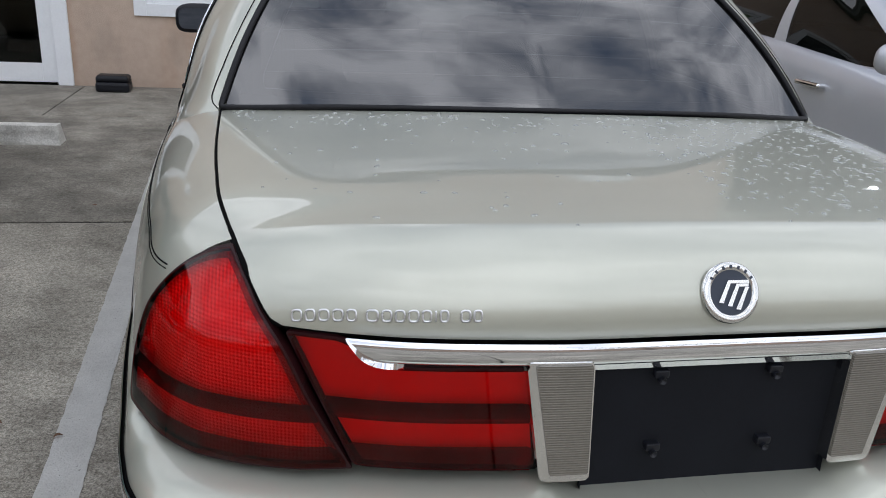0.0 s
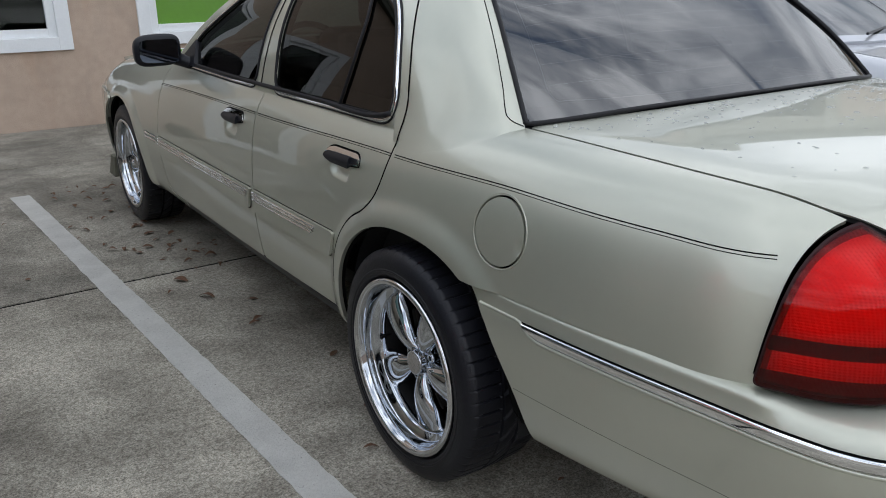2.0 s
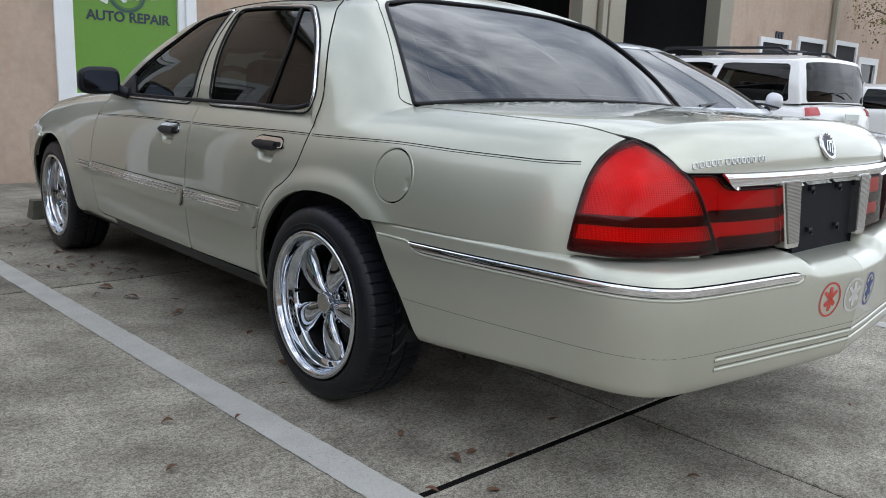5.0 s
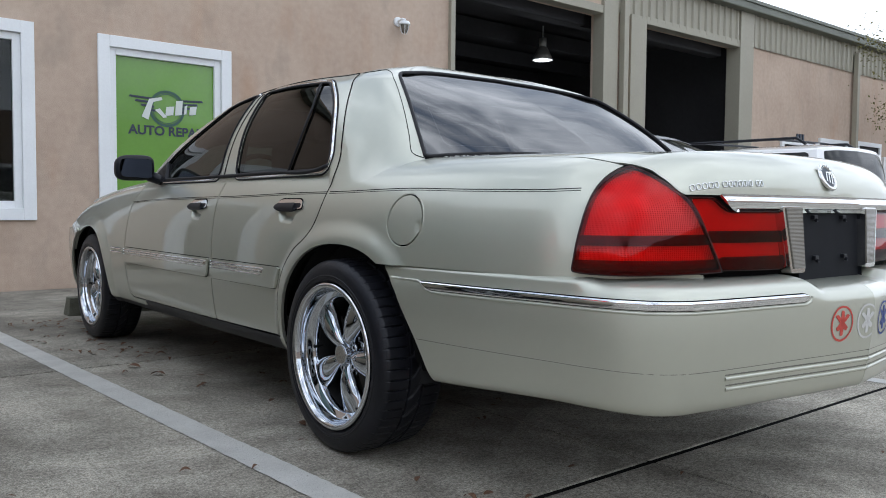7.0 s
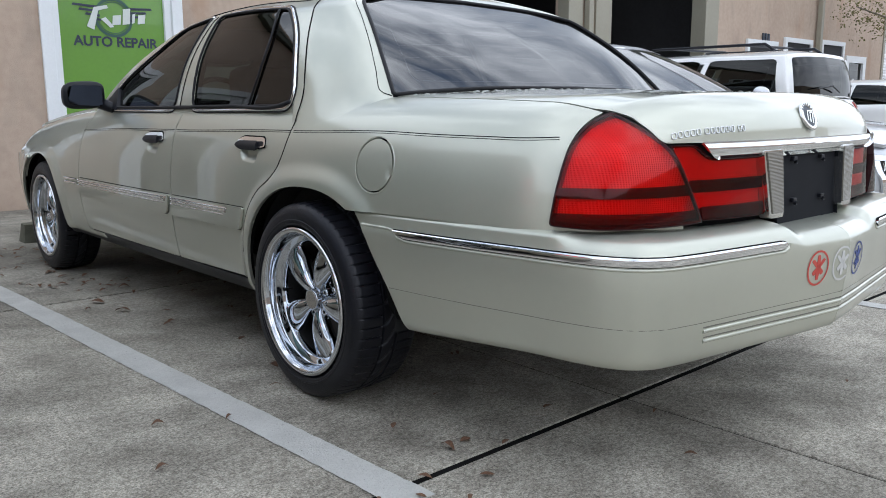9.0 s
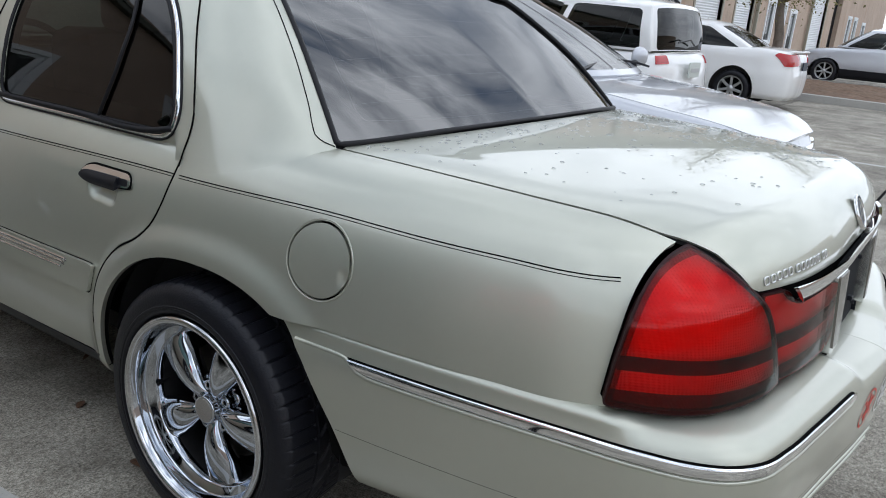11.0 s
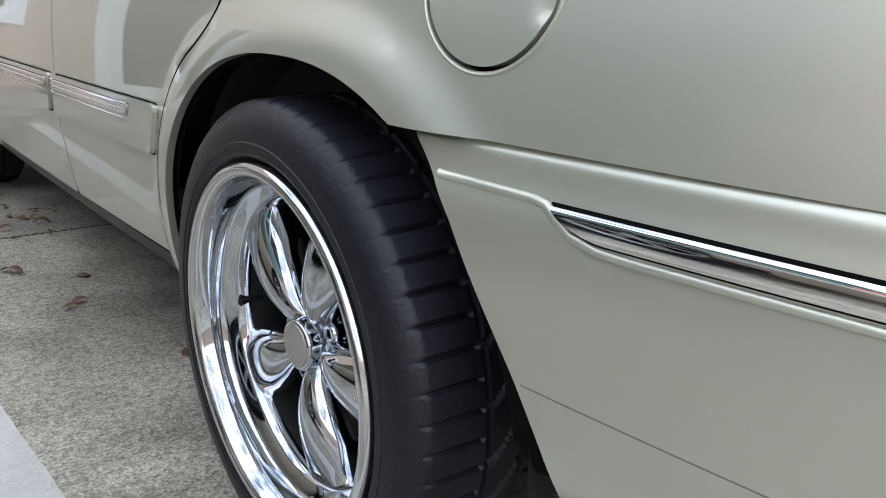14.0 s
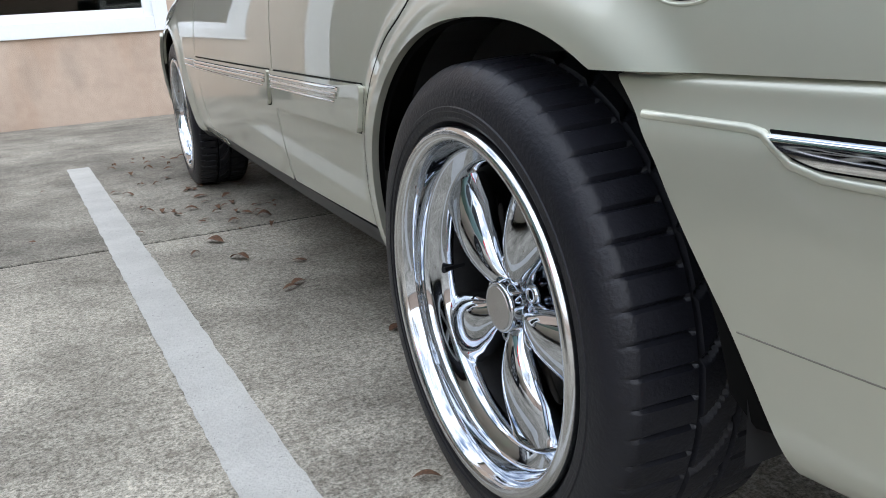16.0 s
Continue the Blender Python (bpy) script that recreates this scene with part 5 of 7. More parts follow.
seat(-0.62, -0.08, 1.15)
seat(0.08, 0.62, 1.15)
seat(-0.64, 0.64, 0.25, True)
box("parcel_shelf", -0.76, 0.76, -0.33, 0.14, 0.945, 0.965, M_LINING, SEDAN)
for m in (-1, 1):
    box("side_lining", m * 0.80 - 0.02, m * 0.80 + 0.02, -0.2, 2.2, 0.50, 0.95, M_LINING, SEDAN)
box("dashboard", -0.72, 0.72, 1.85, 2.25, 0.75, 0.97, M_PLASTIC, SEDAN, bevel=0.04)
v, f = tube([(-0.36 + 0.19 * math.cos(t), 1.72 + 0.06 * math.sin(t), 0.93 + 0.18 * math.sin(t)) for t in np.linspace(0, 2 * math.pi, 25)[:-1]], 0.014, 8, True)
link_mesh("steering_wheel", v, f, M_PLASTIC, SEDAN, smooth=True)
box("cabin_floor", -0.8, 0.8, -0.2, 2.2, 0.50, 0.54, M_UNDER, SEDAN)
box("firewall", -0.8, 0.8, 2.2, 2.25, 0.30, 0.93, M_UNDER, SEDAN)


# water drops on the lid
def drops():
    rng = random.Random(5)
    v, f = [], []
    n = 0
    while n < 900:
        x, w = rng.uniform(-0.72, 0.72), -rng.random() ** 0.8 * 0.9
        p = lid(np.array(x), np.array(w), 0.0)
        if float(lid_region(np.array(x), np.array(w))) < 0.02 or rng.random() > 0.12 + 0.88 * (x > 0.1) + 0.5 * (w < -0.6):
            continue
        r = rng.uniform(0.0018, 0.0050) * (1.5 if rng.random() < 0.12 else 1)
        sx, sy, th = rng.uniform(0.8, 1.7), rng.uniform(0.7, 1.2), rng.uniform(0, 3.1)
        b = len(v)
        k = 8
        c, s = math.cos(th), math.sin(th)
        for lev, (rr, hh) in enumerate(((1.0, -0.0003), (0.85, r * 0.28), (0.5, r * 0.45))):
            for i in range(k):
                a = 2 * math.pi * i / k
                dx, dy = r * rr * sx * math.cos(a), r * rr * sy * math.sin(a)
                v.append((x + dx * c - dy * s, float(p[1]) + dx * s + dy * c, float(p[2]) + hh))
        v.append((x, float(p[1]), float(p[2]) + r * 0.5))
        for lev in range(2):
            for i in range(k):
                f.append((b + lev * k + i, b + lev * k + (i + 1) % k, b + (lev + 1) * k + (i + 1) % k, b + (lev + 1) * k + i))
        f += [(b + 2 * k + i, b + 2 * k + (i + 1) % k, b + 3 * k) for i in range(k)]
        n += 1
    ob = link_mesh("water_drops", v, f, M_WATER, smooth=True)
    tagged(ob, "rain drops beaded on the trunk lid", "water drops", kind="stuff")


M_WATER = glass_material("water", (0.97, 0.98, 0.98), 0.0, 1.2)
wt = M_WATER.node_tree
haze, veil = wt.nodes.new("ShaderNodeBsdfDiffuse"), wt.nodes.new("ShaderNodeMixShader")
haze.inputs["Color"].default_value = (0.75, 0.77, 0.75, 1)
veil.inputs["Fac"].default_value = 0.3
wt.links.new(wt.nodes["Mix Shader"].outputs["Shader"], veil.inputs[1])
wt.links.new(haze.outputs["BSDF"], veil.inputs[2])
wt.links.new(veil.outputs["Shader"], wt.nodes["Material Output"].inputs["Surface"])
drops()


# ---- wheels ----
M_CAP = material("satin_grey_cap", (0.42, 0.40, 0.38), 0.25, 0.9, vary=0.05, scale=20)
def tyre_mesh(name, R, half, parent, lip_r, fine):
    """Tyre with a directional tread: fine cross cuts on wide shoulder ribs, two long grooves, swept cuts between them."""
    n = 60 * fine
    side = [(-half + 0.022, lip_r - 0.006), (-half + 0.010, lip_r + 0.003), (-half + 0.001, lip_r + 0.009), (-half - 0.002, lip_r + 0.014), (-half - 0.002, lip_r + 0.020), (-half - 0.0035, lip_r + 0.0215), (-half - 0.0035, lip_r + 0.026), (-half - 0.002, lip_r + 0.0275), (-half - 0.001, lip_r + 0.046), (-half + 0.003, R - 0.026), (-half + 0.009, R - 0.016), (-half + 0.017, R - 0.008)]
    m = 46
    tread = [(-half + 0.024 + (2 * half - 0.048) * i / m, R - 0.0045 + 0.0045 * math.sin(math.pi * i / m)) for i in range(m + 1)]
    prof = np.array(side + tread + [(-a, r) for a, r in side[::-1]])
    k = len(prof)
    a, r = prof[:, 0][None], np.repeat(prof[:, 1][None], n, 0)
    th = np.repeat((2 * math.pi * np.arange(n) / n)[:, None], k, 1)
    block = 2 * math.pi * R / 60
    u = th / (2 * math.pi) * 60
    e = np.abs(a) / half
    inner = 0.22
    along = np.where((e > 0.27) & (e < 0.90), np.clip(1 - np.abs(u - np.round(u)) * block / 0.0040, 0, 1) * 0.0060 * np.clip((0.93 - e) / 0.3, 0.25, 1), 0)
    ring_cut = np.where(np.abs(e - inner) * half < 0.0030, 0.011, 0)
    sweep = u / 2 - 1.05 * np.clip((a / half + inner) / (2 * inner), 0, 1) ** 1.7
    swept = np.where(e < inner, np.clip(1.3 - np.abs(sweep - np.round(sweep)) * 2 * block / 0.0055, 0, 1) * 0.006, 0)
    on = (np.arange(k) >= len(side) - 2) & (np.arange(k) < k - len(side) + 2)
    r = r - np.where(on[None], np.maximum(np.maximum(along, ring_cut), swept), 0)
    v = np.stack([np.repeat(a, n, 0), r * np.sin(th), r * np.cos(th)], -1).reshape(-1, 3)
    q, w = np.meshgrid(np.arange(n), np.arange(k - 1), indexing="ij")
    f = np.stack([q * k + w, q * k + w + 1, (q + 1) % n * k + w + 1, (q + 1) % n * k + w], -1).reshape(-1, 4)
    ob = link_mesh(name, v, f, M_TYRE, parent, "black tyre with a directional grooved tread", smooth=True)
    ob.data.set_sharp_from_angle(angle=radians(24))
    return ob


def spoke_mesh(rim_r, face, dish):
    """One rounded spoke, narrow at the hub and swelling outwards, along +z; outside is -x."""
    v, f = [], []
    n, k = 26, 24
    for i in range(n):
        t = i / (n - 1)
        r = 0.026 + (rim_r - 0.026) * t
        w = float(np.interp(t, (0, 0.15, 0.35, 0.6, 0.8, 0.92, 1), (0.017, 0.024, 0.038, 0.051, 0.054, 0.060, 0.075)))
        x = face + 0.008 + dish * t ** 1.8 - 0.024 * math.sin(math.pi * t ** 0.75)
        h = float(np.interp(t, (0, 0.25, 0.6, 0.85, 1), (0.014, 0.029, 0.034, 0.026, 0.008)))
        for j in range(k):
            a = 2 * math.pi * j / k
            c, d = math.cos(a), math.sin(a)
            y = w * math.copysign(abs(c) ** 0.85, c)
            v.append((x + h * 1.2 + h * d * (1.25 if d < 0 else 0.7), y, r))
    for i in range(n - 1):
        for j in range(k):
            f.append((i * k + j, i * k + (j + 1) % k, (i + 1) * k + (j + 1) % k, (i + 1) * k + j))
    f += [tuple(range(k))[::-1], tuple((n - 1) * k + j for j in range(k))]
    return v, f


def wheel(name, x, y, side, half, lip_x, hub_x, turn, fine=8):
    """A chrome five-spoke wheel. x: the rim's middle; lip and hub: how far out from it the lip and the hub's face lie."""
    w = new(name)
    w.parent = SEDAN
    w.location = (x, y, HUB_Z)
    w.rotation_euler = (radians(turn), 0, 0 if side < 0 else math.pi)
    R, L = HUB_Z + 0.001, 0.246
    tyre = tyre_mesh("tyre", R, half, w, L, fine)
    tyre.location.x = 0.009
    lip = [(-lip_x + 0.020, L - 0.020), (-lip_x + 0.005, L - 0.019), (-lip_x - 0.000, L - 0.014), (-lip_x - 0.0015, L - 0.012), (-lip_x - 0.003, L - 0.006), (-lip_x, L + 0.001), (-lip_x + 0.010, L + 0.003), (-lip_x + 0.03, L - 0.008)]
    v, f = lathe(lip, 120)
    link_mesh("lip", v, f, M_LIP, w, "polished rim lip", smooth=True)
    barrel = [(-lip_x + 0.005, L - 0.018), (-lip_x + 0.012, L - 0.023), (-lip_x + 0.026, L - 0.025), (-lip_x + 0.040, L - 0.026), (-lip_x + 0.044, L - 0.028), (-lip_x + 0.046, L - 0.031), (-lip_x + 0.054, L - 0.046), (-lip_x + 0.058, L - 0.050), (-lip_x + 0.078, L - 0.052)]
    v, f = lathe(barrel, 120)
    link_mesh("barrel", v, f, M_WHEEL, w, "chrome barrel", smooth=True)
    # deep part of the barrel split off, its shade given by a dark colour
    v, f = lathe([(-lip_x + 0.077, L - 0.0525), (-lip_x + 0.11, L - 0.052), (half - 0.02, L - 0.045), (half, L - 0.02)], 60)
    link_mesh("inner_barrel", v, f, M_BARREL_SHADE, w, "inner barrel coloured dark for the shade of its depth", smooth=True)
    sv, sf = spoke_mesh(L - 0.034, -hub_x + 0.004, 0.050 - (lip_x - hub_x))
    me = None
    for i in range(5):
        if me is None:
            s = link_mesh("spoke", sv, sf, M_WHEEL, w, smooth=True)
            me = s.data
        else:
            s = new("spoke", me)
            s.parent = w
        s.rotation_euler = (2 * math.pi * i / 5, 0, 0)
        a = 2 * math.pi * (i + 0.5) / 5
        lv, lf = lathe([(-hub_x + 0.012, 0.0065), (-hub_x + 0.010, 0.0085), (-hub_x + 0.011, 0.0125), (-hub_x + 0.018, 0.0145), (-hub_x + 0.05, 0.0155)], 18)
        v2, f2 = lathe([(-hub_x + 0.013, 0.0), (-hub_x + 0.013, 0.0070)], 10)
        nut = link_mesh("lug_nut", [(p[0], p[1] + 0.056 * math.sin(a), p[2] + 0.056 * math.cos(a)) for p in lv], lf, M_WHEEL, w, smooth=True)
        link_mesh("lug_socket", [(p[0], p[1] + 0.056 * math.sin(a), p[2] + 0.056 * math.cos(a)) for p in v2], f2, M_GAP, nut)
        v2, f2 = lathe([(-hub_x + 0.034, 0.013), (-hub_x + 0.032, 0.021), (-hub_x + 0.040, 0.026), (-hub_x + 0.07, 0.028)], 20)
        link_mesh("lug_seat", [(p[0], p[1] + 0.056 * math.sin(a), p[2] + 0.056 * math.cos(a)) for p in v2], f2, M_WHEEL, w, smooth=True)
    hub = [(-hub_x - 0.011, 0.0), (-hub_x - 0.011, 0.0305), (-hub_x - 0.012, 0.032), (-hub_x - 0.009, 0.0355), (-hub_x - 0.002, 0.036), (-hub_x + 0.016, 0.036), (-hub_x + 0.026, 0.040), (-hub_x + 0.042, 0.056), (-hub_x + 0.060, 0.068), (-hub_x + 0.09, 0.072)]
    v, f = lathe(hub, 48)
    link_mesh("hub", v, f, M_WHEEL, w, "chrome hub with a flat cap", smooth=True)
    v, f = lathe([(-hub_x - 0.0112, 0.0), (-hub_x - 0.0118, 0.0292), (-hub_x - 0.0105, 0.0302)], 40)
    link_mesh("hub_cap", v, f, M_CAP, w, "grey flat centre cap")
    v, f = lathe([(0.01, 0.05), (0.01, 0.15), (0.03, 0.15), (0.03, 0.05)], 48)
    link_mesh("brake_disc", v, f, M_IRON, w)
    # disc in near-black gap colour keeps the openings between the spokes dark
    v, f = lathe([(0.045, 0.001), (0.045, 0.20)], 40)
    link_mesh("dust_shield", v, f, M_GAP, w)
    c, s = math.cos(radians(turn)), math.sin(radians(turn))
    v, f = tube([(-hub_x + 0.035, 0.196, 0.0), (-hub_x + 0.008, 0.190, 0.0), (-hub_x - 0.004, 0.187, 0.0)], [0.004, 0.004, 0.0055], 8)
    link_mesh("valve", [(p[0], p[1] * c + p[2] * s, -p[1] * s + p[2] * c) for p in v], f, M_BLACK, w, "black-capped valve")
    return w


wheel("rear_wheel", -0.865, 0.0, -1, 0.125, 0.120, 0.060, 24, 16)
wheel("front_wheel", -0.850, 2.913, -1, 0.115, 0.108, 0.056, 40)
wheel("rear_wheel", 0.865, 0.0, 1, 0.125, 0.120, 0.060, 0)
wheel("front_wheel", 0.850, 2.913, 1, 0.115, 0.108, 0.056, 0)


# ---- pavement ----
WALL_Y = 6.2
ground = link_mesh("ground", [(-300, -300, -0.06), (300, -300, -0.06), (300, 300, -0.06), (-300, 300, -0.06)], [(0, 1, 2, 3)], M_GROUND)
tagged(ground, "grey paved ground running out to the distance", "ground", kind="structure")
pavement = root("pavement", "weathered grey concrete parking slabs with dark joints", "pavement", kind="structure")
link_mesh("joint_bed", [(-16, -16, -0.0045), (46, -16, -0.0045), (46, 6.3, -0.0045), (-16, 6.3, -0.0045)], [(0, 1, 2, 3)], M_TAR, pavement)


def slab_mesh(w, d, mat, bev=0.003, h=0.05):
    """A slab with its corner at the origin."""
    b = bev
    v = [(0, 0, -h), (w, 0, -h), (w, d, -h), (0, d, -h), (0, 0, -b), (w, 0, -b), (w, d, -b), (0, d, -b), (b, b, 0), (w - b, b, 0), (w - b, d - b, 0), (b, d - b, 0)]
    f = [(8, 9, 10, 11)] + [(i, (i + 1) % 4, 4 + (i + 1) % 4, 4 + i) for i in range(4)] + [(4 + i, 4 + (i + 1) % 4, 8 + (i + 1) % 4, 8 + i) for i in range(4)]
    me = bpy.data.meshes.new("slab")
    me.from_pydata(v, [], f)
    me.materials.append(mat)
    return me


Y_JOINTS = (-15.4, -12.1, -9.2, -6.4, -3.55, -0.73, 1.96, 4.70, 6.20)
X_STEP, X_0 = 2.90, -0.19
for j in range(len(Y_JOINTS) - 1):
    y0, y1 = Y_JOINTS[j], Y_JOINTS[j + 1]
    gap_y = 0.026 if abs(y0 + 0.73) < 0.01 or abs(y1 + 0.73) < 0.01 else 0.017
    me = slab_mesh(X_STEP - 0.010, y1 - y0 - gap_y, M_LANE if y0 < -0.74 else M_WALKWAY if y0 > 4.6 else M_STAINED if y0 > 1.9 else M_CONCRETE)
    for i in range(-5, 16):
        s = new("slab", me)
        s.location = (X_0 + i * X_STEP + 0.005 + (0.57 if y0 > 4.6 else 0), y0 + gap_y / 2, 0)
        s.parent = pavement


def stripe(x_at, y0, y1, half, label):
    """A worn painted line with ragged edges."""
    rng = random.Random(int(x_at * 100))
    n = int((y1 - y0) / 0.03)
    v, f = [], []
    for i in range(n + 1):
        y = y0 + (y1 - y0) * i / n
        c = x_at - 0.058 * y
        v += [(c - half + rng.uniform(-0.0025, 0.0025), y, 0.003), (c + half + rng.uniform(-0.0025, 0.0025), y, 0.003)]
    for i in range(n):
        f.append((2 * i, 2 * i + 1, 2 * i + 3, 2 * i + 2))
    ob = link_mesh("parking_line", v, f, M_STRIPE)
    return tagged(ob, label, "parking line", kind="structure")


stripe(-1.208, -0.82, 3.84, 0.056, "worn white painted parking line on concrete")
stripe(1.70, -1.42, 4.5, 0.05, "worn white painted parking line on concrete")
stripe(4.70, -0.80, 4.5, 0.05, "worn white painted parking line on concrete")
stripe(7.75, -0.80, 4.5, 0.05, "worn white painted parking line on concrete")
stripe(-4.3, -0.82, 4.6, 0.05, "worn white painted parking line on concrete")


# ---- building ----
wall = root("wall_north", "tan stucco shop wall", "wall", kind="structure")
H_WALL = 4.1


def wall_piece(x0, x1, z0, z1, mat=None, y0=WALL_Y, y1=WALL_Y + 0.22):
    return box("wall_panel", x0, x1, y0, y1, z0, z1, mat or M_STUCCO, wall)


# openings: (x0, x1, z0, z1)
WINS = [(-1.91, -0.662, 0.785, 2.475), (0.13, 1.344, 0.785, 2.455), (-7.2, -5.9, 0.78, 2.49)]
DOOR = (-3.75, -2.735, 0.0, 2.25)
BAYS = [(4.66, 7.80, 0.0, 4.0), (8.92, 11.84, 0.0, 4.0)]
cuts = sorted(WINS + [DOOR] + BAYS)
x = -14.0
for x0, x1, z0, z1 in cuts:
    wall_piece(x, x0, -0.05, H_WALL)
    if z0 > 0:
        wall_piece(x0, x1, -0.05, z0)
    wall_piece(x0, x1, z1, H_WALL)
    x = x1
wall_piece(11.84, 18.6, -0.05, H_WALL)


def window(name, x0, x1, z0, z1, pane, label, y=WALL_Y):
    """A white-trimmed fixed window: flat casing proud of the wall, inner frame, sill and pane."""
    w = root(name, label, "window", kind="structure")
    t = 0.105
    for n, a in (("casing", (x0 - t, x0 + 0.01, z0 - t, z1 + t)), ("casing", (x1 - 0.01, x1 + t, z0 - t, z1 + t)), ("casing", (x0 + 0.01, x1 - 0.01, z1 - 0.01, z1 + t)), ("casing", (x0 + 0.01, x1 - 0.01, z0 - t, z0 + 0.01))):
        box(n, a[0], a[1], y - 0.03, y + 0.05, a[2], a[3], M_TRIM, w, bevel=0.004)
    for a in ((x0 + 0.01, x0 + 0.08, z0 + 0.01, z1 - 0.01), (x1 - 0.08, x1 - 0.01, z0 + 0.01, z1 - 0.01), (x0 + 0.08, x1 - 0.08, z1 - 0.08, z1 - 0.01), (x0 + 0.08, x1 - 0.08, z0 + 0.01, z0 + 0.08)):
        box("window_frame", a[0], a[1], y + 0.01, y + 0.09, a[2], a[3], M_TRIM, w, bevel=0.004)
    box("pane", x0 + 0.055, x1 - 0.055, y + 0.05, y + 0.058, z0 + 0.055, z1 - 0.055, pane, w)
    return w


window("window_1", *WINS[0], M_SHOPG, "white-framed shop window with dark glass")
SIGN_WIN = window("window_2", *WINS[1], M_GREEN, "white-framed window covered with a green sign film")
window("window_3", *WINS[2], M_SHOPG, "white-framed shop window with dark glass")


def glass_door():
    d = root("door_1", "white-framed glass shop door", "door", kind="structure")
    x0, x1, z0, z1 = DOOR
    for a in ((x0 - 0.11, x0 + 0.02, 0, z1 + 0.11), (x1 - 0.02, x1 + 0.12, 0, z1 + 0.11), (x0 + 0.02, x1 - 0.02, z1 - 0.02, z1 + 0.11)):
        box("casing", a[0], a[1], WALL_Y - 0.03, WALL_Y + 0.05, a[2], a[3], M_TRIM, d, bevel=0.004)
    for a in ((x0 + 0.02, x0 + 0.12, 0.02, z1 - 0.02), (x1 - 0.16, x1 - 0.02, 0.02, z1 - 0.02), (x0 + 0.12, x1 - 0.16, 0.02, 0.20), (x0 + 0.12, x1 - 0.16, z1 - 0.12, z1 - 0.02)):
        box("door_frame", a[0], a[1], WALL_Y + 0.02, WALL_Y + 0.07, a[2], a[3], M_TRIM, d, bevel=0.004)
    box("pane", x0 + 0.12, x1 - 0.16, WALL_Y + 0.04, WALL_Y + 0.05, 0.2, z1 - 0.12, M_SHOPG, d)
    v, f = tube([(x0 + 0.17, WALL_Y - 0.04, 0.9), (x0 + 0.17, WALL_Y - 0.04, 1.25)], 0.012)
    link_mesh("door_handle", v, f, M_SATIN, d)


glass_door()

# rooms behind the openings
room = root("shop_interior", "dim shop interior walls behind the windows", "room", kind="structure")
box("back_wall", -14, 4.2, 10.4, 10.5, -0.05, 3.2, M_ROOM, room)
box("side_wall", 4.2, 4.35, WALL_Y + 0.22, 14.1, -0.05, 4.1, M_ROOM, room)
box("floor", -14, 4.2, WALL_Y + 0.22, 10.4, -0.05, 0.0, M_ROOM, room)
box("side_wall", -14.15, -14, WALL_Y + 0.22, 10.5, -0.05, 4.1, M_ROOM, room)
ceil = box("ceiling", -14, 4.2, WALL_Y + 0.22, 10.4, 3.2, 3.3, M_ROOM)
tagged(ceil, "dim shop ceiling", "ceiling", kind="structure")
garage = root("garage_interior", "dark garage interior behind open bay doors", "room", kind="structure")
# interior darkness comes from the near-black colour of these surfaces
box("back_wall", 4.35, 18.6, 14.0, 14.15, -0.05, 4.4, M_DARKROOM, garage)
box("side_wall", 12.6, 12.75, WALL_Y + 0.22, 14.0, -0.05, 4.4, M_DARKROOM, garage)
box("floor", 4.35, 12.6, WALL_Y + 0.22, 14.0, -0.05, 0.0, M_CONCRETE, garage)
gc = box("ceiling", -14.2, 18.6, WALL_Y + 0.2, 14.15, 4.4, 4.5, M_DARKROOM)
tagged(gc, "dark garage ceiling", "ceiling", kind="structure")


# ---- garage front: posts, ribbed band, gutter, downspouts ----
def ribbed_cladding(name, x0, x1, z0, z1, y, mat, parent, pitch=0.21, depth=0.035):
    """A trapezoid-ribbed steel sheet."""
    v, f = [], []
    n = int((x1 - x0) / pitch)
    xs = []
    for i in range(n + 1):
        b = x0 + i * pitch
        xs += [(b, 0), (b + pitch * 0.62, 0), (b + pitch * 0.72, depth), (b + pitch * 0.9, depth)]
    xs = [(min(a, x1), d) for a, d in xs]
    for a, d in xs:
        v += [(a, y - d, z0), (a, y - d, z1)]
    f = [(2 * i, 2 * i + 2, 2 * i + 3, 2 * i + 1) for i in range(len(xs) - 1)]
    return link_mesh(name, v, f, mat, parent)


steel = root("garage_front", "tan painted steel posts and ribbed band over the bays", "garage front", kind="structure")
ribbed_cladding("ribbed_band", 7.80, 60, 4.06, 4.68, WALL_Y - 0.02, M_STEEL, steel)
box("post", 4.60, 4.68, WALL_Y - 0.06, WALL_Y + 0.16, 0, 4.1, M_STEEL, steel, bevel=0.008)
box("post", 7.78, 8.14, WALL_Y - 0.07, WALL_Y + 0.16, 0, 4.70, M_STEEL, steel, bevel=0.008)
box("post", 8.50, 8.92, WALL_Y - 0.05, WALL_Y + 0.16, 0, 4.1, M_STEEL, steel, bevel=0.008)
box("post", 11.825, 12.30, WALL_Y - 0.07, WALL_Y + 0.235, 0, 4.68, M_STEEL, steel, bevel=0.008)
box("header", 4.68, 7.78, WALL_Y - 0.05, WALL_Y + 0.14, 3.99, 4.12, M_STEEL, steel, bevel=0.008)
box("header", 8.92, 11.84, WALL_Y - 0.05, WALL_Y + 0.14, 3.99, 4.12, M_STEEL, steel, bevel=0.008)
box("upper_wall", -14.0, 7.80, WALL_Y, WALL_Y + 0.2, H_WALL, 5.1, M_STUCCO, wall)
box("upper_wall", 7.80, 60, WALL_Y + 0.02, WALL_Y + 0.2, H_WALL, 4.7, M_STEEL, wall)
box("gutter", -14.2, 60, WALL_Y - 0.22, WALL_Y + 0.3, 4.68, 4.86, M_EAVE, steel, bevel=0.02)
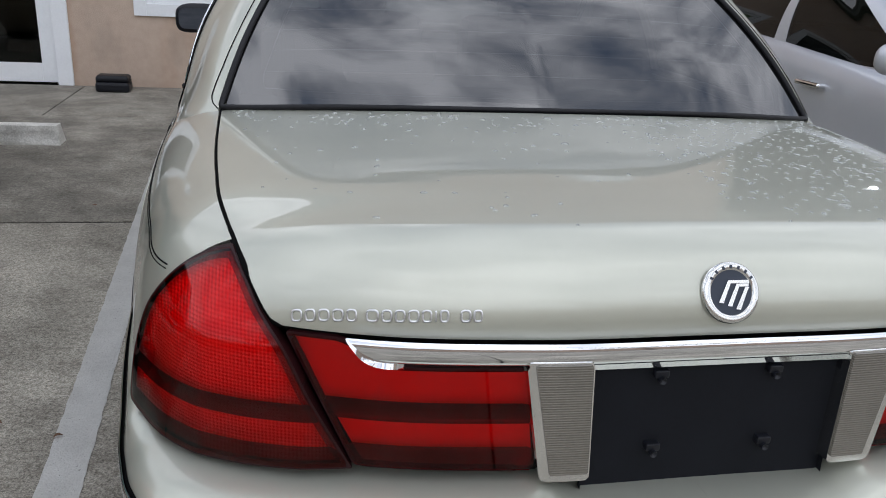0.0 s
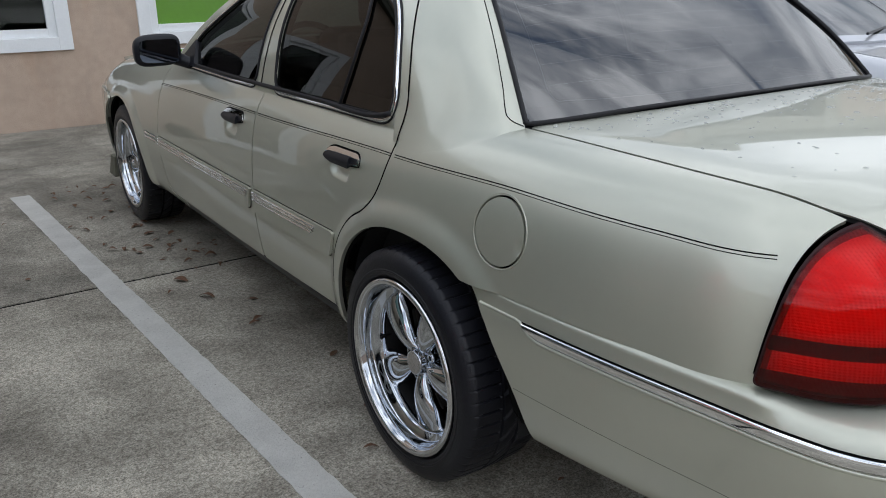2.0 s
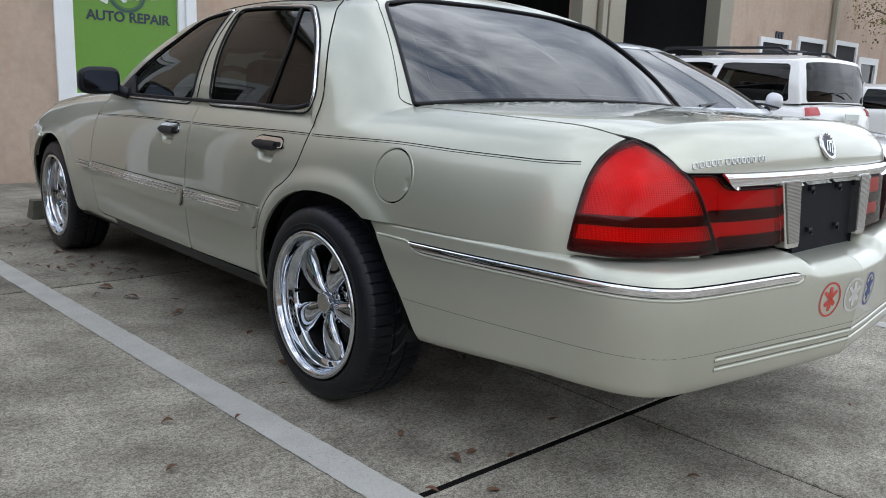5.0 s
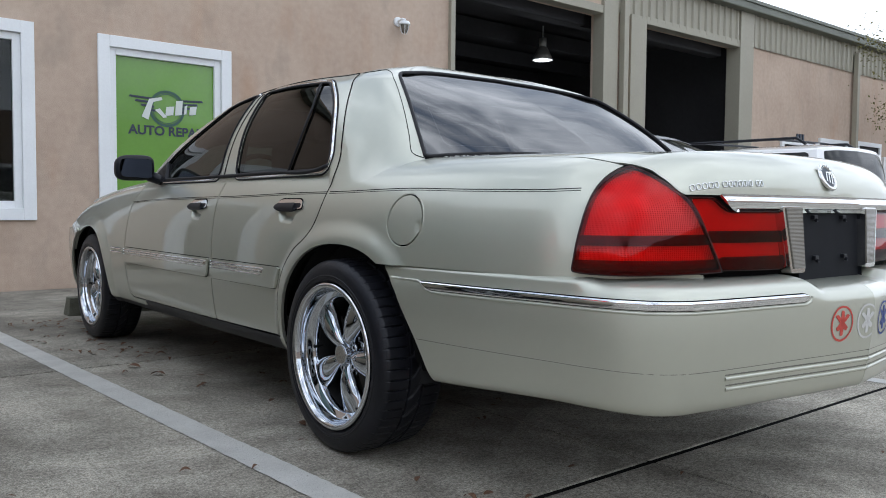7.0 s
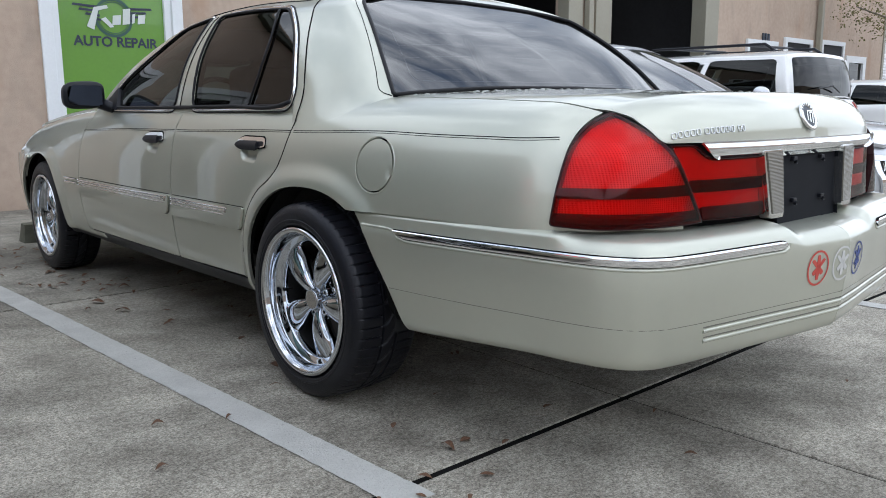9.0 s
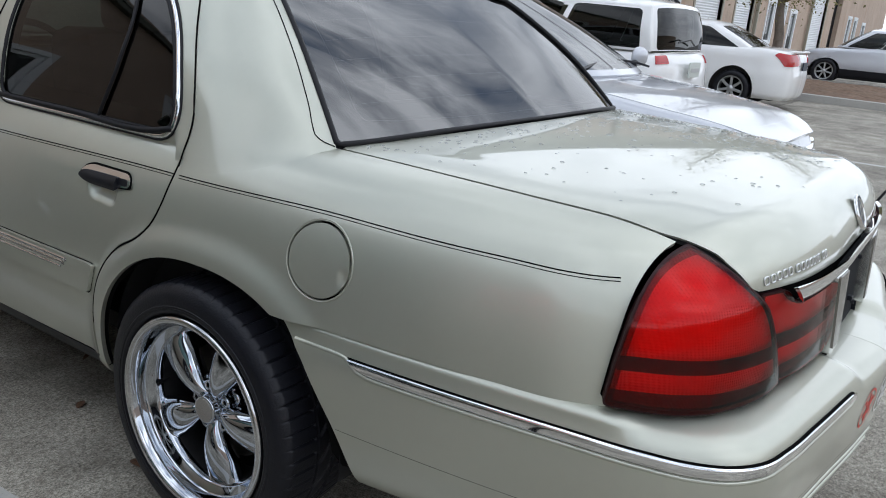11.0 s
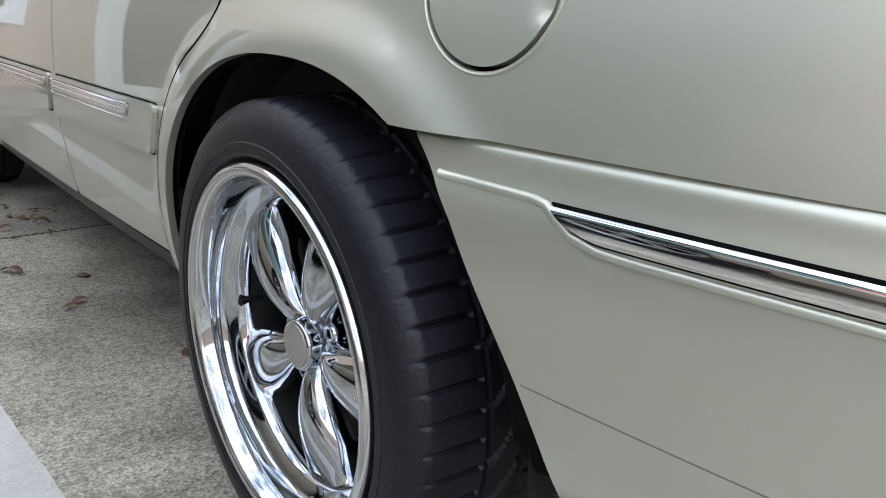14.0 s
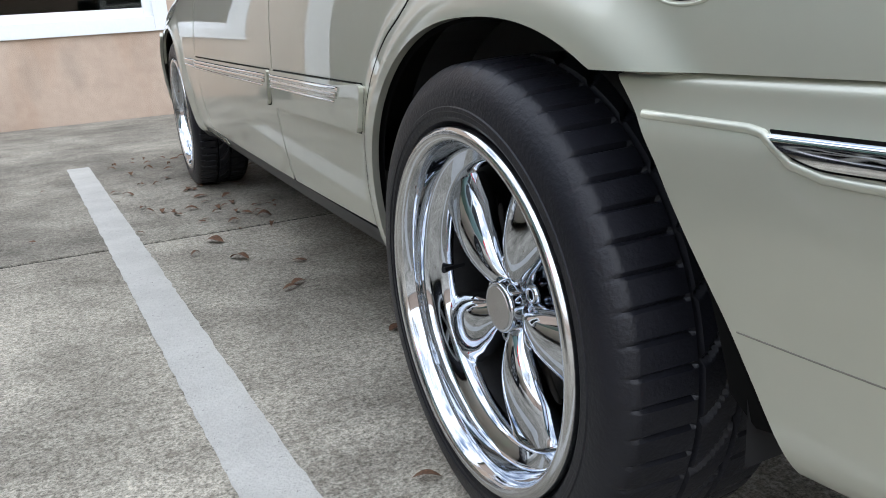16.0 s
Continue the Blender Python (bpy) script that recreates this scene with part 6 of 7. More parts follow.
roof = link_mesh("roof", [(-14.3, WALL_Y - 0.25, 4.88), (60, WALL_Y - 0.25, 4.88), (60, 20, 6.36), (-14.3, 20, 6.36), (-14.3, WALL_Y - 0.25, 4.82), (60, WALL_Y - 0.25, 4.82), (60, 20, 6.26), (-14.3, 20, 6.26)], [(0, 1, 2, 3), (7, 6, 5, 4), (0, 4, 5, 1), (2, 6, 7, 3), (1, 5, 6, 2), (0, 3, 7, 4)], M_EAVE)
tagged(roof, "low grey metal roof", "roof", kind="structure")
for dx in (8.26, 16.75, 27.3, 36.0):
    dsp = box("downspout", dx - 0.06, dx + 0.06, WALL_Y - 0.15, WALL_Y - 0.04, 0.1, 4.5, M_STEEL, bevel=0.01)
    tagged(dsp, "tan square downspout on the wall", "downspout", "downspouts along the building", "structure")
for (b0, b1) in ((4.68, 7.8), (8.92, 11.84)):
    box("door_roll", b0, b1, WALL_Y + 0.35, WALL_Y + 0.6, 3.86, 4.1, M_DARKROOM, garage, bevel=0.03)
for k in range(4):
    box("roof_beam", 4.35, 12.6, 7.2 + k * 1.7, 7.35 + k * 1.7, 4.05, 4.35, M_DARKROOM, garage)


def garage_lamp(x, y, z):
    """A hanging high-bay lamp: stem, ballast, ribbed bell and lit bulb."""
    r = root("bay_lamp", "lit high-bay lamp hanging in the dark garage", "lamp", at=(x, y, z))
    for nm, prof, mat, lab in (("ballast", [(0.26, 0.001), (0.26, 0.07), (0.42, 0.07), (0.42, 0.001)], M_GREY, ""), ("bell", [(0.26, 0.06), (0.22, 0.10), (0.10, 0.16), (0.0, 0.20), (0.0, 0.185), (0.1, 0.145), (0.22, 0.085)], M_GREY, "grey bell shade"), ("bulb", [(-0.02, 0.001), (-0.01, 0.05), (0.05, 0.06), (0.12, 0.04)], M_LAMP, "lit bulb")):
        v, f = lathe(prof, 24, "z")
        link_mesh(nm, v, f, mat, r, lab, smooth=True)
    v, f = tube([(0, 0, 0.42), (0, 0, 0.66)], 0.012, 8)
    link_mesh("stem", v, f, M_GREY, r)


garage_lamp(8.93, 8.6, 3.72)
lamp_light = new("bay_lamp_light", bpy.data.lights.new("bay_lamp_light", "POINT"))
lamp_light.data.energy, lamp_light.data.shadow_soft_size, lamp_light.location = 14, 0.08, (8.93, 8.6, 3.62)


def wall_lamp(x, z):
    """A white jelly-jar lamp on a short arm, with a wire cage."""
    r = root("wall_lamp", "small white caged jar lamp on the stucco wall", "lamp", at=(x, WALL_Y, z))
    v, f = lathe([(0.0, 0.001), (0.0, 0.06), (-0.03, 0.06), (-0.035, 0.001)], 20, "z")
    link_mesh("back_plate", [(p[0], p[2], p[1]) for p in v], f, M_TRIM, r)
    v, f = tube([(0, -0.03, 0), (0, -0.12, 0.01), (0, -0.16, 0.0), (0, -0.16, -0.03)], 0.022, 10)
    link_mesh("arm", v, f, M_TRIM, r, smooth=True)
    v, f = lathe([(-0.02, 0.001), (-0.02, 0.06), (-0.05, 0.075), (-0.065, 0.075), (-0.065, 0.05)], 24, "z")
    link_mesh("collar", [(p[0], p[1] - 0.16, p[2]) for p in v], f, M_TRIM, r, smooth=True)
    v, f = lathe([(-0.065, 0.052), (-0.12, 0.05), (-0.16, 0.035), (-0.175, 0.001)], 24, "z")
    link_mesh("jar", [(p[0], p[1] - 0.16, p[2]) for p in v], f, M_WHITE_LENS, r, "ribbed glass jar", smooth=True)
    for k in range(6):
        a = math.pi * k / 3
        v, f = tube([(0.058 * math.cos(a), -0.16 + 0.058 * math.sin(a), -0.065), (0.056 * math.cos(a), -0.16 + 0.056 * math.sin(a), -0.12), (0.03 * math.cos(a), -0.16 + 0.03 * math.sin(a), -0.18)], 0.004, 6)
        link_mesh("cage_wire", v, f, M_TRIM, r)


wall_lamp(3.74, 3.24)


# ---- green window sign ----
def sign_text(body, x, z, size, mat, name, label=""):
    cu = bpy.data.curves.new(name, "FONT")
    cu.body, cu.size, cu.align_x, cu.extrude, cu.offset = body, size, "CENTER", 0.001, 0.004
    tmp = bpy.data.objects.new("tmp", cu)
    scene.collection.objects.link(tmp)
    bpy.context.view_layer.update()
    me = bpy.data.meshes.new_from_object(tmp)
    bpy.data.objects.remove(tmp)
    me.transform(Matrix.Translation((x, WALL_Y + 0.046, z)) @ Matrix.Rotation(math.pi / 2, 4, "X"))
    me.materials.clear()
    me.materials.append(mat)
    ob = new(name, me)
    ob.parent = SIGN_WIN
    return tagged(ob, label)


M_DKGREEN = material("dark_green_print", (0.03, 0.09, 0.06), 0.4, vary=0.05, scale=6)
sign_text("AUTO REPAIR", 0.76, 1.585, 0.135, M_NAVY, "sign_writing", "dark sign lettering")
SX, SZ, SY = 0.745, 1.87, WALL_Y + 0.047


def flat(name, pts, mat, lift, label=""):
    n = len(pts)
    v = [(SX + a, SY - lift, SZ + b) for a, b in pts] + [(SX + a, SY - lift - 0.0015, SZ + b) for a, b in pts]
    return link_mesh(name, v, [tuple(range(n, 2 * n)), *[(i, (i + 1) % n, n + (i + 1) % n, n + i) for i in range(n)]], mat, SIGN_WIN, label)


def flat_ring(name, r0, r1, mat, lift):
    n = 48
    v, f = [], []
    for i in range(n):
        a = 2 * math.pi * i / n
        for r in (r0, r1):
            v.append((SX + r * math.cos(a), SY - lift, SZ + r * math.sin(a)))
    f = [(2 * i, 2 * ((i + 1) % n), 2 * ((i + 1) % n) + 1, 2 * i + 1) for i in range(n)]
    return link_mesh(name, v, f, mat, SIGN_WIN)


flat_ring("sign_ring", 0.165, 0.195, M_DKGREEN, 0.002)
flat_ring("sign_ring", 0.150, 0.158, M_DKGREEN, 0.002)
for sgn in (-1, 1):
    for k in range(4):
        x0, x1, z = 0.16 - 0.012 * k, 0.40 - 0.06 * k, 0.085 - 0.042 * k
        flat("sign_wing", [(sgn * x0, z), (sgn * x1, z + 0.012), (sgn * (x1 - 0.012), z + 0.03 + 0.004), (sgn * x0, z + 0.022)][::-sgn], M_NAVY, 0.003)
# plain pale strokes in place of the shop's name
flat("sign_name_stroke", [(-0.27, -0.10), (-0.20, -0.13), (-0.15, 0.06), (-0.05, 0.09), (-0.06, 0.12), (-0.19, 0.09)], M_PALE, 0.005, "pale script stroke")
flat("sign_name_stroke", [(-0.13, -0.02), (-0.04, -0.10), (0.0, -0.09), (-0.08, 0.0)], M_PALE, 0.005)
for k, (x0, w, h0, h1) in enumerate(((-0.02, 0.085, -0.075, 0.02), (0.085, 0.075, -0.065, 0.09), (0.18, 0.03, -0.05, 0.045), (0.24, 0.075, -0.05, 0.04))):
    flat("sign_name_stroke", [(x0, h0), (x0 + w, h0 + 0.012), (x0 + w + 0.012, h1 + 0.012), (x0 + 0.012, h1)], M_PALE, 0.005)


# ---- the building's far stretch ----
far_wall = root("wall_far", "long tan stucco wall with windows and roll-up doors", "wall", kind="structure")
# (x0, x1, z0, z1, kind)
FAR = [(13.62, 14.75, 1.3, 2.24, "w"), (15.27, 16.43, 1.3, 2.36, "w"), (17.1, 18.2, 1.3, 2.4, "w"), (18.6, 19.6, 0.0, 2.1, "d"), (20.9, 23.5, 0.0, 3.2, "r"), (24.9, 27.0, 0.0, 3.2, "r"), (29.0, 30.0, 0.9, 2.3, "w"), (30.8, 31.8, 0.9, 2.3, "w"), (32.6, 33.6, 0.0, 2.1, "d"), (36.6, 39.6, 0.0, 3.2, "r"), (41.5, 43.5, 0.0, 3.2, "o"), (46, 47, 0.9, 2.3, "w"), (48, 49, 0.9, 2.3, "w"), (51, 52, 0, 2.1, "d")]
x = 18.6
for x0, x1, z0, z1, kind in FAR:
    if x0 > x:
        box("wall_panel", x, x0, WALL_Y, WALL_Y + 0.22, -0.05, H_WALL, M_STUCCO, far_wall)
    if x0 >= 18.6:
        if z0 > 0:
            box("wall_panel", x0, x1, WALL_Y, WALL_Y + 0.22, -0.05, z0, M_STUCCO, far_wall)
        box("wall_panel", x0, x1, WALL_Y, WALL_Y + 0.22, z1, H_WALL, M_STUCCO, far_wall)
        x = x1
box("wall_panel", x, 60, WALL_Y, WALL_Y + 0.22, -0.05, H_WALL, M_STUCCO, far_wall)
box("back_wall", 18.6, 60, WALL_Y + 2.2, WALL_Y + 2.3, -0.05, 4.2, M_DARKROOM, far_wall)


def roller(x0, x1, z1):
    d = root("roller_door", "closed white ribbed roll-up door", "roller door", "roll-up doors along the building", "structure")
    v, f = [], []
    n = int(z1 / 0.075) * 2
    for i in range(n + 1):
        z = z1 * i / n
        dy = 0.016 if i % 2 else 0.0
        v += [(x0, WALL_Y + 0.10 - dy, z), (x1, WALL_Y + 0.10 - dy, z)]
    f = [(2 * i, 2 * i + 1, 2 * i + 3, 2 * i + 2) for i in range(n)]
    link_mesh("curtain", v, f, M_TRIM, d)
    for a in (x0 - 0.12, x1 + 0.0):
        box("jamb", a, a + 0.12, WALL_Y - 0.03, WALL_Y + 0.1, 0, z1 + 0.12, M_STEEL, d)


wi = 4
for x0, x1, z0, z1, kind in FAR:
    if kind == "w" and x0 < 18:
        # trimmed windows set on the wall
        w = root("window_%d" % wi, "white-framed window on the tan wall", "window", kind="structure")
        for a in ((x0 - 0.1, x0, z0 - 0.1, z1 + 0.1), (x1, x1 + 0.1, z0 - 0.1, z1 + 0.1), (x0, x1, z1, z1 + 0.1), (x0, x1, z0 - 0.1, z0)):
            box("casing", a[0], a[1], WALL_Y - 0.06, WALL_Y - 0.005, a[2], a[3], M_TRIM, w)
        # opaque near-black pane in place of glass over an unlit room
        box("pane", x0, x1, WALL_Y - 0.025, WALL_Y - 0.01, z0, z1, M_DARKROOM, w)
        wi += 1
    elif kind == "w":
        window("window_%d" % wi, x0, x1, z0, z1, M_SHOPG, "white-framed window on the tan wall")
        wi += 1
    elif kind == "r":
        roller(x0, x1, z1)
    elif kind == "d":
        d = root("door_%d" % int(x0), "white-framed glass door in the tan wall", "door", kind="structure")
        for a in ((x0 - 0.1, x0 + 0.06, 0, z1 + 0.1), (x1 - 0.06, x1 + 0.1, 0, z1 + 0.1), (x0 + 0.06, x1 - 0.06, z1 - 0.06, z1 + 0.1), (x0 + 0.06, x1 - 0.06, 0, 0.25)):
            box("door_frame", a[0], a[1], WALL_Y - 0.04, WALL_Y + 0.08, a[2], a[3], M_TRIM, d)
        box("pane", x0 + 0.06, x1 - 0.06, WALL_Y + 0.02, WALL_Y + 0.03, 0.25, z1 - 0.06, M_SHOPG, d)
nb = root("unit_number", "small dark unit number plate on the wall", "number plate", at=(14.35, WALL_Y - 0.01, 2.4))
for k in range(3):
    box("number_bar", -0.16 + 0.12 * k, -0.09 + 0.12 * k, -0.02, 0, -0.09, 0.09, M_NAVY, nb)


# ---- stops, pipe ----
M_STOP = material("old_concrete_stop", (0.80, 0.79, 0.74), 0.9, vary=0.14, scale=7, bump=0.6, bump_scale=40, dark=(0.42, 0.41, 0.37))


# mossy concrete, its colour also lowered far below the pale stops'
M_OLDSTOP = material("darkened_mossy_stop", (0.10, 0.098, 0.075), 0.95, vary=0.5, scale=9, bump=0.8, bump_scale=40, dark=(0.07, 0.07, 0.05))


def parking_stop(x0, x1, y, label, mat=M_STOP):
    bm = bmesh.new()
    bmesh.ops.create_cube(bm, size=1)
    bmesh.ops.subdivide_edges(bm, edges=bm.edges, cuts=3, use_grid_fill=True)
    for v in bm.verts:
        px, py, pz = v.co
        k = 1 - 0.35 * (pz + 0.5)
        wob = 0.006 * noise.noise(Vector((px * 20, py * 9, pz * 7 + x0)))
        v.co = Vector(((x0 + x1) / 2 + px * (x1 - x0) * (1 - 0.02 * (pz + 0.5)), y + py * 0.16 * k + wob, (pz + 0.5) * 0.13 + wob * (pz > 0)))
    ob = part("parking_stop", bm, mat)
    tagged(ob, label, "parking stop", "parking stops")


parking_stop(-3.95, -2.13, 3.72, "weathered pale concrete parking stop")
parking_stop(-0.81, 0.95, 4.10, "weathered mossy concrete parking stop, darkened in colour, before the wheel", M_OLDSTOP)
parking_stop(2.1, 3.9, 4.1, "weathered pale concrete parking stop")
bait = root("bait_box", "black plastic pest bait box standing at the wall", "bait box", at=(-2.2, 5.92, 0.0))
part("body", box_bm(-0.152, 0.152, -0.10, 0.10, 0.0, 0.095, 0.028, segs=3), M_PLASTIC, bait)
part("lid", box_bm(-0.146, 0.146, -0.094, 0.094, 0.092, 0.155, 0.028, segs=3), M_PLASTIC, bait, "black snap lid")
for e in (-0.154, 0.150):
    box("end_catch", e, e + 0.004, -0.03, 0.03, 0.07, 0.12, M_BLACK, bait)


# plain buildings that close the yard behind
for nm, a in (("wall_south", (-45, 60, -27, -26.6, 0, 5.2)), ("wall_west", (-24, -23.6, -26.6, 6.2, 0, 4.6))):
    w = box(nm, *a, M_STUCCO)
    tagged(w, "plain tan stucco wall closing the yard", "wall", kind="structure")


# ---- the other parked vehicles ----
def car_paint(name, color, metal=0.0, rough=0.35):
    return material(name, color, rough, metal, 0.5, 1.0, 0.03, vary=0.02, scale=2)


M_LENS_R = material("plain_red_lens", (0.42, 0.01, 0.012), 0.15, 0, 0.5, 0.5, 0.03, vary=0.08, scale=20)
M_AMBER = material("amber_lens", (0.70, 0.25, 0.04), 0.2, 0, 0.5, 0.5, 0.03, vary=0.08, scale=20)
M_ALLOY = material("painted_alloy", (0.50, 0.51, 0.52), 0.3, 0.9, vary=0.08, scale=10)
M_SCREEN = glass_material("sky_lit_windscreen", (0.42, 0.46, 0.45), ior=4.2)
M_HEAD = material("headlamp_glass", (0.55, 0.57, 0.58), 0.08, 0.6, 0.5, 1.0, 0.02, vary=0.3, scale=25)


def vehicle(name, label, place, L, W, belt, roof, deck, glass_r, glass_f, paint, tint, wheel_r, axles, lower=None, tilt=0.14, clad=0.0, roof_w=0.70, square=False):
    """A parked vehicle from its measures. It points to its own +y, its middle over its origin.
    deck: (y, height) of the bonnet and tail; glass_r, glass_f: (y at the belt, y at the roof) of the rear window and the windscreen."""
    r = root(name, label, "car")
    hw = W / 2
    E = L / 2
    tail = [(-0.70 * hw, -E + 0.02), (-0.90 * hw, -E + 0.08), (-0.965 * hw, -E + 0.20), (-0.99 * hw, -E + 0.5)] if square else [(-0.55 * hw, -E + 0.02), (-0.83 * hw, -E + 0.09), (-0.95 * hw, -E + 0.28), (-0.99 * hw, -E + 0.7)]
    curve, a0, a1 = outline([(0, -E), *tail, (-hw, 0.001), (-hw, E - 1.3), (-0.965 * hw, E - 0.55), (-0.86 * hw, E - 0.2), (-0.55 * hw, E - 0.05), (0, E)])
    dk = hermite([d[0] for d in deck], [d[1] for d in deck])
    prof = hermite(np.linspace(0, 1, 9), [(0.09, 0.20), (0.03, 0.27), (0.005, 0.42), (0.0, 0.58), (0.015, belt - 0.26), (0.03, belt - 0.12), (0.055, belt - 0.05), (0.10, belt - 0.01), (0.20, belt)])
    zt = prof(np.linspace(0, 1, 300))[:, 1]

    def side(a, s, out=0.0):
        a, s = np.broadcast_arrays(np.asarray(a, float), np.asarray(s, float))
        c = curve(a)
        t = curve(a + 1e-3) - curve(a - 1e-3)
        t = t / np.maximum(np.linalg.norm(t, axis=-1, keepdims=True), 1e-9)
        n = np.stack([t[..., 1], -t[..., 0]], -1)
        p = prof(s)
        q = c + n * (p[..., 0] - out)[..., None]
        top = dk(np.clip(q[..., 1], deck[0][0], deck[-1][0])) - 0.03 * (q[..., 0] / hw) ** 2
        z = p[..., 1] + step(0.45, belt, p[..., 1]) * (top - belt)
        return np.stack([q[..., 0], q[..., 1], z], -1)

    arches = [(y, wheel_r + 0.005, wheel_r + 0.055) for y in axles]

    def arch(u, s):
        z = np.interp(s, np.linspace(0, 1, 300), zt)
        c = curve(u)
        return np.minimum(*[np.where(np.abs(c[..., 0]) > 0.75 * hw, np.hypot(c[..., 1] - y, z - h) - q, 1) for y, h, q in arches])

    for m in (False, True):
        P, F = clip_sheet(arch, grid(a0, a1, 0.06), np.linspace(0, 1, 30), side, 0.02, True)
        low = lower is not None and clad > 0
        if m:
            P, F = P * np.array((-1, 1, 1)), [f[::-1] for f in F]
        ids = [1 if low and np.mean([P[k][2] for k in f]) < clad else 0 for f in F]
        link_mesh("body_side", P, F, paint, r, smooth=True, mats=[paint, lower or paint], mat_index=ids)
    ys = grid(-E + 0.10, E - 0.06, 0.08)
    half = lambda y: np.abs(np.interp(y, curve(np.linspace(a0, a1, 200))[:, 1], curve(np.linspace(a0, a1, 200))[:, 0])) - 0.16
    sheet("bonnet", lambda x, y: half(y) - np.abs(x), grid(-hw, hw, 0.06), ys, lambda x, y: np.stack([x, y, dk(np.clip(y, deck[0][0], deck[-1][0])) - 0.03 * (x / hw) ** 2], -1), paint, r, "", 0.02)
    box("underbody", -hw * 0.8, hw * 0.8, -E + 0.3, E - 0.3, 0.18, 0.45, M_UNDER, r)
    # greenhouse
    bw, rw = hw - 0.10, hw * roof_w
    gm, gM = glass_r, glass_f
    belts = np.array([(0, gm[0] - 0.06, belt + 0.01), (-0.55 * bw, gm[0] - 0.04, belt + 0.01), (-0.90 * bw, gm[0] + 0.03, belt), (-bw, gm[0] + 0.20, belt - 0.01), (-bw - 0.01, (gm[0] + gM[0]) / 2, belt - 0.015), (-bw, gM[0] - 0.45, belt - 0.015), (-0.93 * bw, gM[0] - 0.12, belt), (-0.5 * bw, gM[0] + 0.04, belt), (0, gM[0] + 0.08, belt)])
    rails = np.array([(0, gm[1] - 0.03, roof - 0.05), (-0.55 * rw, gm[1] - 0.02, roof - 0.06), (-0.88 * rw, gm[1] + 0.03, roof - 0.08), (-0.98 * rw, gm[1] + 0.14, roof - 0.09), (-rw, (gm[1] + gM[1]) / 2, roof - 0.075), (-0.97 * rw, gM[1] - 0.25, roof - 0.09), (-0.88 * rw, gM[1] - 0.03, roof - 0.08), (-0.5 * rw, gM[1] + 0.02, roof - 0.05), (0, gM[1] + 0.03, roof - 0.045)])
    tops = np.stack([0 * rails[:, 0], np.clip(rails[:, 1], min(gm[1] + 0.4, gM[1] - 0.35), gM[1] - 0.3), roof + 0 * rails[:, 0]], -1)
    cb, cr, ct = (hermite(np.arange(9.0), g) for g in (belts, rails, tops))

    def hood(g, t, out=0.0):
        g, t = np.broadcast_arrays(np.asarray(g, float), np.asarray(t, float))
        k = np.abs(g)
        b, q, s = cb(k), cr(k), ct(k)
        w = t[..., None]
        u = np.clip(w - 1, 0, 1)
        p = np.where(w < 1, b + (q - b) * w, q + (s - q) * u + (s - q)[..., 2:] * np.array((0, 0, 1.0)) * (u - u * u) * 0.9)
        rear = step(2.6, 1.2, k) - step(5.6, 7, k)
        p = p + np.stack([-np.sqrt(np.maximum(1 - rear ** 2, 0)), -rear, 0.3 + 0 * g], -1) * (0.03 * np.sin(np.pi * np.clip(t, 0, 1)) + out)[..., None]
        sg = np.sign(g) + (g == 0)
        return p * np.stack([sg, 1 + 0 * sg, 1 + 0 * sg], -1)

    panes = [rounded([(-1.9, 0.10, 0.1), (1.9, 0.10, 0.1), (1.85, 0.92, 0.1), (-1.85, 0.92, 0.1)])]
    mid = 4.05
    sides = [rounded([(3.05, 0.06, 0.06), (mid - 0.06, 0.06, 0.04), (mid - 0.06, 0.93, 0.04), (3.15, 0.90, 0.08)]), rounded([(mid + 0.06, 0.06, 0.04), (5.55, 0.06, 0.05), (5.3, 0.86, 0.2), (mid + 0.06, 0.93, 0.04)])]
    if tilt < 0:
        sides = [rounded([(a, 0.05, 0.04), (b, 0.05, 0.04), (b - d, 0.92, 0.05), (a, 0.92, 0.05)]) for a, b, d in ((2.92, 3.70, 0), (3.80, 4.42, 0), (4.50, 5.55, 0.3))]
        panes = [rounded([(-1.9, 0.02, 0.1), (1.9, 0.02, 0.1), (1.85, 0.92, 0.1), (-1.85, 0.92, 0.1)])]
    front = rounded([(6.1, 0.06, 0.06), (8.0, 0.06, 0), (8.0, 0.94, 0), (6.12, 0.94, 0.06)])

    def frame_region(g, t):
        q = -inside(panes[0], g, t)
        for p in sides + [front]:
            q = np.minimum(q, -inside(p, np.abs(g), t))
        return q

    sheet("roof_shell", frame_region, np.linspace(-8, 8, 161), np.r_[np.linspace(0, 1, 26), np.linspace(1.06, 2, 9)], hood, paint, r, "", 0.02, True)
    sheet("rear_window", poly(panes[0]), np.linspace(-2, 2, 33), np.linspace(0, 1, 16), lambda g, t: hood(g, t, -0.004), tint, r, "", 0, True)
    for m in (1, -1):
        for p in sides:
            sheet("side_window", poly(p), np.linspace(2.2, 5.6, 40), np.linspace(0, 1, 14), lambda g, t, m=m: hood(g * m, t, -0.004), M_SIDEG, r, "", 0, m > 0)
        sheet("windscreen", poly(front), np.linspace(6, 8, 22), np.linspace(0, 1, 14), lambda g, t, m=m: hood(g * m, t, -0.004), M_SCREEN if tilt >= 0 else tint, r, "", 0, m > 0)
    box("cabin_floor", -bw * 0.9, bw * 0.9, gm[0] + 0.1, gM[0] - 0.1, 0.4, belt - 0.12, M_UNDER, r)
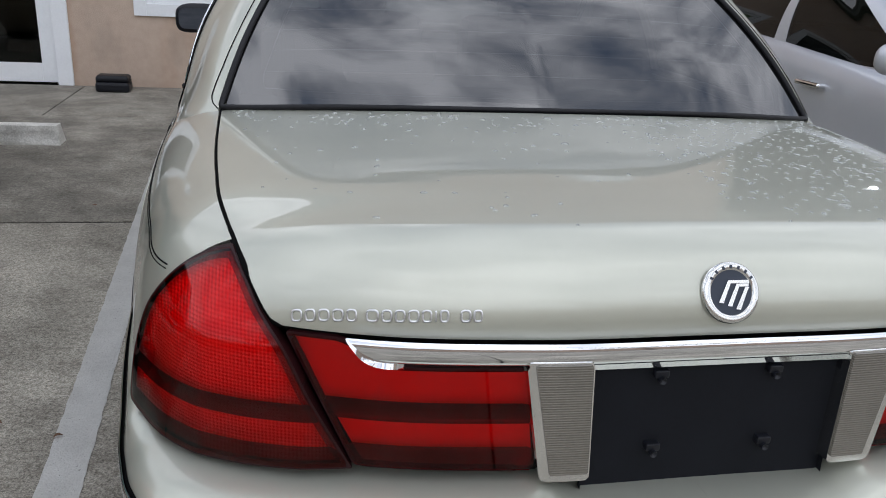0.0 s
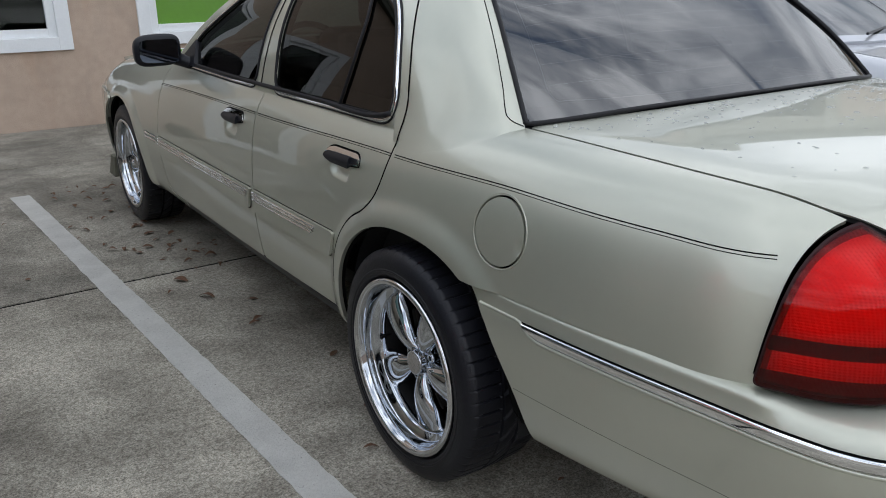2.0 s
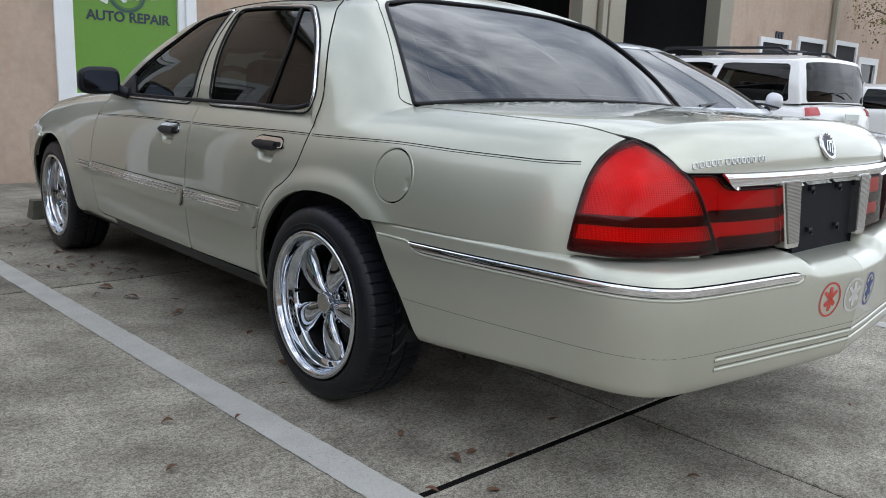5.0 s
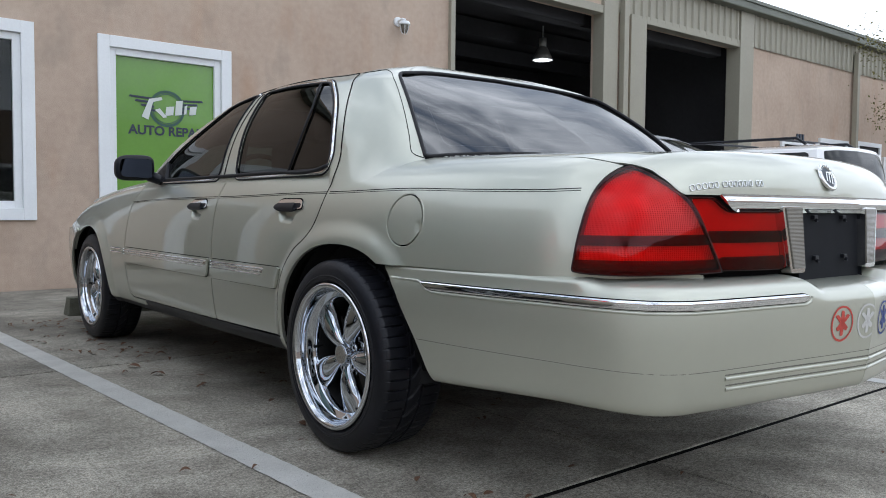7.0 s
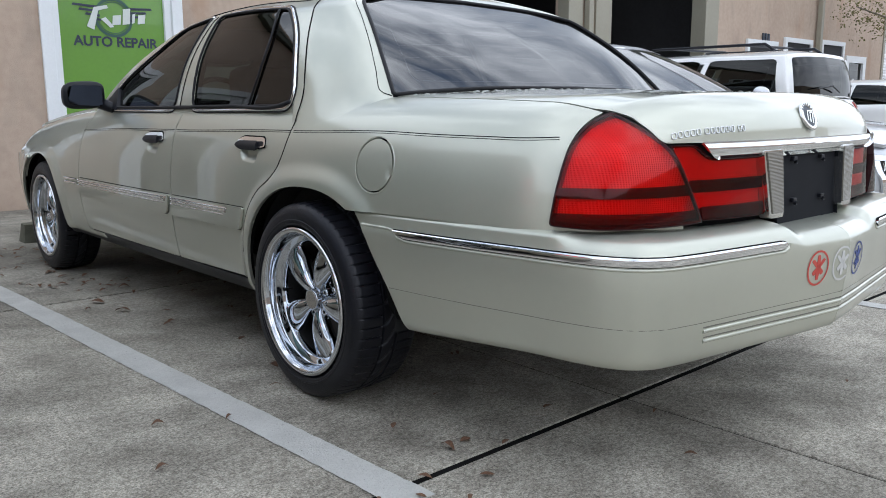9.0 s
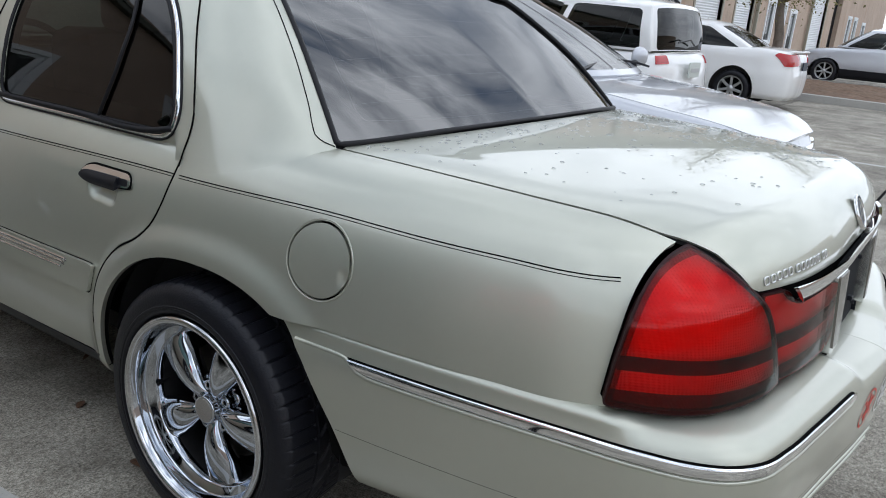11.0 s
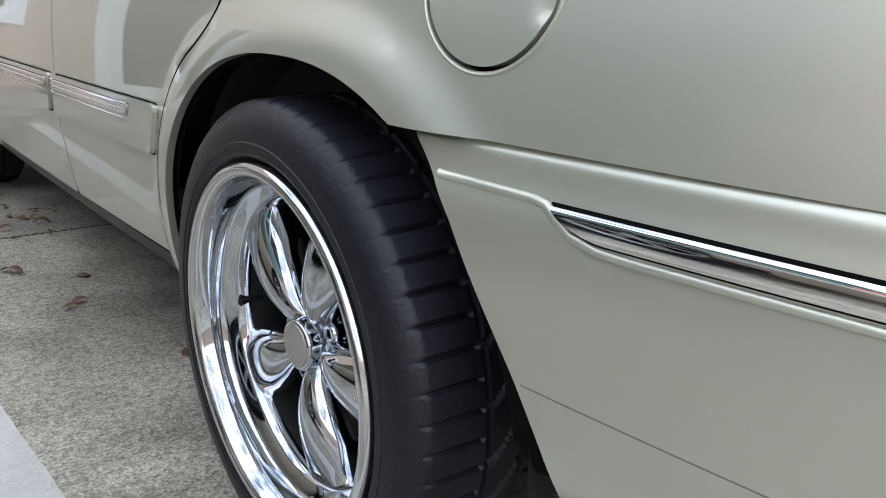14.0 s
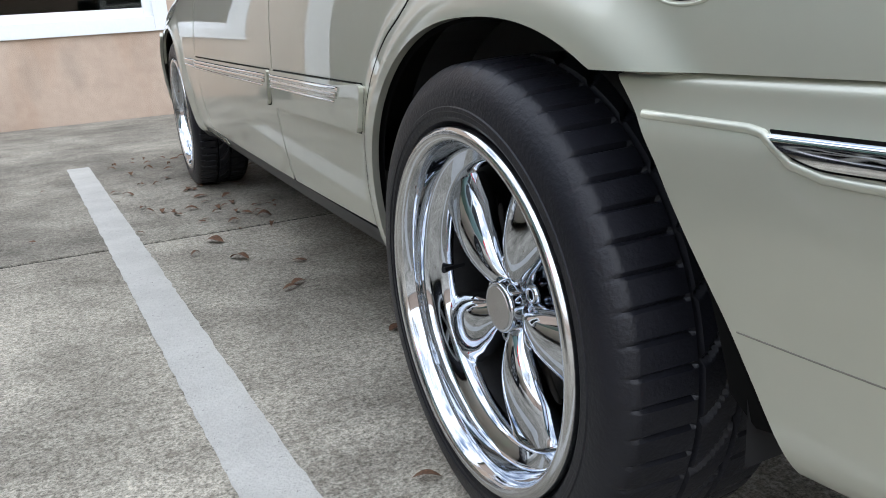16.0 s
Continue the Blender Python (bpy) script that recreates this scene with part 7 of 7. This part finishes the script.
    # wheels
    for y in axles:
        for m in (-1, 1):
            w = new("wheel")
            w.parent = r
            w.location = (m * (hw - 0.125), y, wheel_r)
            w.rotation_euler = (0, 0, 0 if m < 0 else math.pi)
            v, f = lathe([(-0.07, wheel_r * 0.64), (-0.105, wheel_r * 0.70), (-0.112, wheel_r * 0.84), (-0.095, wheel_r * 0.97), (-0.05, wheel_r), (0.05, wheel_r), (0.095, wheel_r * 0.97), (0.10, wheel_r * 0.65)], 40)
            link_mesh("tyre", v, f, M_TYRE, w, smooth=True)
            v, f = lathe([(-0.10, wheel_r * 0.70), (-0.102, wheel_r * 0.66), (-0.085, wheel_r * 0.62), (0.0, wheel_r * 0.58)], 40)
            link_mesh("rim", v, f, M_ALLOY, w, smooth=True)
            v, f = lathe([(-0.02, 0.001), (-0.02, wheel_r * 0.6)], 24)
            link_mesh("brake_disc", v, f, M_GAP, w)
            for k in range(7):
                b = box_bm(-0.09, -0.06, -0.022, 0.022, 0.03, wheel_r * 0.66, 0.006)
                bmesh.ops.rotate(b, verts=b.verts, cent=(0, 0, 0), matrix=Matrix.Rotation(2 * math.pi * k / 7, 3, "X"))
                part("spoke", b, M_ALLOY, w)
            v, f = lathe([(-0.098, 0.001), (-0.096, 0.05), (-0.07, 0.06)], 20)
            link_mesh("hub", v, f, M_ALLOY, w, smooth=True)
    r.matrix_basis = place
    return r, side, hood, curve, (a0, a1), prof


def side_patch(veh, name, poly_az, mat, out, label="", both_sides=True):
    """A lamp or trim on a vehicle's skin: polygon of (along, profile share)."""
    r, side = veh[0], veh[1]
    p = np.array(poly_az)
    us = np.linspace(p[:, 0].min(), p[:, 0].max(), 20)
    vs = np.linspace(p[:, 1].min(), p[:, 1].max(), 14)
    for m in ((False, True) if both_sides else (False,)):
        sheet(name, poly(p), us, vs, lambda a, s: side(a, s, out), mat, r, label, 0.015, True, m)


# silver sedan, nose towards the lane
M_SILVER = car_paint("silver_paint", (0.52, 0.535, 0.57), 0.5, 0.4)
SIL = vehicle("silver_sedan", "silver sedan parked nose-out beside the champagne one", pose(2.93, 1.88, 0, 0, 0, 180), 4.87, 1.84, 0.96, 1.47, [(-2.44, 0.98), (-1.6, 1.05), (-1.2, 1.07), (0.7, 0.99), (1.2, 0.95), (1.8, 0.885), (2.2, 0.815), (2.44, 0.72)], (-1.55, -0.75), (1.15, 0.25), M_SILVER, M_SIDEG, 0.33, (-1.42, 1.35))
SN = SIL[4][1]
side_patch(SIL, "headlamp", [(SN - 0.98, 0.56), (SN - 0.56, 0.42), (SN - 0.54, 0.62), (SN - 1.02, 0.74)], M_HEAD, 0.006, "clear headlamp")
side_patch(SIL, "marker_lamp", [(SN - 1.22, 0.64), (SN - 1.06, 0.62), (SN - 1.06, 0.70), (SN - 1.22, 0.72)], M_AMBER, 0.007, "amber marker lamp")
side_patch(SIL, "grille", [(SN - 0.40, 0.32), (SN, 0.30), (SN, 0.65), (SN - 0.46, 0.65)], M_PLASTIC, 0.004, "dark grille opening")
side_patch(SIL, "grille_bar", [(SN - 0.50, 0.65), (SN, 0.65), (SN, 0.72), (SN - 0.54, 0.72)], M_CHROME, 0.022, "chrome bar")
side_patch(SIL, "grille_frame", [(SN - 0.44, 0.29), (SN - 0.395, 0.29), (SN - 0.455, 0.66), (SN - 0.51, 0.66)], M_CHROME, 0.018, "chrome grille frame")
side_patch(SIL, "grille_frame", [(SN - 0.42, 0.27), (SN, 0.255), (SN, 0.295), (SN - 0.42, 0.31)], M_CHROME, 0.016, "chrome grille frame")
side_patch(SIL, "lower_intake", [(SN - 0.42, 0.13), (SN, 0.12), (SN, 0.20), (SN - 0.46, 0.20)], M_PLASTIC, 0.006)
side_patch(SIL, "bumper_strip", [(SN - 0.80, 0.205), (SN, 0.205), (SN, 0.225), (SN - 0.80, 0.225)], M_CHROME, 0.012, "chrome strip")


def lattice():
    """Slanted thin bars crossing over the grille opening."""
    for m in (-1, 1):
        for way in (-1, 1):
            for k in range(-7, 14):
                pts = []
                for i in range(11):
                    s = 0.32 + 0.33 * i / 10
                    a = SN - 0.035 * k - way * 0.22 * (s - 0.485)
                    if SN - 0.42 < a < SN + 0.001:
                        q = SIL[1](np.array(a), np.array(s), 0.012)
                        pts.append((q[0] * m, q[1], q[2]))
                if len(pts) > 2:
                    v, f = tube(pts, 0.0035, 4)
                    link_mesh("grille_wire", v, f, M_CHROME, SIL[0])


lattice()
for m in (-1, 1):
    bm = bmesh.new()
    bmesh.ops.create_uvsphere(bm, u_segments=18, v_segments=12, radius=1)
    for v in bm.verts:
        x, y, z = v.co
        v.co = Vector((m * (0.97 + 0.105 * x), 0.94 + (0.07 * y if y > 0 else 0.03 * y), 1.045 + 0.072 * math.copysign(abs(z) ** 0.7, z)))
    wm = part("wing_mirror", bm, M_SILVER, SIL[0], "silver wing mirror", True)
    v, f = tube([(m * 0.90, 0.95, 1.0), (m * 0.82, 0.97, 0.98)], 0.03, 8)
    link_mesh("mirror_arm", v, f, M_PLASTIC, wm)
    v, f = tube([(m * 0.55 - 0.05, 1.18, 1.0), (m * 0.35 - 0.2, 1.10, 1.02), (m * 0.1 - 0.3, 1.02, 1.035)], 0.008, 6)
    link_mesh("wiper", v, f, M_PLASTIC, SIL[0])
    for y in (0.62,):
        box("door_handle", m * 0.91 - 0.03, m * 0.91 + 0.03, 0.22, 0.42, 0.835, 0.862, M_CHROME, SIL[0], bevel=0.01)

# white boxy utility wagon, tail towards the lane
M_WHITE = car_paint("white_paint", (0.87, 0.87, 0.86), 0.0, 0.4)
SUV = vehicle("white_utility_wagon", "boxy white utility wagon with roof racks, parked nose-in", pose(6.1, 3.35, 0), 4.25, 1.72, 1.04, 1.535, [(-2.15, 1.04), (0.4, 1.04), (0.8, 1.02), (1.4, 0.99), (2.0, 0.94), (2.15, 0.82)], (-2.0, -1.92), (0.75, 0.25), M_WHITE, M_SIDEG, 0.35, (-1.25, 1.3), tilt=-1, roof_w=0.86, square=True)
side_patch(SUV, "tail_lamp", [(-2.27, 0.66), (-2.06, 0.66), (-2.06, 0.84), (-2.27, 0.84)], M_LENS_R, 0.012, "red tail lamp")
box("number_plate", -0.16, 0.16, -2.165, -2.15, 0.80, 0.95, M_PALE, SUV[0], bevel=0.004)
box("plate_bar", -0.12, 0.12, -2.17, -2.165, 0.85, 0.89, M_GREY, SUV[0])
box("bumper", -0.82, 0.82, -2.24, -2.08, 0.48, 0.62, M_PLASTIC, SUV[0], bevel=0.03)
for m in (-1, 1):
    v, f = tube([(m * 0.56, -1.7, 1.51), (m * 0.56, -1.6, 1.575), (m * 0.56, -0.3, 1.585), (m * 0.56, -0.2, 1.51)], 0.016, 8)
    link_mesh("roof_rail", v, f, M_PLASTIC, SUV[0], "black roof rail")
for y in (-1.35, -0.55):
    v, f = tube([(-0.56, y, 1.58), (0.56, y, 1.595)], 0.014, 8)
    link_mesh("rack_bar", v, f, M_PLASTIC, SUV[0], "black roof rack bar")
v, f = tube([(0.1, -2.09, 1.10), (-0.12, -2.11, 1.16), (-0.4, -2.09, 1.13)], 0.008, 6)
link_mesh("rear_wiper", v, f, M_PLASTIC, SUV[0])

# white compact sedan
CIV = vehicle("white_compact_sedan", "white compact sedan parked nose-in by the planted island", pose(13.0, 3.75, 0), 4.5, 1.75, 0.97, 1.43, [(-2.25, 0.98), (-1.9, 1.04), (-1.2, 1.03), (0.7, 0.98), (1.5, 0.90), (2.0, 0.80), (2.25, 0.66)], (-1.62, -0.85), (1.25, 0.35), M_WHITE, M_TINT, 0.315, (-1.3, 1.4))
side_patch(CIV, "tail_lamp", [(-2.62, 0.56), (-2.10, 0.54), (-1.92, 0.70), (-2.00, 0.80), (-2.62, 0.86)], M_LENS_R, 0.012, "red tail lamp")
box("number_plate", -0.16, 0.16, -2.27, -2.25, 0.70, 0.84, M_NAVY, CIV[0], bevel=0.004)
box("trunk_lip", -0.52, 0.52, -2.20, -2.08, 0.985, 1.02, M_WHITE, CIV[0], bevel=0.012)

# far silver crossover and a dark car beyond
FARC = vehicle("silver_crossover", "silver crossover parked beyond the planted island", pose(24.3, 1.6, 0, 0, 0, 4), 4.7, 1.85, 1.05, 1.62, [(-2.35, 1.06), (0.6, 1.06), (1.2, 1.02), (1.9, 0.92), (2.35, 0.75)], (-2.1, -1.7), (1.2, 0.4), M_SILVER, M_TINT, 0.35, (-1.35, 1.42), lower=M_PLASTIC, clad=0.46, tilt=-1)

# two-tone green wagon, its tail lamp close by
M_GREENP = car_paint("dark_green_paint", (0.035, 0.085, 0.07), 0.5, 0.3)
M_TAN = car_paint("tan_metallic_paint", (0.36, 0.32, 0.26), 0.6, 0.34)
KIA_POSE = pose(-3.178, 1.35, 0, 0, 0, 4.5)
KIA = vehicle("green_utility_wagon", "dark green utility wagon with tan lower cladding, parked nose-in", KIA_POSE, 4.57, 1.86, 1.19, 1.73, [(-2.28, 1.20), (0.6, 1.18), (1.0, 1.10), (1.7, 1.04), (2.1, 0.96), (2.28, 0.8)], (-2.12, -1.85), (0.95, 0.3), M_GREENP, M_TINT, 0.36, (-1.33, 1.38), lower=M_TAN, clad=0.80, tilt=-1, roof_w=0.80, square=True)
KA0 = KIA[4][0]
KZ = KIA[5](np.linspace(0, 1, 300))[:, 1]


def ks(z):
    return float(np.interp(z, KZ, np.linspace(0, 1, 300)))


def kia_patch(name, pts, mat, out, label="", rnd=0.01, thick=0.015):
    p = rounded([(KA0 + a, ks(z), rnd) for a, z in pts])
    for m in (False, True):
        sheet(name, poly(p), np.linspace(p[:, 0].min(), p[:, 0].max(), 40), np.linspace(p[:, 1].min(), p[:, 1].max(), 26), lambda a, s: KIA[1](a, s, out), mat, KIA[0], label, thick, True, m)


# lamp cluster wrapping the corner: a from the tail's middle line, height
kia_patch("lamp_rim", [(0.58, 0.785), (1.16, 0.815), (1.13, 0.98), (1.06, 1.165), (0.76, 1.15), (0.66, 0.98)], M_GAP, 0.004, "black lamp gasket", 0.03)
kia_patch("lamp_reflector", [(0.595, 0.797), (1.15, 0.825), (1.12, 0.98), (1.05, 1.155), (0.77, 1.14), (0.675, 0.98)], M_REFLECT, 0.006, "fluted reflector", 0.03, 0)
kia_patch("lamp_lower", [(0.595, 0.797), (1.15, 0.825), (1.145, 0.880), (0.60, 0.838)], M_RED, 0.022, "red reflector", 0.008, 0)
kia_patch("lamp_clear", [(0.602, 0.846), (0.822, 0.866), (0.826, 0.934), (0.63, 0.898)], M_CROSS_LENS, 0.018, "clear reverse lamp", 0.006)
kia_patch("lamp_clear", [(0.830, 0.867), (1.145, 0.892), (1.135, 0.960), (0.834, 0.936)], M_CROSS_LENS, 0.018, "clear turn lamp", 0.006)
kia_patch("lamp_upper", [(0.636, 0.905), (0.83, 0.942), (1.132, 0.966), (1.115, 1.03), (1.05, 1.152), (0.77, 1.14), (0.675, 1.0)], M_RED, 0.022, "red brake lamp", 0.03, 0)
for rad, wide, mat, o in ((0.068, 0.005, M_BULB, 0.012), (0.015, 0.015, M_BULB, 0.014)):
    for m in (False, True):
        ca, cz = KA0 + 0.805, 1.068
        sheet("lamp_ring", lambda a, s, rad=rad, wide=wide: np.minimum(rad - np.hypot(a - ca, np.interp(s, np.linspace(0, 1, 300), KZ) - cz), np.hypot(a - ca, np.interp(s, np.linspace(0, 1, 300), KZ) - cz) - rad + wide), np.linspace(ca - 0.075, ca + 0.075, 70), np.linspace(ks(0.96), ks(1.13), 70), lambda a, s, o=o: KIA[1](a, s, o), mat, KIA[0], "", 0.003, True, m)
for k in range(16):
    for r0, r1 in ((0.020, 0.041), (0.044, 0.064)):
        th = 2 * math.pi * (k + 0.5) / 16
        for m in (-1, 1):
            pts = [(r0, th - 0.13), (r0, th + 0.13), (r1, th + 0.16), (r1, th - 0.16)]
            q = [KIA[1](np.array(ca + r * math.cos(t)), np.array(ks(cz + r * math.sin(t))), 0.0125 + (0.004 if i > 1 else 0)) for i, (r, t) in enumerate(pts)]
            link_mesh("lamp_facet", [(p[0] * m, p[1], p[2]) for p in q], [(0, 1, 2, 3)], M_REFLECT, KIA[0])
for m in (False, True):
    sheet("bumper", lambda a, s: np.minimum(np.interp(s, np.linspace(0, 1, 300), KZ) - 0.36, 0.74 - np.interp(s, np.linspace(0, 1, 300), KZ)), grid(KA0, KA0 + 1.45, 0.03), np.linspace(ks(0.34), ks(0.76), 34), lambda a, s: KIA[1](a, s, 0.020 + 0.020 * np.sqrt(np.clip((0.74 - np.interp(s, np.linspace(0, 1, 300), KZ)) / 0.08, 0, 1))), M_TAN, KIA[0], "tan bumper", 0.03, True, m)


# ---- fallen leaves ----
M_LEAF = material("dry_brown_leaf", (0.15, 0.08, 0.045), 0.8, vary=0.5, scale=9, dark=(0.07, 0.035, 0.02))


def leaf_mesh(curl):
    v, f = [], []
    n = 6
    for i in range(n + 1):
        t = i / n
        w = 0.34 * math.sin(math.pi * min(1, t * 0.95 + 0.03)) ** 0.8
        z = curl * math.sin(math.pi * t)
        v += [(t - 0.5, -w, z + 0.10 * w), (t - 0.5, 0, z), (t - 0.5, w, z + 0.14 * w)]
    for i in range(n):
        b = 3 * i
        f += [(b, b + 3, b + 4, b + 1), (b + 1, b + 4, b + 5, b + 2)]
    me = bpy.data.meshes.new("leaf")
    me.from_pydata(v, [], f)
    me.materials.append(M_LEAF)
    return me


LEAVES = [leaf_mesh(c) for c in (0.05, 0.15, 0.28)]
rng = random.Random(11)


def leaf(x, y, size):
    ob = new("leaf", rng.choice(LEAVES))
    ob.location = (x, y, 0.006)
    ob.rotation_euler = (rng.uniform(-0.2, 0.2), rng.uniform(-0.15, 0.15), rng.uniform(0, 6.28))
    ob.scale = (size, size * rng.uniform(0.5, 0.8), size)
    tagged(ob, "dry brown fallen leaf lying on the concrete", "leaf", "fallen leaves")


for _ in range(75):
    leaf(rng.gauss(-0.98, 0.22), rng.uniform(2.0, 3.9), rng.uniform(0.028, 0.062))
for _ in range(35):
    leaf(rng.uniform(-1.15, -0.1), rng.uniform(-1.0, 2.2), rng.uniform(0.025, 0.055))
for _ in range(16):
    leaf(rng.uniform(-2.0, 0.8), rng.uniform(-1.6, 0.2), rng.uniform(0.018, 0.04))
for _ in range(40):
    leaf(rng.uniform(3.5, 10), rng.uniform(-2.5, 1.0), rng.uniform(0.02, 0.05))
for x, y, s in ((-1.012, 1.557, 0.085), (-1.046, 1.813, 0.08), (-0.918, 1.215, 0.05), (-0.45, -0.62, 0.05), (-0.75, -0.72, 0.04)):
    leaf(x, y, s)


# ---- planted island with a tree ----
M_MULCH = material("brown_mulch", (0.20, 0.13, 0.085), 0.95, vary=0.5, scale=9, bump=1.0, bump_scale=30)
M_KERB = material("pale_kerb_concrete", (0.42, 0.41, 0.38), 0.85, vary=0.12, scale=2, bump=0.3, bump_scale=60)
isl = root("island", "planted island with brown mulch inside a pale kerb", "island", kind="structure")
ring_pts = rounded([(15.7, -2.0, 0.8), (22.3, -2.0, 0.8), (22.3, 4.6, 0.8), (15.7, 4.6, 0.8)], 8)
n = len(ring_pts)
mid = ring_pts.mean(0)
innr = np.array([mid + (p - mid) * (1 - 0.15 / np.hypot(*(p - mid))) for p in ring_pts])
v = [(*p, 0.0) for p in ring_pts] + [(*p, 0.14) for p in ring_pts] + [(*p, 0.15) for p in innr] + [(*p, 0.10) for p in innr]
f = []
for k in range(3):
    f += [(k * n + i, k * n + (i + 1) % n, (k + 1) * n + (i + 1) % n, (k + 1) * n + i) for i in range(n)]
link_mesh("kerb", v, f, M_KERB, isl)
mv, mf = [], []
mr = random.Random(3)
N = 34
for i in range(N + 1):
    for j in range(N + 1):
        x, y = 15.84 + 6.32 * i / N, -1.86 + 6.32 * j / N
        mv.append((x, y, 0.11 + 0.05 * noise.noise(Vector((x * 2, y * 2, 0))) + mr.uniform(0, 0.02)))
for i in range(N):
    for j in range(N):
        q = i * (N + 1) + j
        mf.append((q, q + N + 1, q + N + 2, q + 1))
link_mesh("mulch_bed", mv, mf, M_MULCH, isl)

M_BARK = material("grey_bark", (0.20, 0.17, 0.14), 0.9, vary=0.4, scale=7, bump=0.9, bump_scale=30)
M_FOLIAGE = material("olive_foliage", (0.19, 0.17, 0.045), 0.7, vary=0.4, scale=2, dark=(0.07, 0.075, 0.025))


def tree(x, y, height, spread, seed, label, count=2600, base=-0.02):
    """A tapered trunk, forking limbs and a loose crown of small leaves on twigs."""
    rr = random.Random(seed)
    t = root("tree", label, "tree", at=(x, y, base))
    pts = [Vector((0.06 * math.sin(i), 0.05 * math.cos(i * 1.3), height * 0.42 * i / 6)) for i in range(7)]
    v, f = tube(pts, [0.14 - 0.012 * i for i in range(7)], 10)
    link_mesh("trunk", v, f, M_BARK, t, smooth=True)
    lv, lf = [], []
    tips = []
    for k in range(9):
        a = 2 * math.pi * k / 9 + rr.uniform(-0.3, 0.3)
        up = rr.uniform(0.15, 0.9)
        p = [pts[-1] * rr.uniform(0.8, 1.0)]
        for i in range(6):
            p.append(p[-1] + Vector((math.cos(a) * spread / 6, math.sin(a) * spread / 6, height * 0.55 * up / 6)) + Vector((rr.uniform(-0.12, 0.12), rr.uniform(-0.12, 0.12), rr.uniform(-0.1, 0.1))))
        bv, bf = tube(p, [0.06 - 0.008 * i for i in range(7)], 7)
        link_mesh("limb", bv, bf, M_BARK, t, smooth=True)
        tips += p[2:]
    v, f = [], []
    for _ in range(count):
        c = rr.choice(tips) + Vector((rr.gauss(0, 0.26), rr.gauss(0, 0.26), rr.gauss(-0.05, 0.24)))
        s = rr.uniform(0.028, 0.062)
        d = Vector((rr.uniform(-1, 1), rr.uniform(-1, 1), rr.uniform(-1, 0.6))).normalized()
        e = d.cross(Vector((rr.uniform(-1, 1), rr.uniform(-1, 1), 1))).normalized() * s * 0.4
        b = len(v)
        v += [c, c + d * s * 0.6 + e, c + d * s * 1.3, c + d * s * 0.6 - e]
        f.append((b, b + 1, b + 2, b + 3))
    cr = link_mesh("crown", v, f, M_FOLIAGE, t, "sparse olive leaves")
    tagged(cr, kind="stuff")


tree(17.4, 3.05, 5.6, 2.5, 4, "slim tree with sparse olive crown on the island", 15000, base=0.08)
tree(-9.0, -9.0, 8.0, 3.0, 8, "broad tree across the lane", 7000)
tree(6.0, -14.0, 9.0, 3.4, 9, "broad tree across the lane", 7000)
